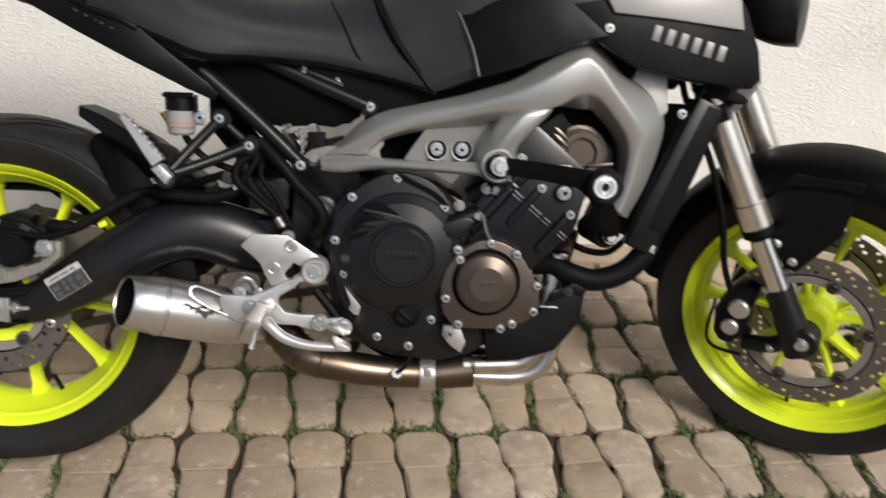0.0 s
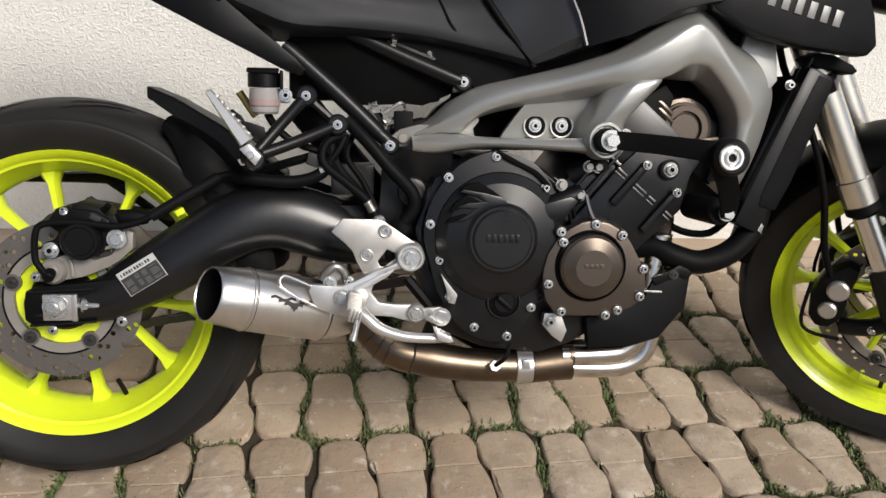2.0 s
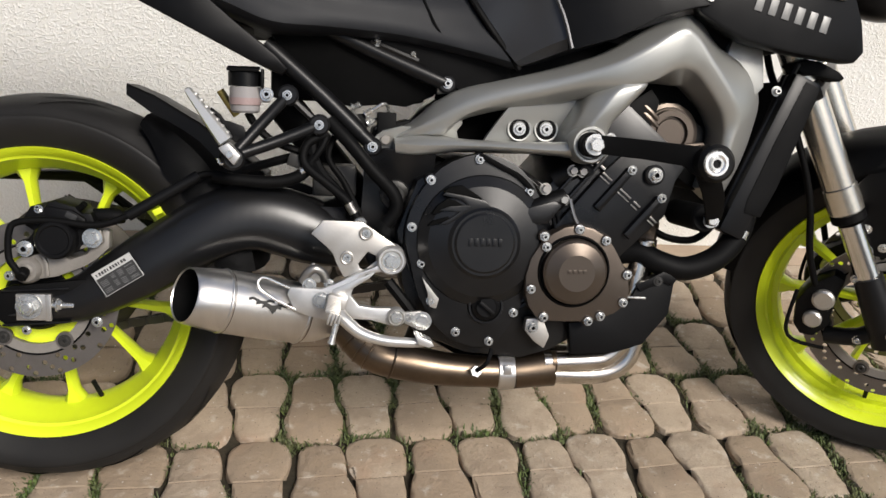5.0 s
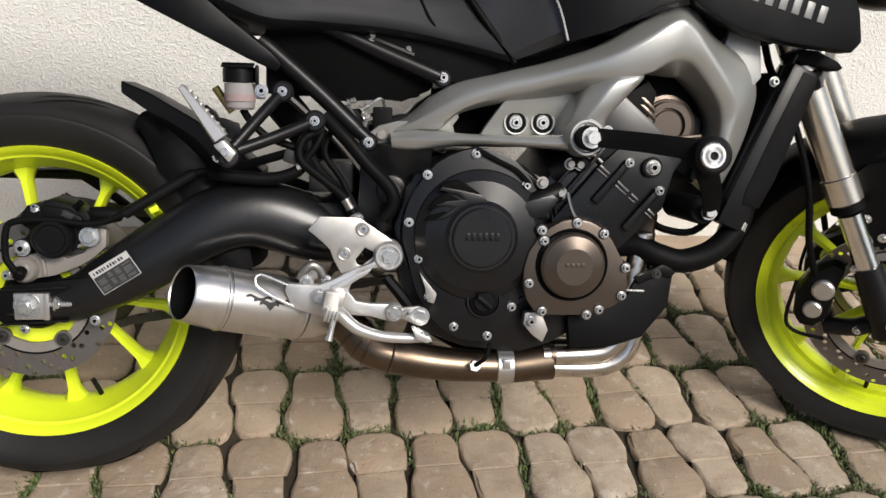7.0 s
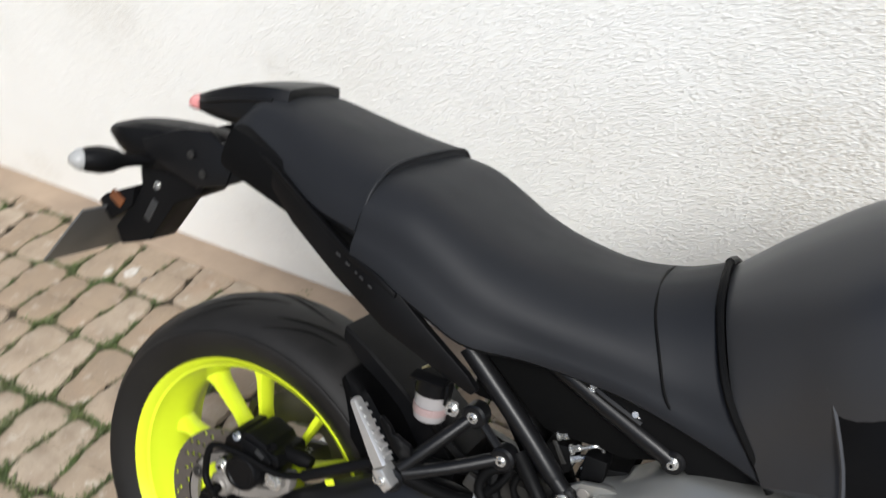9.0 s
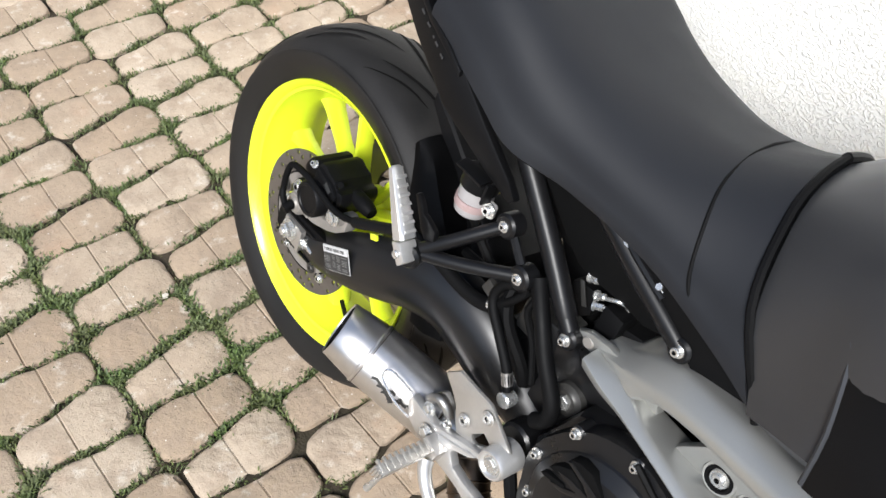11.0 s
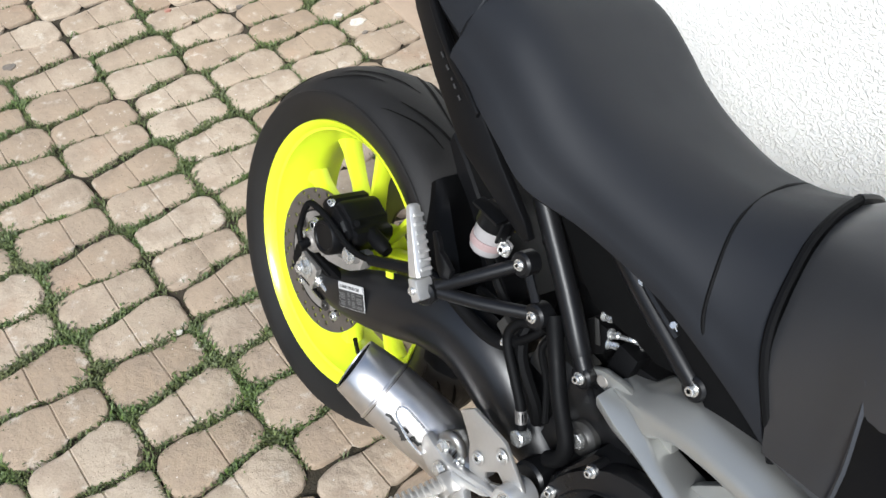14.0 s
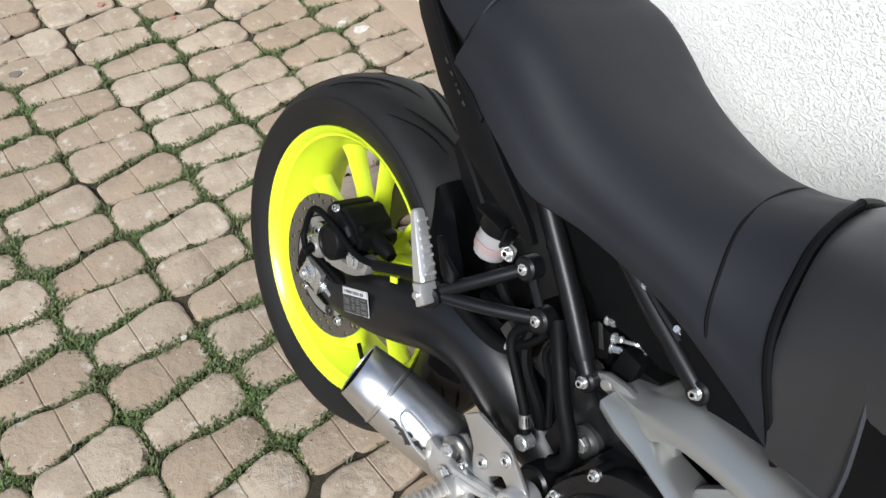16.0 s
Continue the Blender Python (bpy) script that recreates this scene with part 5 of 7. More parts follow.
P1, P2, PP = (0.38, -0.125, 0.63), (0.427, -0.125, 0.588), (0.305, -0.185, 0.54)
hang = part("pillion_hanger", tube([P1, ((P1[0] + PP[0]) / 2, -0.16, (P1[2] + PP[2]) / 2), PP], 0.0088, 10, 3), "satin", bike, "black cast pillion footrest hanger")
part("hanger_arm", tube([P2, ((P2[0] + PP[0]) / 2, -0.158, (P2[2] + PP[2]) / 2 - 0.002), PP], 0.009, 10, 3), "satin", hang)
part("hanger_tie", tube([P1, P2], 0.006, 8, 0), "satin", hang)
for p in (P1, P2):
    part("hanger_eye", rod((p[0], -0.112, p[2]), (p[0], -0.137, p[2]), 0.016, bev=0.003, n=20), "satin", hang)
    bolt((p[0], -0.137, p[2]), RIGHT, hang, 0.0062, 0.005)
part("hanger_knuckle", rod((0.302, -0.175, 0.538), (0.31, -0.2, 0.538), 0.017, bev=0.004, n=16), "satin", hang)
T, B = Vector((0.2475, -0.203, 0.634)), Vector((0.3, -0.203, 0.5625))
along = (B - T).normalized()
across = Vector((-along.z, 0, along.x)) * -1
st = []
for f, wa, wy in ((0.0, 0.0025, 0.005), (0.03, 0.0045, 0.008), (0.15, 0.0052, 0.009), (0.5, 0.0075, 0.0105), (0.85, 0.0098, 0.012), (1.0, 0.0102, 0.0125)):
    o = T.lerp(B, f)
    st.append([o + across * (wa * u) + Vector((0, wy * v, 0)) for u, v in ((-1, -0.7), (-0.7, -1), (0.7, -1), (1, -0.7), (1, 0.7), (0.7, 1), (-0.7, 1), (-1, 0.7))])
peg = part("pillion_peg", rings(bmesh.new(), st), "pegmetal", bike, "bright cast aluminium folding pillion footrest")
for k in range(7):
    f = 0.16 + 0.125 * k
    o = T.lerp(B, f)
    part("peg_tooth", moved(box((0, 0, 0), (0.0045, 0.014 + 0.004 * f, 0.0065), 0.001), Matrix.Translation(o + Vector((0, 0.002, 0)) + (-across if across.x < 0 else across) * (0.0042 + 0.0042 * f)) @ Matrix.Rotation(0.63, 4, "Y")), "pegmetal", peg)
part("peg_slot", moved(box((0, 0, 0), (0.003, 0.002, 0.055), 0.0008), Matrix.Translation(T.lerp(B, 0.62) + Vector((-0.001, -0.0085, 0))) @ Matrix.Rotation(-0.63, 4, "Y")), "grey_cast", peg)
part("peg_clevis", plate([(0.29, 0.553), (0.304, 0.5615), (0.322, 0.543), (0.312, 0.529)], -0.214, -0.188, bev=0.003), "pegmetal", peg)
part("peg_pin", rod((0.306, -0.182, 0.545), (0.306, -0.218, 0.545), 0.0055, bev=0.001), "zinc", peg)
part("clevis_spring", tube([(0.3, -0.2, 0.535), (0.292, -0.2, 0.53), (0.288, -0.2, 0.538)], 0.002, 6, 3), "zinc", peg)
part("heel_fin", plate([(0.272, 0.605), (0.277, 0.609), (0.283, 0.604), (0.29, 0.599), (0.295, 0.591), (0.302, 0.59), (0.322, 0.583), (0.325, 0.57), (0.31, 0.56), (0.298, 0.57)], -0.18, -0.172, bev=0.002), "plastic", hang, "black serrated heel fin")
# brake fluid reservoir
res = part("brake_reservoir", lathe([(0.0, -0.02), (0.018, -0.02), (0.021, -0.017), (0.0225, 0.0), (0.0225, 0.018), (0.0, 0.018)], (0.318, -0.128, 0.622), (0, 0, 1), 28), "reservoir", bike, "milky plastic rear brake fluid reservoir")
part("fluid_level", lathe([(0.0, -0.016), (0.0229, -0.006), (0.0232, 0.004), (0.0, 0.004)], (0.318, -0.129, 0.62), (0, 0, 1), 28), "fluid", res, "pinkish fluid showing through")
lid = part("reservoir_lid", lathe([(0.0, 0.022), (0.022, 0.022), (0.0245, 0.02), (0.0245, 0.0), (0.0, 0.0)], (0.318, -0.128, 0.641), (0, 0, 1), 28), "plastic", res, "black screw lid")
part("lid_guard", box((0.318, -0.148, 0.6655), (0.046, 0.018, 0.004), 0.001, Matrix.Rotation(0.25, 4, "X")), "plastic", res)
part("guard_leg", box((0.3445, -0.142, 0.652), (0.004, 0.016, 0.028), 0.001), "plastic", res)
part("reservoir_tab", box((0.345, -0.13, 0.628), (0.022, 0.008, 0.02), 0.004), "reservoir", res)
bolt((0.35, -0.135, 0.63), RIGHT, res, 0.0085, 0.007)
part("reservoir_hose", tube([(0.322, -0.126, 0.602), (0.332, -0.12, 0.585), (0.36, -0.115, 0.56), (0.42, -0.115, 0.54)], 0.006, 8, 4), "dark", res)

# rider's rearset: heel plate, hanger, peg, pedal
heel = part("heel_plate", plate([(0.418, 0.43), (0.435, 0.45), (0.493, 0.448), (0.531, 0.422), (0.548, 0.41), (0.54, 0.385), (0.52, 0.38), (0.5, 0.374), (0.467, 0.364), (0.456, 0.384), (0.45, 0.4), (0.44, 0.411)], -0.176, -0.17, [[(0.502, 0.403), (0.514, 0.397), (0.517, 0.391), (0.498, 0.376), (0.491, 0.377), (0.488, 0.385)]], 0.0018, 0, lambda x, z: (x - 0.43) * 0.06), "alu", bike, "cast aluminium heel guard plate")
for x, z in ((0.499, 0.4315), (0.471, 0.394)):
    part("bolt_seat", lathe([(0.006, 0.0), (0.0085, 0.0012), (0.0105, 0.0)], (x, -0.1755, z), RIGHT, 24, wrap=True), "alu", heel)
    bolt((x, -0.174, z), RIGHT, heel, 0.0085, 0.0035)
part("footrest_hanger", plate([(0.536, 0.373), (0.52, 0.374), (0.5, 0.37), (0.484, 0.357), (0.478, 0.338), (0.49, 0.323), (0.513, 0.3195), (0.545, 0.319), (0.556, 0.314), (0.56, 0.305), (0.553, 0.294), (0.541, 0.291), (0.509, 0.3), (0.476, 0.302), (0.44, 0.3), (0.417, 0.305), (0.394, 0.314), (0.384, 0.34), (0.388, 0.351), (0.41, 0.349), (0.434, 0.348), (0.45, 0.354), (0.483, 0.37), (0.512, 0.382), (0.528, 0.394)], -0.182, -0.168, bev=0.0035), "pegmetal", heel, "bright cast aluminium footrest hanger")
part("hanger_web", plate([(0.45, 0.347), (0.483, 0.362), (0.515, 0.376), (0.505, 0.365), (0.484, 0.352), (0.468, 0.34), (0.455, 0.335)], -0.185, -0.178, bev=0.002), "pegmetal", heel)
part("hanger_boss", lathe([(0.0, 0.006), (0.013, 0.006), (0.0165, 0.01), (0.019, 0.01), (0.0215, 0.006), (0.022, -0.03)], (0.537, -0.178, 0.392), RIGHT, 30), "pegmetal", heel)
bolt((0.537, -0.183, 0.392), RIGHT, heel, 0.0125, 0.006, False)
part("switch_eye", lathe([(0.0, 0.006), (0.009, 0.006), (0.0115, 0.009), (0.014, 0.006), (0.0145, -0.006)], (0.546, -0.182, 0.3065), RIGHT, 24), "pegmetal", heel)
for x, z, r in ((0.4345, 0.332, 0.0105), (0.546, 0.3065, 0.0115), (0.585, 0.301, 0.0125)):
    bolt((x, -0.186, z), RIGHT, heel, r, 0.007, False)
part("pedal_link", plate([(0.556, 0.314), (0.583, 0.316), (0.596, 0.309), (0.6, 0.298), (0.59, 0.287), (0.577, 0.288), (0.556, 0.298)], -0.186, -0.178, bev=0.002), "alu", heel)
bolt((0.566, -0.186, 0.306), RIGHT, heel, 0.006, 0.004)
ped = part("brake_pedal", tube([(0.462, -0.2, 0.312), (0.471, -0.207, 0.305), (0.492, -0.212, 0.289), (0.525, -0.216, 0.279), (0.56, -0.217, 0.276), (0.585, -0.217, 0.2755)], [0.011, 0.0095, 0.009, 0.008, 0.0075, 0.0065], 12, 4), "pegmetal", bike, "bright cast aluminium brake pedal")
tip = part("pedal_tip", plate([(0.57, 0.292), (0.576, 0.29), (0.596, 0.281), (0.6, 0.274), (0.592, 0.272), (0.577, 0.276)], -0.232, -0.206, bev=0.002), "pegmetal", ped)
for k in range(4):
    part("tip_tooth", box((0.574 + 0.0065 * k, -0.22, 0.2905 - 0.0033 * k), (0.003, 0.022, 0.004), 0.0005, Matrix.Rotation(0.45, 4, "Y")), "pegmetal", ped)
rp = part("rider_peg", box((0.4545, -0.236, 0.328), (0.017, 0.086, 0.015), 0.004, Matrix.Rotation(0.25, 4, "Y")), "alu", bike, "knurled aluminium rider footrest")
for k in range(9):
    part("knurl_rib", box((0.453 - 0.0002 * k, -0.2 - 0.0093 * k, 0.3345), (0.019, 0.0042, 0.006), 0.0012, Matrix.Rotation(0.25, 4, "Y")), "alu", rp)
for k in range(4):
    part("end_rib", box((0.4475 + 0.0045 * k, -0.2795, 0.3275 - 0.0012 * k), (0.003, 0.005, 0.018), 0.001, Matrix.Rotation(0.25, 4, "Y")), "alu", rp)
part("peg_clevis", box((0.456, -0.19, 0.327), (0.03, 0.02, 0.028), 0.004, Matrix.Rotation(0.25, 4, "Y")), "alu", rp)
part("peg_feeler", tube([(0.457, -0.278, 0.32), (0.4545, -0.28, 0.307), (0.4505, -0.282, 0.292)], [0.0045, 0.004, 0.0055], 10, 2), "zinc", rp, "steel peg feeler")
strap = part("muffler_strap", plate([(0.4, 0.352), (0.408, 0.37), (0.42, 0.383), (0.432, 0.378), (0.44, 0.365), (0.43, 0.352)], -0.16, -0.152, bev=0.002), "alu", bike, "aluminium muffler strap")
part("strap_loop", tube([(0.405, -0.165, 0.355), (0.412, -0.168, 0.368), (0.424, -0.168, 0.376), (0.436, -0.164, 0.368), (0.44, -0.16, 0.356)], 0.007, 10, 3), "steel", strap)
bolt((0.416, -0.172, 0.352), RIGHT, strap, 0.009, 0.008, False)
bolt((0.445, -0.165, 0.352), RIGHT, strap, 0.007, 0.01)
part("brake_switch", tube([(0.535, -0.13, 0.35), (0.56, -0.135, 0.32), (0.575, -0.135, 0.3)], 0.009, 8, 2), "dark", heel)
part("cover_stay", plate([(0.585, 0.365), (0.592, 0.355), (0.612, 0.33), (0.608, 0.315), (0.598, 0.318), (0.594, 0.34)], -0.165, -0.16, bev=0.001), "alu", heel)

# ---- seat ----
def half(x, pts):
    return [(x + dx, y, z) for dx, y, z in pts]


pil = part("pillion_seat", lofted([
    half(-0.065, [(0, 0, 0.925), (0, 0.03, 0.924), (0, 0.06, 0.918), (0, 0.085, 0.905), (0, 0.09, 0.89), (0, 0, 0.885)]),
    half(-0.035, [(0, 0, 0.948), (0, 0.045, 0.946), (0, 0.078, 0.936), (0, 0.096, 0.915), (0, 0.099, 0.885), (0, 0, 0.88)]),
    half(0.02, [(0, 0, 0.947), (0, 0.05, 0.944), (0, 0.086, 0.93), (0, 0.104, 0.905), (0, 0.108, 0.87), (0, 0, 0.86)]),
    half(0.11, [(0, 0, 0.929), (0, 0.058, 0.926), (0, 0.103, 0.912), (0, 0.129, 0.88), (0, 0.133, 0.828), (0, 0, 0.82)]),
    half(0.2, [(0, 0, 0.912), (0, 0.065, 0.91), (0, 0.114, 0.902), (-0.004, 0.144, 0.874), (-0.01, 0.152, 0.815), (0, 0, 0.8)]),
], 4, 5, mirror=True), "seat", bike, "matt black vinyl pillion seat")
rid = part("rider_seat", lofted([
    half(0.195, [(0, 0, 0.9), (0, 0.067, 0.8995), (0, 0.118, 0.893), (-0.002, 0.148, 0.867), (-0.004, 0.157, 0.832), (-0.008, 0.149, 0.785), (0, 0, 0.78)]),
    half(0.25, [(0, 0, 0.893), (0, 0.067, 0.892), (0, 0.118, 0.8855), (0, 0.148, 0.859), (0, 0.158, 0.82), (0, 0.152, 0.762), (0, 0, 0.75)]),
    half(0.3, [(0, 0, 0.874), (0, 0.067, 0.872), (0, 0.118, 0.8645), (0, 0.148, 0.837), (0, 0.158, 0.798), (0.003, 0.153, 0.742), (0, 0, 0.73)]),
    half(0.35, [(0, 0, 0.855), (0, 0.067, 0.852), (0, 0.117, 0.84), (0.004, 0.147, 0.809), (0.008, 0.156, 0.77), (0.01, 0.152, 0.724), (0, 0, 0.72)]),
    half(0.41, [(0, 0, 0.84), (0, 0.062, 0.837), (0, 0.109, 0.8235), (0.012, 0.138, 0.791), (0.022, 0.144, 0.758), (0.03, 0.132, 0.724), (0.02, 0, 0.715)]),
    half(0.49, [(0, 0, 0.834), (0, 0.053, 0.831), (0.005, 0.098, 0.814), (0.02, 0.126, 0.7855), (0.04, 0.134, 0.752), (0.06, 0.123, 0.717), (0.04, 0, 0.71)]),
    half(0.555, [(0, 0, 0.845), (0.003, 0.052, 0.841), (0.012, 0.094, 0.818), (0.034, 0.122, 0.78), (0.06, 0.133, 0.742), (0.1, 0.13, 0.698), (0.07, 0, 0.71)]),
    half(0.607, [(0, 0, 0.871), (0.004, 0.05, 0.862), (0.014, 0.09, 0.83), (0.034, 0.12, 0.787), (0.062, 0.137, 0.742), (0.112, 0.138, 0.681), (0.08, 0, 0.71)]),
], 4, 5, mirror=True), "seat", bike, "matt black vinyl rider seat")
# edge tube whose dark colour also stands for the shaded gap before the tank
part("seat_lip", tube([(0.612, 0.0, 0.874), (0.616, -0.05, 0.865), (0.626, -0.092, 0.832), (0.66, -0.139, 0.765), (0.725, -0.142, 0.68)], 0.0048, 8, 5), "dark", rid, "seat edge, dark for the shaded gap at the tank")
part("seat_lip", tube([(0.612, 0.0, 0.874), (0.616, 0.05, 0.865), (0.626, 0.092, 0.832), (0.66, 0.139, 0.765), (0.725, 0.142, 0.68)], 0.006, 8, 5), "plastic", rid)
for s in (-1, 1):
    part("seat_stitch", tube([(0.545, 0.0, 0.8425), (0.548, s * 0.05, 0.8375), (0.557, s * 0.093, 0.8175), (0.577, s * 0.1228, 0.781), (0.595, s * 0.1345, 0.743), (0.612, s * 0.1335, 0.72)], 0.002, 6, 5), "dark", rid)
    part("step_welt", tube([(0.2, 0, 0.911), (0.2, s * 0.065, 0.909), (0.2, s * 0.114, 0.901), (0.196, s * 0.145, 0.873), (0.192, s * 0.151, 0.835)], 0.0028, 8, 4), "seat", pil)

# tail side panels
pan = [(-0.045, 0.905), (-0.02, 0.895), (0.03, 0.872), (0.085, 0.845), (0.14, 0.818), (0.19, 0.795), (0.235, 0.782), (0.262, 0.768), (0.31, 0.728), (0.365, 0.685), (0.38, 0.668), (0.372, 0.658), (0.33, 0.676), (0.25, 0.716), (0.165, 0.758), (0.08, 0.802), (0.02, 0.846), (-0.03, 0.876)]


def tail_y(x, z):
    return -float(np.interp(x, [-0.05, 0.05, 0.15, 0.25, 0.38], [0.092, 0.118, 0.14, 0.152, 0.128])) + 0.3 * max(0, 0.8 - 0.35 * x - z)


for s, nm in ((-1, "tail_panel"), (1, "tail_panel")):
    bm = plate(pan, -0.012, 0.0, (), 0.003, 0, tail_y, 2)
    if s > 0:
        bmesh.ops.scale(bm, vec=(1, -1, 1), verts=bm.verts)
    p = part(nm, bm, "plastic", bike, "black plastic tail side panel with small silver lettering bars")
    if s < 0:
        bm = plate([(-0.03, 0.893), (0.02, 0.87), (0.085, 0.838), (0.14, 0.812), (0.19, 0.787), (0.24, 0.772), (0.262, 0.76), (0.262, 0.768), (0.235, 0.783), (0.19, 0.797), (0.085, 0.847), (0.02, 0.876)], -0.017, -0.008, (), 0.002, 0, tail_y, 2)
        part("panel_crease", bm, "plastic", p)
        for k, (w, g) in enumerate(((0.014, 0), (0.012, 0.018), (0.006, 0.034), (0.012, 0.044), (0.012, 0.06))):
            q = Vector((0.168 + g * 0.92, 0, 0.788 - g * 0.42))
            part("letter_bar", box((q.x, tail_y(q.x, q.z) - 0.013, q.z), (w * 0.55, 0.0012, 0.0028), 0.0003, Matrix.Rotation(0.43, 4, "Y")), "label", p)
part("seat_base", box((0.14, 0, 0.815), (0.42, 0.25, 0.07), 0.02, Matrix.Rotation(0.3, 4, "Y")), "dark", bike)

# tail light and cowl
cowl = part("tail_cowl", lofted([
    half(-0.172, [(0, 0, 0.924), (0, 0.04, 0.921), (0, 0.05, 0.915), (0, 0.052, 0.9), (0, 0.042, 0.893), (0, 0, 0.89)]),
    half(-0.14, [(0, 0, 0.935), (0, 0.05, 0.933), (0, 0.062, 0.926), (0, 0.066, 0.905), (0, 0.05, 0.891), (0, 0, 0.885)]),
    half(-0.085, [(0, 0, 0.953), (0, 0.056, 0.951), (0, 0.068, 0.944), (0, 0.073, 0.918), (0, 0.06, 0.892), (0, 0, 0.885)]),
    half(-0.03, [(0, 0, 0.962), (0, 0.056, 0.96), (0, 0.068, 0.953), (0, 0.072, 0.928), (0, 0.065, 0.9), (0, 0, 0.89)]),
    half(0.0, [(0, 0, 0.962), (0, 0.052, 0.96), (0, 0.062, 0.954), (0, 0.064, 0.935), (0, 0.06, 0.92), (0, 0, 0.91)]),
], 2, 3, mirror=True), "satin", bike, "black plastic tail cowl", angle=25)
for s in (-1, 1):
    part("cowl_rib", tube([(-0.165, s * 0.0535, 0.909), (-0.135, s * 0.0675, 0.917), (-0.08, s * 0.0735, 0.931), (-0.02, s * 0.0725, 0.941)], 0.0035, 8, 3), "satin", cowl)
part("tail_light", lofted([
    half(-0.203, [(0, 0, 0.908), (0, 0.02, 0.907), (0, 0.032, 0.903), (0, 0.028, 0.894), (0, 0, 0.89)]),
    half(-0.19, [(0, 0, 0.917), (0, 0.034, 0.916), (0, 0.048, 0.909), (0, 0.045, 0.895), (0, 0, 0.889)]),
    half(-0.164, [(0, 0, 0.922), (0, 0.042, 0.92), (0, 0.056, 0.912), (0, 0.053, 0.896), (0, 0, 0.889)]),
], 3, 3, mirror=True), "redlens", cowl, "pale red tail light lens")

# number plate holder, indicators
hold = part("plate_holder", lofted([
    half(-0.362, [(0, 0, 0.835), (0, 0.025, 0.833), (0, 0.038, 0.824), (0, 0.03, 0.81), (0, 0, 0.806)]),
    half(-0.325, [(0, 0, 0.847), (0, 0.04, 0.843), (0, 0.055, 0.828), (0, 0.045, 0.797), (0, 0, 0.787)]),
    half(-0.265, [(0, 0, 0.856), (0, 0.036, 0.852), (0, 0.05, 0.832), (0, 0.046, 0.785), (0, 0, 0.775)]),
    half(-0.18, [(0, 0, 0.861), (0, 0.032, 0.857), (0, 0.045, 0.84), (0, 0.042, 0.79), (0, 0, 0.785)]),
    half(-0.13, [(0, 0, 0.852), (0, 0.026, 0.85), (0, 0.036, 0.838), (0, 0.034, 0.81), (0, 0, 0.8)]),
], 2, 3, mirror=True), "plastic", bike, "black plastic number plate holder", angle=25)
for s in (-1, 1):
    wing_bm = plate([(-0.272, 0.83), (-0.262, 0.808), (-0.21, 0.792), (-0.157, 0.779), (-0.1, 0.796), (-0.092, 0.824), (-0.109, 0.85), (-0.143, 0.868), (-0.187, 0.864)], -0.007, 0.0, (), 0.0025, 0, lambda x, z: -0.052 + 0.25 * max(0.0, z - 0.84), 2)
    if s > 0:
        bmesh.ops.scale(wing_bm, vec=(1, -1, 1), verts=wing_bm.verts)
    part("holder_wing", wing_bm, "satin", hold, "satin black faceted side panel")
    part("holder_stay", plate([(-0.15, 0.838), (-0.085, 0.852), (-0.03, 0.868), (-0.03, 0.88), (-0.085, 0.864), (-0.15, 0.85)], s * 0.05 - 0.004, s * 0.05 + 0.004, bev=0.0025), "satin", hold)
    part("holder_stay", plate([(-0.15, 0.79), (-0.102, 0.795), (-0.066, 0.813), (0.02, 0.822), (0.02, 0.836), (-0.07, 0.832), (-0.12, 0.82)], s * 0.05 - 0.005, s * 0.05 + 0.005, bev=0.0025), "satin", hold)
    o, d = (-0.262, s * 0.045, 0.795), (-0.42, s * 0.9, 0.02)
    ind = part("indicator", lathe([(0.009, 0.0), (0.0095, 0.03), (0.012, 0.045), (0.019, 0.062), (0.0215, 0.08), (0.019, 0.1), (0.013, 0.114), (0.002, 0.12)], o, d, 20), "plastic", hold, "black rear indicator with clear lens")
    part("indicator_lens", lathe([(0.0168, 0.106), (0.0172, 0.108), (0.0145, 0.115), (0.006, 0.124), (0.0, 0.125)], o, d, 20), "clearlens", ind, "smoked clear lens")
    bolt((-0.17, s * 0.06, 0.828), (0, s, 0), hold, 0.0055, 0.003, True, "grey_cast")
    bolt((-0.145, s * 0.06, 0.803), (0, s, 0), hold, 0.0055, 0.003, True, "grey_cast")
part("holder_core", box((-0.09, 0, 0.825), (0.14, 0.08, 0.045), 0.008, Matrix.Rotation(-0.2, 4, "Y")), "dark", hold)
part("plate_arm", plate([(-0.305, 0.79), (-0.296, 0.742), (-0.314, 0.708), (-0.35, 0.659), (-0.335, 0.631), (-0.272, 0.656), (-0.223, 0.732), (-0.172, 0.76), (-0.157, 0.79)], -0.03, 0.03, bev=0.004), "plastic", hold)
part("arm_slot", box((-0.272, -0.0305, 0.708), (0.014, 0.003, 0.04), 0.001, Matrix.Rotation(0.45, 4, "Y")), "label", hold)
bolt((-0.262, -0.03, 0.752), RIGHT, hold, 0.006, 0.005)
part("plate_lamp", plate([(-0.385, 0.698), (-0.37, 0.712), (-0.305, 0.742), (-0.31, 0.706), (-0.356, 0.668)], -0.036, 0.036, bev=0.004), "plastic", hold)
npl = part("number_plate", box((-0.41, 0, 0.635), (0.004, 0.17, 0.145), 0.001, Matrix.Rotation(radians(38), 4, "Y")), "plate", hold, "grey rear number plate")
for k in range(5):
    part("plate_bar", box((-0.413, -0.056 + 0.028 * k, 0.637), (0.002, 0.016, 0.06), 0.0003, Matrix.Rotation(radians(38), 4, "Y")), "dark", npl)
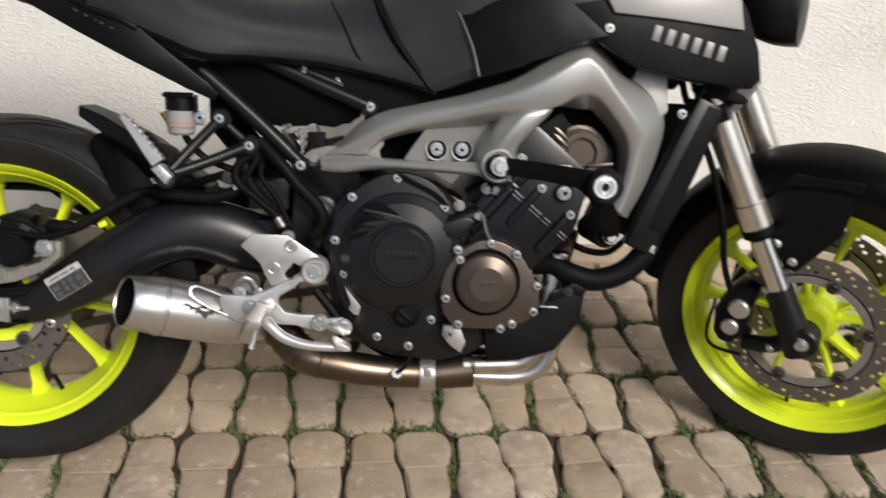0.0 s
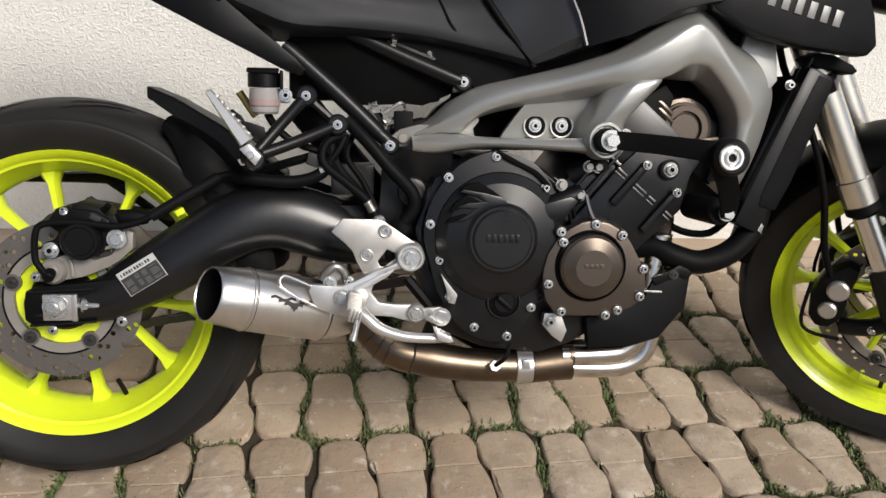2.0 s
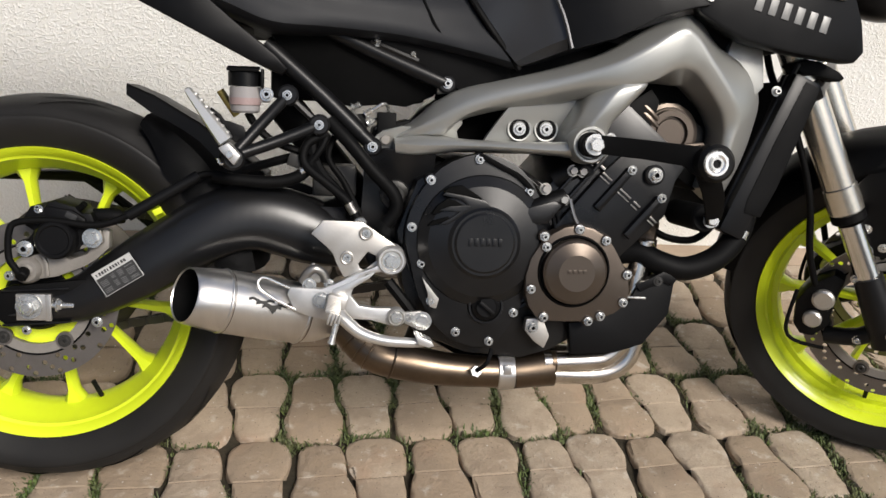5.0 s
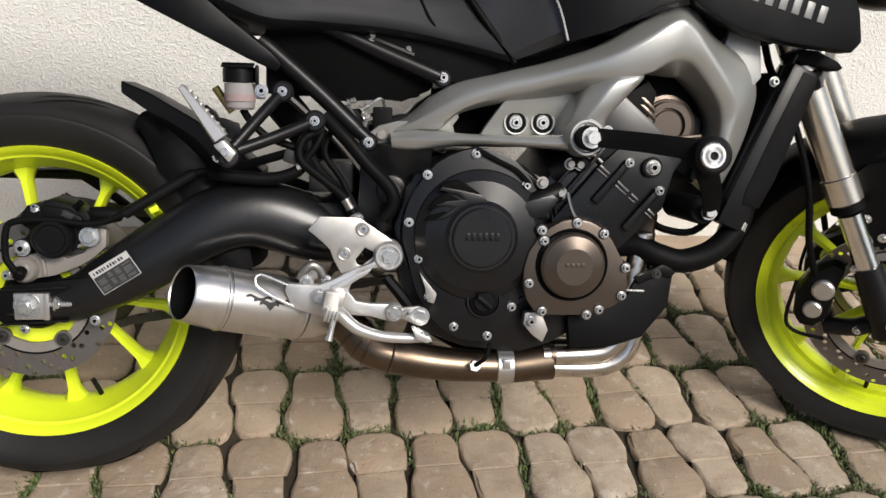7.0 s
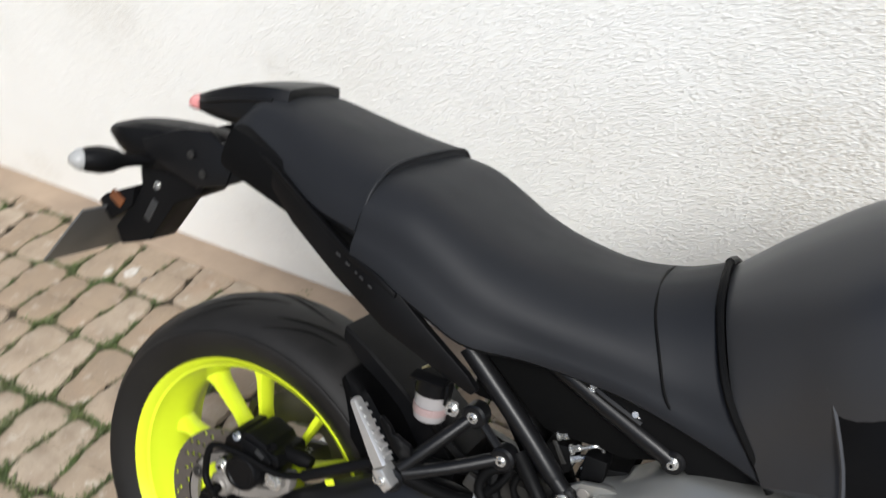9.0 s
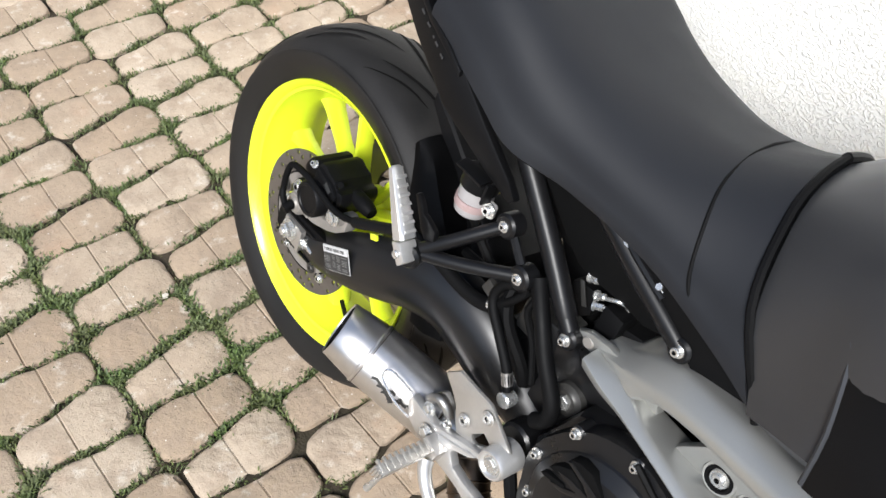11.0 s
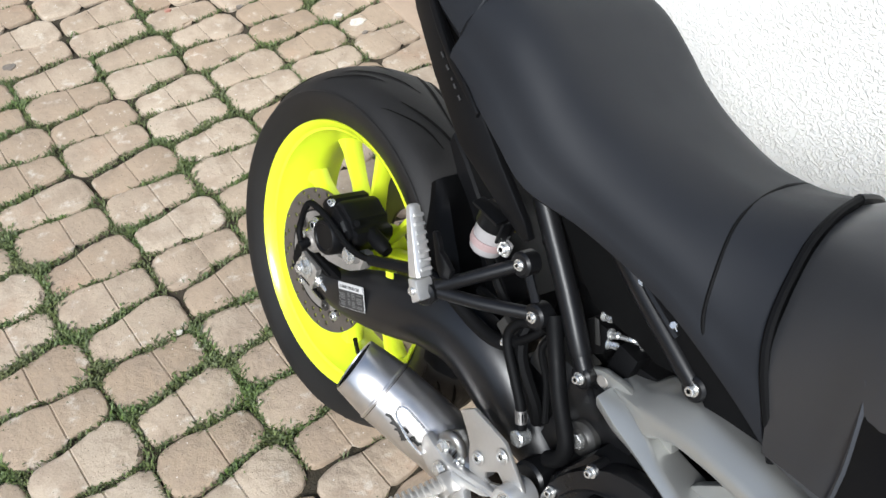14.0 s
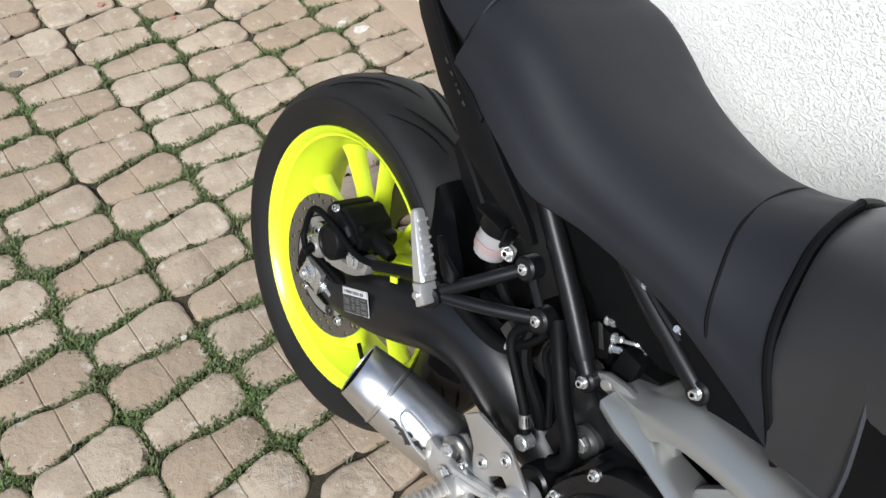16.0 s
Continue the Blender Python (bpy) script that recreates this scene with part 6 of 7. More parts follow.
part("rear_reflector", box((-0.34, -0.038, 0.712), (0.03, 0.006, 0.018), 0.003, Matrix.Rotation(0.5, 4, "Y")), "orange", hold)

# ---- tank ----
tank = part("fuel_tank", lofted([
    [(0.618, 0, 0.872), (0.622, 0.055, 0.862), (0.634, 0.095, 0.828), (0.664, 0.138, 0.765), (0.697, 0.144, 0.715), (0.724, 0.145, 0.684), (0.75, 0, 0.7)],
    [(0.68, 0, 0.932), (0.682, 0.07, 0.917), (0.69, 0.122, 0.872), (0.707, 0.153, 0.815), (0.735, 0.162, 0.748), (0.757, 0.163, 0.697), (0.78, 0, 0.7)],
    [(0.76, 0, 0.993), (0.76, 0.085, 0.976), (0.762, 0.16, 0.915), (0.768, 0.185, 0.845), (0.783, 0.184, 0.772), (0.795, 0.177, 0.712), (0.81, 0, 0.71)],
    [(0.86, 0, 1.032), (0.86, 0.1, 1.012), (0.86, 0.188, 0.95), (0.862, 0.212, 0.875), (0.865, 0.198, 0.8), (0.868, 0.18, 0.735), (0.87, 0, 0.73)],
    [(0.96, 0, 1.042), (0.96, 0.1, 1.025), (0.96, 0.195, 0.965), (0.96, 0.222, 0.9), (0.96, 0.21, 0.83), (0.96, 0.19, 0.765), (0.96, 0, 0.76)],
    [(1.06, 0, 1.03), (1.06, 0.09, 1.012), (1.06, 0.168, 0.96), (1.06, 0.198, 0.9), (1.06, 0.19, 0.84), (1.06, 0.17, 0.785), (1.06, 0, 0.78)],
    [(1.13, 0, 1.0), (1.13, 0.05, 0.985), (1.13, 0.1, 0.95), (1.13, 0.13, 0.9), (1.13, 0.13, 0.85), (1.13, 0.12, 0.8), (1.13, 0, 0.8)],
], 3, 6, mirror=True), "tank", bike, "matt grey painted fuel tank", angle=30)
part("filler_cap", lathe([(0.0, 0.008), (0.04, 0.008), (0.046, 0.004), (0.048, 0.0)], (1.0, 0, 1.038), (0.05, 0, 1), 30), "plastic", tank, "black fuel filler cap")
for s in (-1, 1):
    emb = part("tank_badge", lathe([(0.0, 0.006), (0.022, 0.006), (0.0225, 0.003), (0.026, 0.004), (0.03, 0.003), (0.031, 0.0)], (1.005, s * 0.213, 0.885), (0, s, 0.15), 32), "steel", tank, "round chrome badge")
    part("badge_field", lathe([(0.0, 0.0075), (0.0215, 0.0075), (0.022, 0.004)], (1.005, s * 0.213, 0.885), (0, s, 0.15), 28), "dark", emb)
    for a in (90, 210, 330):
        d = Vector((math.cos(radians(a)), 0, math.sin(radians(a))))
        part("badge_bar", rod(Vector((1.005, s * 0.2205, 0.886)), Vector((1.005, s * 0.2205, 0.886)) + d * 0.019, 0.002, n=6), "chrome", emb)


def cover_y(x, z):
    return -float(np.interp(x, [0.7, 0.76, 0.86, 0.96, 1.0], [0.146, 0.174, 0.206, 0.216, 0.214])) - 0.25 * min(0, z - 0.8) * -1 * 0.5


cov = [(0.79, 0.708), (0.777, 0.757), (0.754, 0.811), (0.768, 0.832), (0.803, 0.84), (0.863, 0.839), (0.924, 0.826), (0.985, 0.777), (0.96, 0.772), (0.915, 0.76), (0.85, 0.726)]
for s in (-1, 1):
    bm = plate(cov, -0.006, 0.03, (), 0.003, 0, cover_y, 2)
    if s > 0:
        bmesh.ops.scale(bm, vec=(1, -1, 1), verts=bm.verts)
    part("side_duct", bm, "plastic", bike, "black plastic side duct under the tank")
    part("panel_ridge", tube([(x, s * (-cover_y(x, z) + 0.0035), z) for x, z in ((0.744, 0.824), (0.7535, 0.811), (0.7775, 0.757), (0.7895, 0.71))], 0.0036, 8, 3), "tank", bike)

# radiator shrouds with a silver wing
shr = [(0.925, 0.825), (0.95, 0.795), (0.975, 0.765), (1.005, 0.748), (1.045, 0.73), (1.12, 0.716), (1.225, 0.706), (1.24, 0.722), (1.232, 0.765), (1.205, 0.83), (1.19, 0.85), (1.1, 0.84), (0.99, 0.835)]
wing = [(0.975, 0.838), (0.99, 0.812), (1.08, 0.806), (1.2, 0.795), (1.19, 0.845), (1.17, 0.875), (1.05, 0.87)]


def shroud_y(x, z):
    return -float(np.interp(x, [0.9, 1.0, 1.1, 1.25], [0.2, 0.208, 0.205, 0.19]))


for s in (-1, 1):
    bm = plate(shr, -0.008, 0.03, (), 0.005, 0, shroud_y, 2)
    bw = plate(wing, -0.016, 0.0, (), 0.004, 0, shroud_y, 2)
    if s > 0:
        for b in (bm, bw):
            bmesh.ops.scale(b, vec=(1, -1, 1), verts=b.verts)
    sh = part("radiator_shroud", bm, "plastic", bike, "black plastic radiator shroud with silver lettering bars")
    part("shroud_wing", bw, "silverpaint", sh, "silver painted shroud wing")
    if s < 0:
        for k in range(6):
            x = 1.06 + 0.0215 * k
            z = 0.785 - 0.0052 * k
            part("letter_bar", box((x, shroud_y(x, z) - 0.0088, z), (0.012, 0.002, 0.024), 0.0005, Matrix.Rotation(0.25, 4, "Y")), "lettering", sh)
        bolt((0.985, -0.216, 0.79), RIGHT, sh, 0.006, 0.005)
# added sheet: the shadow between tank and frame as a dark plate
part("under_tank_shade", plate([(0.63, 0.64), (0.7, 0.69), (0.78, 0.74), (0.9, 0.79), (0.96, 0.79), (0.93, 0.745), (0.85, 0.7), (0.78, 0.668), (0.7, 0.642), (0.64, 0.628)], -0.098, -0.09, bev=0.002), "dark", bike, "dark sheet standing for the shadowed gap under the tank")
part("tank_under", box((1.0, 0, 0.76), (0.3, 0.3, 0.08), 0.02), "dark", bike)

# ---- radiator ----
rad_d = Vector((0.39, 0, 0.92)).normalized()
rd = Matrix.Translation((1.125, 0, 0.56)) @ Matrix.Rotation(math.atan2(rad_d.x, rad_d.z), 4, "Y")
radi = part("radiator", moved(box((0, 0, 0), (0.032, 0.3, 0.25), 0.006), rd), "dark", bike, "black radiator with side tanks")
for s in (-1, 1):
    part("radiator_tank", moved(box((0, s * 0.145, 0), (0.045, 0.035, 0.27), 0.008), rd), "satin", radi)
for k in range(24):
    part("radiator_fin", moved(box((0.017, 0, -0.11 + 0.0096 * k), (0.003, 0.26, 0.002), 0), rd), "dark", radi)
part("radiator_guard", plate([(1.172, 0.679), (1.196, 0.67), (1.192, 0.651), (1.14, 0.509), (1.118, 0.465), (1.09, 0.472), (1.093, 0.491), (1.131, 0.586)], -0.164, -0.15, bev=0.0025), "dark", radi, "black radiator side cover")
part("radiator_bracket", tube([(1.168, -0.14, 0.706), (1.135, -0.142, 0.635), (1.105, -0.142, 0.57), (1.069, -0.14, 0.478), (1.06, -0.138, 0.45)], 0.0055, 8, 3), "satin", radi)
part("radiator_side", plate([(1.15, 0.69), (1.178, 0.675), (1.1, 0.475), (1.08, 0.48), (1.12, 0.6)], -0.14, -0.128, bev=0.002), "dark", radi)
part("filler_bracket", plate([(1.16, 0.705), (1.18, 0.714), (1.205, 0.712), (1.24, 0.697), (1.25, 0.687), (1.243, 0.682), (1.2, 0.69), (1.18, 0.69)], -0.14, -0.1, bev=0.003), "dark", radi)
for x, z in ((1.136, 0.663), (1.135, 0.605), (1.125, 0.58)):
    bolt((x, -0.142, z), RIGHT, radi, 0.007, 0.008)
part("radiator_neck", tube([(1.105, -0.13, 0.455), (1.112, -0.13, 0.478), (1.118, -0.13, 0.495)], 0.018, 14, 2), "satin", radi)

# ---- front end, steered ----
fk0 = Vector((FRONT_X - 0.012, 0, FRONT_Z))


def front(name, bm, material, parent=None, lb="", angle=38):
    return part(name, moved(bm, TURN), material, parent or bike, lb, angle)


def fbolt(p, parent, r=0.007, h=0.007, socket=True):
    return front("bolt", hex_bolt(p, RIGHT, r, h, socket), "zinc", parent)


for s in (-1, 1):
    o = fk0 + Vector((0, s * 0.103, 0))
    fk = front("fork_tube", rod(o + S_AXIS * 0.215, o + S_AXIS * 0.62, 0.0268, n=28, bev=0.002), "fork", None, "champagne silver upside-down fork tube")
    front("dust_seal", rod(o + S_AXIS * 0.206, o + S_AXIS * 0.222, 0.0285, n=28, bev=0.002), "dark", fk)
    front("seal_collar", rod(o + S_AXIS * 0.222, o + S_AXIS * 0.27, 0.0292, n=28, bev=0.002), "fork", fk)
    front("stanchion", rod(o + S_AXIS * 0.02, o + S_AXIS * 0.2, 0.0205, n=24), "stanchion", fk, "polished fork stanchion")
    front("fork_foot", tube([o - S_AXIS * 0.03, o + S_AXIS * 0.03, o + S_AXIS * 0.1], [0.03, 0.028, 0.024], 20, 2), "satin", fk, "black cast fork foot")
    front("axle_clamp", rod((FRONT_X, s * 0.08, FRONT_Z), (FRONT_X, s * 0.128, FRONT_Z), 0.03, bev=0.004, n=24), "satin", fk)
    fbolt((FRONT_X, s * 0.128 if s < 0 else 0.12, FRONT_Z), fk, 0.012, 0.008)
    # caliper behind the leg
    cb = plate([(FRONT_X - 0.158, FRONT_Z - 0.025), (FRONT_X - 0.16, FRONT_Z + 0.02), (FRONT_X - 0.14, FRONT_Z + 0.06), (FRONT_X - 0.105, FRONT_Z + 0.085), (FRONT_X - 0.085, FRONT_Z + 0.075), (FRONT_X - 0.095, FRONT_Z + 0.03), (FRONT_X - 0.1, FRONT_Z - 0.02), (FRONT_X - 0.12, FRONT_Z - 0.045), (FRONT_X - 0.145, FRONT_Z - 0.045)], s * 0.075 - 0.032, s * 0.075 + 0.03, bev=0.009)
    cp = front("front_caliper", cb, "plastic", None, "black four-piston front brake caliper")
    for dx, dz, r in ((-0.115, 0.035, 0.019), (-0.127, -0.006, 0.016)):
        front("piston_cap", lathe([(0.0, 0.006), (r * 0.8, 0.006), (r, 0.003), (r, -0.004)], (FRONT_X + dx, s * 0.075 - 0.036, FRONT_Z + dz), RIGHT, 26), "alu", cp, "round aluminium piston cap")
    front("caliper_arm", tube([(FRONT_X - 0.1, s * 0.085, FRONT_Z - 0.045), (FRONT_X - 0.05, s * 0.098, FRONT_Z - 0.03), (FRONT_X - 0.01, s * 0.1, FRONT_Z)], 0.016, 12, 3), "satin", cp)
    fbolt((FRONT_X - 0.072, s * 0.075 - 0.036, FRONT_Z + 0.085), cp)
    fbolt((FRONT_X - 0.05, s * 0.075 - 0.036, FRONT_Z - 0.03), cp)
    front("front_hose", tube([(FRONT_X - 0.13, s * 0.1, FRONT_Z + 0.05), (FRONT_X - 0.15, s * 0.115, FRONT_Z + 0.12), (FRONT_X - 0.165, s * 0.12, FRONT_Z + 0.22), (FRONT_X - 0.2, s * 0.115, FRONT_Z + 0.32), (FRONT_X - 0.26, s * 0.09, FRONT_Z + 0.42), (FRONT_X - 0.29, s * 0.05, FRONT_Z + 0.52)], 0.006, 10, 5), "dark", cp, "black brake hose")
    front("sensor_lead", tube([(FRONT_X - 0.16, s * 0.1, FRONT_Z + 0.04), (FRONT_X - 0.168, s * 0.11, FRONT_Z - 0.03), (FRONT_X - 0.15, s * 0.112, FRONT_Z - 0.055), (FRONT_X - 0.1, s * 0.11, FRONT_Z - 0.06)], 0.0035, 8, 4), "dark", cp)
    # fender stays
    front("fender_stay", plate([(FRONT_X - 0.13, FRONT_Z + 0.2), (FRONT_X - 0.06, FRONT_Z + 0.3), (FRONT_X + 0.05, FRONT_Z + 0.3), (FRONT_X + 0.03, FRONT_Z + 0.2), (FRONT_X - 0.03, FRONT_Z + 0.12), (FRONT_X - 0.07, FRONT_Z + 0.12)], s * 0.078 - 0.006, s * 0.078 + 0.006, bev=0.003), "plastic", fk, "black plastic fender bracket")
    for dx, dz in ((-0.07, 0.17), (-0.04, 0.14)):
        fbolt((FRONT_X + dx, s * 0.08 - 0.008, FRONT_Z + dz), fk, 0.007, 0.006)
# fender: arc shell round the tyre
st = []
for a in np.linspace(radians(25), radians(172), 22):
    row = []
    for y, dr in ((-0.085, -0.035), (-0.082, -0.012), (-0.065, 0.006), (-0.035, 0.014), (0, 0.017), (0.035, 0.014), (0.065, 0.006), (0.082, -0.012), (0.085, -0.035)):
        taper = 1.0 - 0.25 * max(0, abs(a - radians(95)) - 0.7)
        r = 0.313 + dr
        row.append((FRONT_X + r * math.cos(a), y * taper, FRONT_Z + r * math.sin(a)))
    st.append(row)
bm = rings(bmesh.new(), st, closed=False, cap=False)
bmesh.ops.solidify(bm, geom=bm.faces[:], thickness=-0.004)
front("front_fender", bm, "plastic", None, "black plastic front fender")
# triple clamps, bars, controls
for k in (0.43, 0.6):
    o = fk0 + S_AXIS * k
    tc = front("triple_clamp", box(o - Vector((0.02, 0, 0)), (0.09, 0.27, 0.034), 0.012, Matrix.Rotation(-RAKE, 4, "Y")), "satin", None, "black fork clamp")
Vector((1.07, 0, 1.05))
bar = front("handlebar", tube([(1.03, -0.44, 1.115), (1.065, -0.3, 1.122), (1.1, -0.15, 1.12), (1.11, 0, 1.11), (1.1, 0.15, 1.12), (1.065, 0.3, 1.122), (1.03, 0.44, 1.115)], 0.011, 14, 6), "satin", None, "black tapered handlebar")
for s in (-1, 1):
    a, b = Vector((1.032, s * 0.445, 1.115)), Vector((1.062, s * 0.325, 1.121))
    front("grip", rod(a, b, 0.0165, bev=0.002, n=20), "plastic", bar, "black rubber grip")
    front("bar_end", rod(a + (a - b).normalized() * 0.026, a, 0.0155, bev=0.003, n=20), "satin", bar)
    front("switch_box", box(b + Vector((0.018, -s * 0.035, 0.004)), (0.045, 0.05, 0.04), 0.008), "plastic", bar)
    front("lever", tube([(1.105, s * 0.37, 1.055), (1.125, s * 0.33, 1.07), (1.14, s * 0.28, 1.09), (1.13, s * 0.24, 1.105)], [0.0055, 0.006, 0.008], 10, 4), "polished", bar, "silver brake lever with ball end")
    ball = bmesh.new()
    bmesh.ops.create_uvsphere(ball, u_segments=14, v_segments=10, radius=0.009, matrix=Matrix.Translation((1.103, s * 0.375, 1.053)))
    front("lever_ball", ball, "polished", bar)
    front("master_cylinder", box((1.12, s * 0.22, 1.13), (0.04, 0.07, 0.04), 0.01), "plastic", bar)
front("kill_switch", box((1.07, -0.288, 1.148), (0.02, 0.018, 0.012), 0.003), "redswitch", bar, "red engine stop switch")
front("headlight", lofted([
    half(1.22, [(0, 0, 0.97), (0, 0.05, 0.96), (0, 0.075, 0.9), (0, 0.06, 0.85), (0, 0, 0.835)]),
    half(1.28, [(0, 0, 0.98), (0, 0.07, 0.965), (0, 0.095, 0.9), (0, 0.07, 0.835), (0, 0, 0.815)]),
    half(1.34, [(0, 0, 0.95), (0, 0.065, 0.94), (0, 0.09, 0.88), (0, 0.065, 0.815), (0, 0, 0.795)]),
    half(1.375, [(0, 0, 0.88), (0, 0.035, 0.875), (0, 0.05, 0.85), (0, 0.035, 0.81), (0, 0, 0.795)]),
], 3, 3, mirror=True), "plastic", None, "black headlight shell")
# side stand on the far side
part("side_stand", tube([(0.62, 0.14, 0.26), (0.6, 0.2, 0.17), (0.57, 0.265, 0.095)], [0.013, 0.012, 0.011], 12, 3), "satin", bike, "black steel side stand")
part("stand_foot", box((0.57, 0.268, 0.09), (0.06, 0.03, 0.008), 0.002, Matrix.Rotation(radians(LEAN), 4, "X")), "satin", bike)


# ---- paving ----
def paver_stone(name, island):
    """Weathered tan concrete: blotches, pale scuffs, dark pits and fine grain."""
    m = bpy.data.materials.new(name)
    m.use_nodes = True
    nt = m.node_tree
    b = nt.nodes["Principled BSDF"]
    b.inputs["Specular IOR Level"].default_value = 0.25
    b.inputs["Roughness"].default_value = 0.88
    geo = nt.nodes.new("ShaderNodeNewGeometry")
    pos = geo.outputs["Position"]
    rnd_out = geo.outputs["Random Per Island"] if island else nt.nodes.new("ShaderNodeObjectInfo").outputs["Random"]

    def noise_at(scale, lo, hi, detail=5, rough=0.6):
        n = nt.nodes.new("ShaderNodeTexNoise")
        n.inputs["Scale"].default_value, n.inputs["Detail"].default_value, n.inputs["Roughness"].default_value = scale, detail, rough
        nt.links.new(pos, n.inputs["Vector"])
        r = nt.nodes.new("ShaderNodeMapRange")
        r.interpolation_type = "SMOOTHSTEP"
        r.inputs["From Min"].default_value, r.inputs["From Max"].default_value = lo, hi
        nt.links.new(n.outputs["Fac"], r.inputs["Value"])
        return n.outputs["Fac"], r.outputs["Result"]

    def blend(fac, a, col):
        x = nt.nodes.new("ShaderNodeMix")
        x.data_type = "RGBA"
        nt.links.new(fac, x.inputs["Factor"])
        if isinstance(a, tuple):
            x.inputs["A"].default_value = (*a, 1)
        else:
            nt.links.new(a, x.inputs["A"])
        if isinstance(col, tuple):
            x.inputs["B"].default_value = (*col, 1)
        else:
            nt.links.new(col, x.inputs["B"])
        return x.outputs["Result"]

    def times(fac, k):
        x = nt.nodes.new("ShaderNodeMath")
        x.operation = "MULTIPLY"
        x.inputs[1].default_value = k
        nt.links.new(fac, x.inputs[0])
        return x.outputs["Value"]

    base = blend(rnd_out, (0.325, 0.245, 0.17), (0.46, 0.38, 0.29))
    _, stain = noise_at(14, 0.42, 0.66, 6)
    col = blend(times(stain, 0.7), base, (0.29, 0.225, 0.165))
    _, rust = noise_at(5.5, 0.56, 0.72, 4)
    col = blend(times(rust, 0.45), col, (0.36, 0.23, 0.15))
    _, pale = noise_at(23, 0.56, 0.7, 6)
    col = blend(times(pale, 0.6), col, (0.6, 0.54, 0.46))
    grain, fine = noise_at(330, 0.3, 0.7, 3)
    col = blend(times(fine, 0.3), col, (0.24, 0.19, 0.14))
    for scale, size, shade, share in ((150, 0.2, (0.09, 0.07, 0.05), 0.78), (95, 0.16, (0.78, 0.74, 0.68), 0.9)):
        v = nt.nodes.new("ShaderNodeTexVoronoi")
        v.inputs["Scale"].default_value = scale
        nt.links.new(pos, v.inputs["Vector"])
        near = nt.nodes.new("ShaderNodeMapRange")
        near.inputs["From Min"].default_value, near.inputs["From Max"].default_value = size, size * 0.6
        nt.links.new(v.outputs["Distance"], near.inputs["Value"])
        few = nt.nodes.new("ShaderNodeMath")
        few.operation = "GREATER_THAN"
        few.inputs[1].default_value = share
        sep = nt.nodes.new("ShaderNodeSeparateColor")
        nt.links.new(v.outputs["Color"], sep.inputs["Color"])
        nt.links.new(sep.outputs["Red"], few.inputs[0])
        both = nt.nodes.new("ShaderNodeMath")
        both.operation = "MULTIPLY"
        nt.links.new(near.outputs["Result"], both.inputs[0])
        nt.links.new(few.outputs["Value"], both.inputs[1])
        col = blend(times(both.outputs["Value"], 0.75), col, shade)
    nt.links.new(col, b.inputs["Base Color"])
    lump, _ = noise_at(55, 0, 1, 6, 0.65)
    h = nt.nodes.new("ShaderNodeMath")
    h.operation = "MULTIPLY_ADD"
    h.inputs[1].default_value = 0.25
    nt.links.new(grain, h.inputs[0])
    nt.links.new(lump, h.inputs[2])
    bp = nt.nodes.new("ShaderNodeBump")
    bp.inputs["Strength"].default_value, bp.inputs["Distance"].default_value = 0.7, 0.006
    nt.links.new(h.outputs["Value"], bp.inputs["Height"])
    nt.links.new(bp.outputs["Normal"], b.inputs["Normal"])
    return m


M["paver"], M["paver_far"] = paver_stone("concrete_paver", False), paver_stone("concrete_paver_joined", True)
WIDE = ((-0.034, -0.0535), (0.034, -0.0535), (0.0495, -0.04), (0.055, -0.014), (0.0545, 0.014), (0.0495, 0.036), (0.042, 0.0525), (-0.042, 0.0525), (-0.0495, 0.036), (-0.0545, 0.014), (-0.055, -0.014), (-0.0495, -0.04))
SLIM = ((-0.0415, 0.053), (0.0415, 0.053), (0.0425, 0.085), (0.0405, 0.118), (0.03, 0.1375), (-0.03, 0.1375), (-0.0405, 0.118), (-0.0425, 0.085))


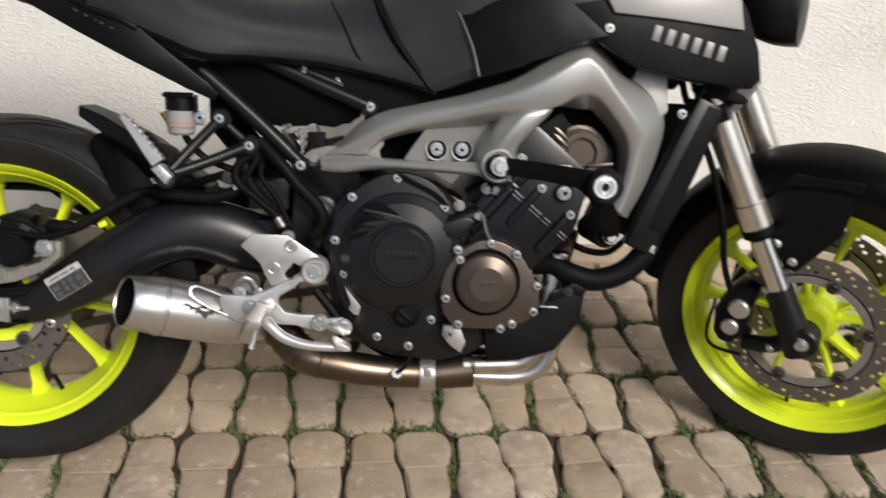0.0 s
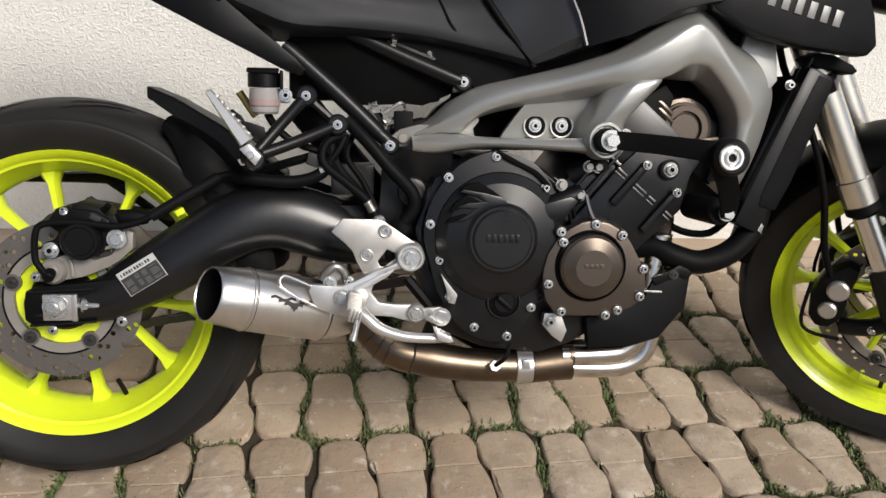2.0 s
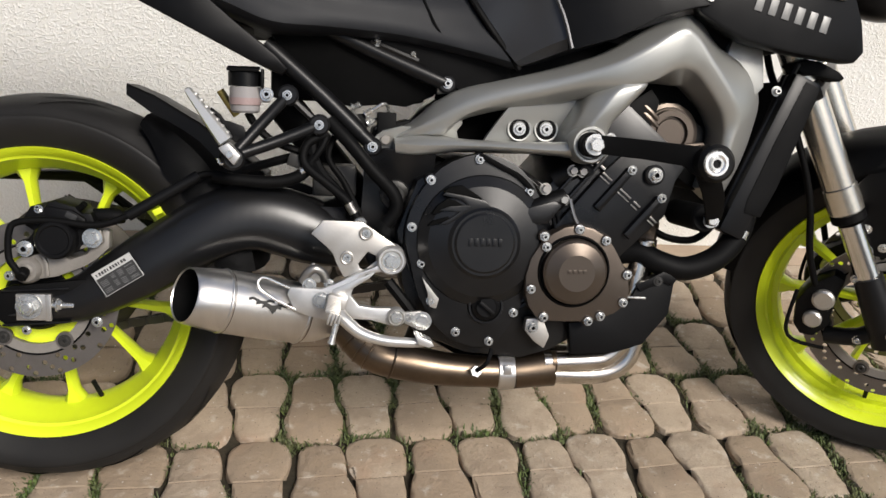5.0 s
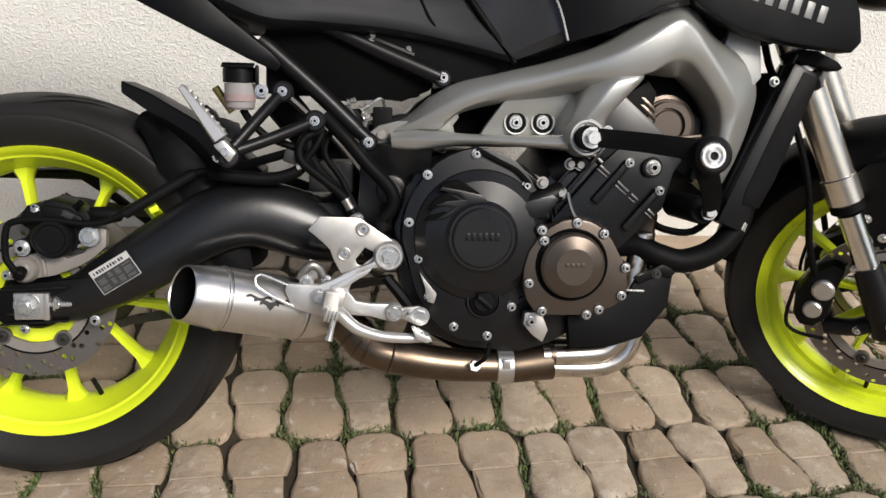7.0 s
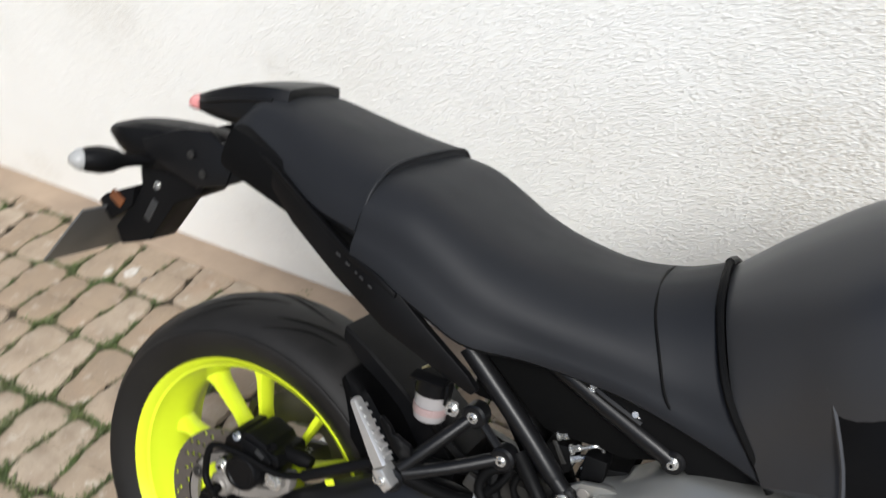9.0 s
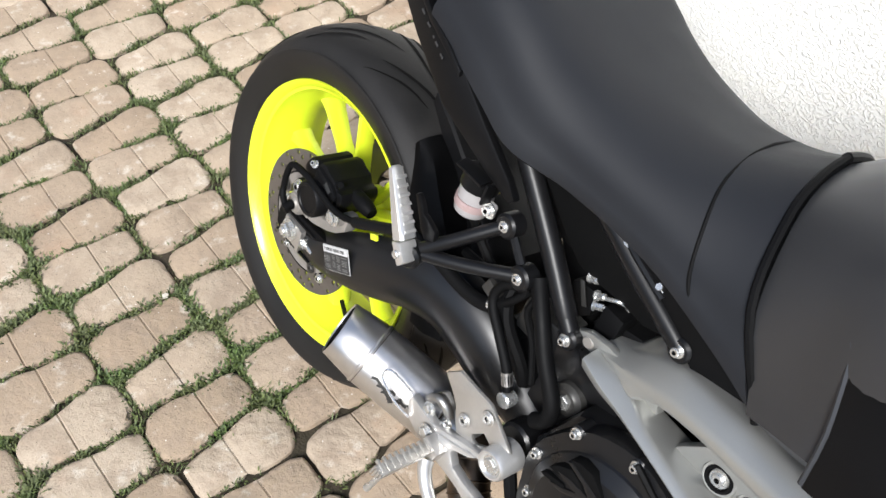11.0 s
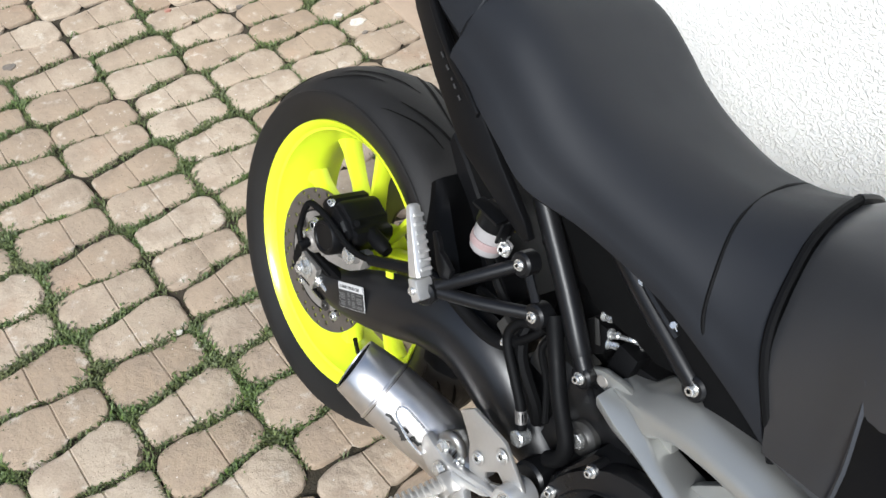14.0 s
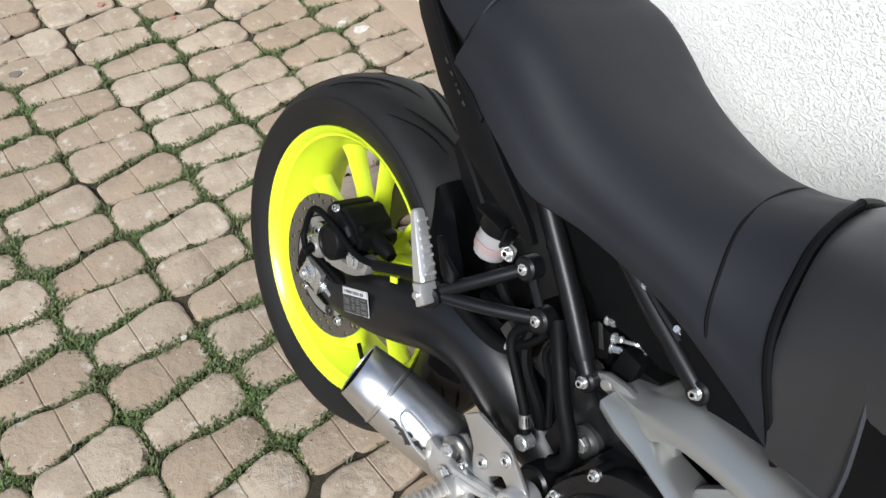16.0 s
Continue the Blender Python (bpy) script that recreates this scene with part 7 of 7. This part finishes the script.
def paver_mesh(seed):
    """Two lobes, one wide and one narrow, with worn, chipped edges and a shallow false joint between them."""
    rnd = random.Random(seed)
    bm = bmesh.new()
    for base in (WIDE, SLIM):
        fine = []
        for a, b in zip(base, base[1:] + base[:1]):
            n = max(1, round(math.hypot(a[0] - b[0], a[1] - b[1]) / 0.014))
            fine += [(a[0] + (b[0] - a[0]) * k / n, a[1] + (b[1] - a[1]) * k / n) for k in range(n)]
        cx, cy = sum(p[0] for p in fine) / len(fine), sum(p[1] for p in fine) / len(fine)
        ph = [rnd.uniform(0, 6.28) for _ in range(3)]
        loop = []
        for x, y in fine:
            joint = 0.051 < y < 0.0545
            an = math.atan2(y - cy, x - cx)
            k = 1 + (0 if joint else 0.014 * math.sin(2 * an + ph[0]) + 0.018 * math.sin(5 * an + ph[1]) + rnd.gauss(0, 0.02))
            loop.append((cx + (x - cx) * k, y if joint else cy + (y - cy) * k))
        loop = [(x, y) if 0.049 < y < 0.057 else (x * 0.6 + (loop[i - 1][0] + loop[(i + 1) % len(loop)][0]) * 0.2, y * 0.6 + (loop[i - 1][1] + loop[(i + 1) % len(loop)][1]) * 0.2) for i, (x, y) in enumerate(loop)]
        lift = rnd.uniform(-0.0012, 0.0008)
        chip = [max(0.0, rnd.gauss(0.1, 1.1)) for _ in loop]
        rows = []
        for q, (inset, z) in enumerate(((0.0, -0.017), (0.0006, -0.0055), (0.0024, -0.0016), (0.0075, 0.0))):
            row = []
            for (x, y), c in zip(loop, chip):
                k = 1 - inset * (1 + 0.8 * c * (q in (1, 2))) * (0.3 if 0.049 < y < 0.057 else 1) / 0.045
                zz = z + lift - 0.0011 * c * (q == 2)
                if 0.046 < y < 0.06 and q < 3:
                    zz = max(zz, -0.0022)
                row.append((cx + (x - cx) * k, cy + (y - cy) * k, zz))
            rows.append(row)
        vs = [[bm.verts.new(p) for p in r] for r in rows]
        for a, b in zip(vs, vs[1:]):
            for i in range(len(a)):
                j = (i + 1) % len(a)
                bm.faces.new((a[i], a[j], b[j], b[i]))
        bm.faces.new(vs[-1])
    finish(bm, 40)
    me = bpy.data.meshes.new("paver")
    bm.to_mesh(me)
    bm.free()
    return me


def laid(i, s):
    """Where the paver of column i lies, s runs along it: the courses fan out a little."""
    ic, sc = min(max(i, -10), 14), min(max(s, -2), 3)
    bow = (ic * ic + 2 * ic * (i - ic)) / 10
    return Vector((-0.1898 + 0.1101 * i - 0.0122 * s - 0.003 * bow - 0.00163 * ic * sc, -0.4248 + 0.01 * i + 0.2038 * s - 0.0023 * bow - 0.0012 * ic * sc, 0))


variants = [paver_mesh(i) for i in range(16)]
for v in variants:
    v.materials.append(M["paver"])
paving = tagged(new("paving"), "interlocking tan concrete pavers with grass growing in the joints", "paving", kind="structure")
far_v, far_f = [], []
shapes = {v.name: ([p.co.copy() for p in v.vertices], [list(f.vertices) for f in v.polygons]) for v in variants}
rnd = random.Random(4)
seams = []
for i in range(-44, 52):
    for j in range(-22, 14):
        s = j + (0.5 if i % 2 else 0.0)
        o = laid(i, s)
        if o.y > WALL_Y + 0.03 or o.y < -4.6:
            continue
        ex, ey = laid(i + 1, s) - laid(i - 1, s), laid(i, s + 0.5) - laid(i, s - 0.5)
        turn = (math.atan2(ex.y, ex.x) + math.atan2(-ey.x, ey.y)) / 2
        size = Matrix.Diagonal((ex.length / 2 / 0.1025, ey.length / 0.1965, 1, 1))
        m = Matrix.Translation((o.x + rnd.gauss(0, 0.0012), o.y + rnd.gauss(0, 0.0016), rnd.uniform(-0.003, 0.001)))
        m = m @ Euler((rnd.gauss(0, 0.01), rnd.gauss(0, 0.01), turn + rnd.gauss(0, 0.012) + (math.pi if i % 2 else 0))).to_matrix().to_4x4() @ size
        near = -1.3 < o.x < 1.55 and -0.75 < o.y < 0.62
        me = variants[rnd.randrange(16)]
        if near:
            ob = new("paver", me)
            ob.parent, ob.matrix_basis = paving, m
        else:
            vv, ff = shapes[me.name]
            k = len(far_v)
            far_v += [m @ p for p in vv]
            far_f += [[k + q for q in f] for f in ff]
        if -1.9 < o.x < 2.0 and -1.0 < o.y < 0.72:
            seams.append(m)
me = bpy.data.meshes.new("paver_field")
me.from_pydata(far_v, [], far_f)
me.materials.append(M["paver_far"])
field = tagged(new("paver_field", me), "further pavers of the same paving", kind="stuff")
field.parent = paving

# old paint spots and lime splashes on the stones
def blot(x, y, r, material, seed):
    rs = random.Random(seed)
    bm = bmesh.new()
    vs = [bm.verts.new((x + r * rs.uniform(0.65, 1.15) * math.cos(a), y + 1.3 * r * rs.uniform(0.65, 1.15) * math.sin(a), 0.0022)) for a in (2 * math.pi * k / 14 for k in range(14))]
    lo = [bm.verts.new((v.co.x, v.co.y, -0.004)) for v in vs]
    bm.faces.new(vs)
    for k in range(14):
        bm.faces.new((vs[k], lo[k], lo[(k + 1) % 14], vs[(k + 1) % 14]))
    return part("spot", bm, material, paving)


for k, (x, y, r, material) in enumerate(((-1.306, -0.344, 0.014, "spot_grey"), (-1.345, 0.113, 0.008, "spot_red"), (-1.522, -0.039, 0.01, "spot_red"), (-1.253, 0.298, 0.009, "spot_grey"), (-1.007, 0.554, 0.02, "spot_lime"), (-1.067, 0.523, 0.01, "spot_lime"), (-0.95, 0.545, 0.007, "spot_grey"), (-0.25, -0.31, 0.006, "spot_lime"))):
    blot(x, y, r, material, k)

# low grass and moss along the joints, thick at some crossings and thin elsewhere
EDGE = (((-0.03, -0.0565), (0.03, -0.0565), 0.6), ((0.03, -0.0565), (0.051, -0.043), 1.0), ((0.051, -0.042), (0.0585, -0.014), 0.8), ((0.0585, -0.014), (0.0585, 0.012), 0.4),
        ((0.0585, 0.012), (0.052, 0.038), 0.5), ((0.052, 0.038), (0.046, 0.06), 0.6), ((0.046, 0.06), (0.046, 0.118), 0.45), ((0.045, 0.12), (0.033, 0.141), 1.0))
blades, faces = [], []
for m in seams:
    for a, b, thick in EDGE:
        for mir in (-1, 1):
            mid = m @ Vector((mir * (a[0] + b[0]) / 2, (a[1] + b[1]) / 2, 0))
            wet = noise.noise(Vector((mid.x * 2.3, mid.y * 2.3, 2.0))) * 0.5 + 0.5 + 0.4 * noise.noise(Vector((mid.x * 13, mid.y * 13, 7.0)))
            wet += 0.08 if mid.x < 0.1 else -0.02
            wet -= 0.1 if mid.y > 0.1 else 0.0
            span = math.hypot(a[0] - b[0], a[1] - b[1])
            count = int(max(0.0, wet - 0.36) * 6200 * span * thick)
            lush = wet > 0.66
            for _ in range(count):
                f = rnd.random()
                p = m @ Vector((mir * (a[0] + (b[0] - a[0]) * f), a[1] + (b[1] - a[1]) * f, 0))
                wide = 0.003 + 0.0024 * thick + (0.0025 if lush else 0)
                px, py = p.x + rnd.gauss(0, wide), p.y + rnd.gauss(0, wide)
                h, ang, lean = rnd.uniform(0.004, 0.011) * (0.7 + 0.5 * thick) * (1.25 if lush else 1), rnd.uniform(0, 6.28), rnd.uniform(0.3, 1.4)
                wd = rnd.uniform(0.0006, 0.0014) * (1.7 if lush and rnd.random() < 0.4 else 1)
                tx, ty = math.cos(ang) * h * lean, math.sin(ang) * h * lean
                nx, ny = -math.sin(ang) * wd, math.cos(ang) * wd
                k = len(blades)
                z0 = -0.009
                blades += [(px + nx, py + ny, z0), (px - nx, py - ny, z0), (px + tx * 0.6 - nx * 1.3, py + ty * 0.6 - ny * 1.3, z0 + h * 0.8), (px + tx * 0.6 + nx * 1.3, py + ty * 0.6 + ny * 1.3, z0 + h * 0.8), (px + tx, py + ty, z0 + h * 1.0)]
                faces += [(k, k + 1, k + 2, k + 3), (k + 3, k + 2, k + 4)]
me = bpy.data.meshes.new("joint_grass")
me.from_pydata(blades, [], faces)
me.materials.append(M["grass"])
tagged(new("joint_grass", me), "short grass and weeds growing in the paving joints", "grass", kind="stuff")
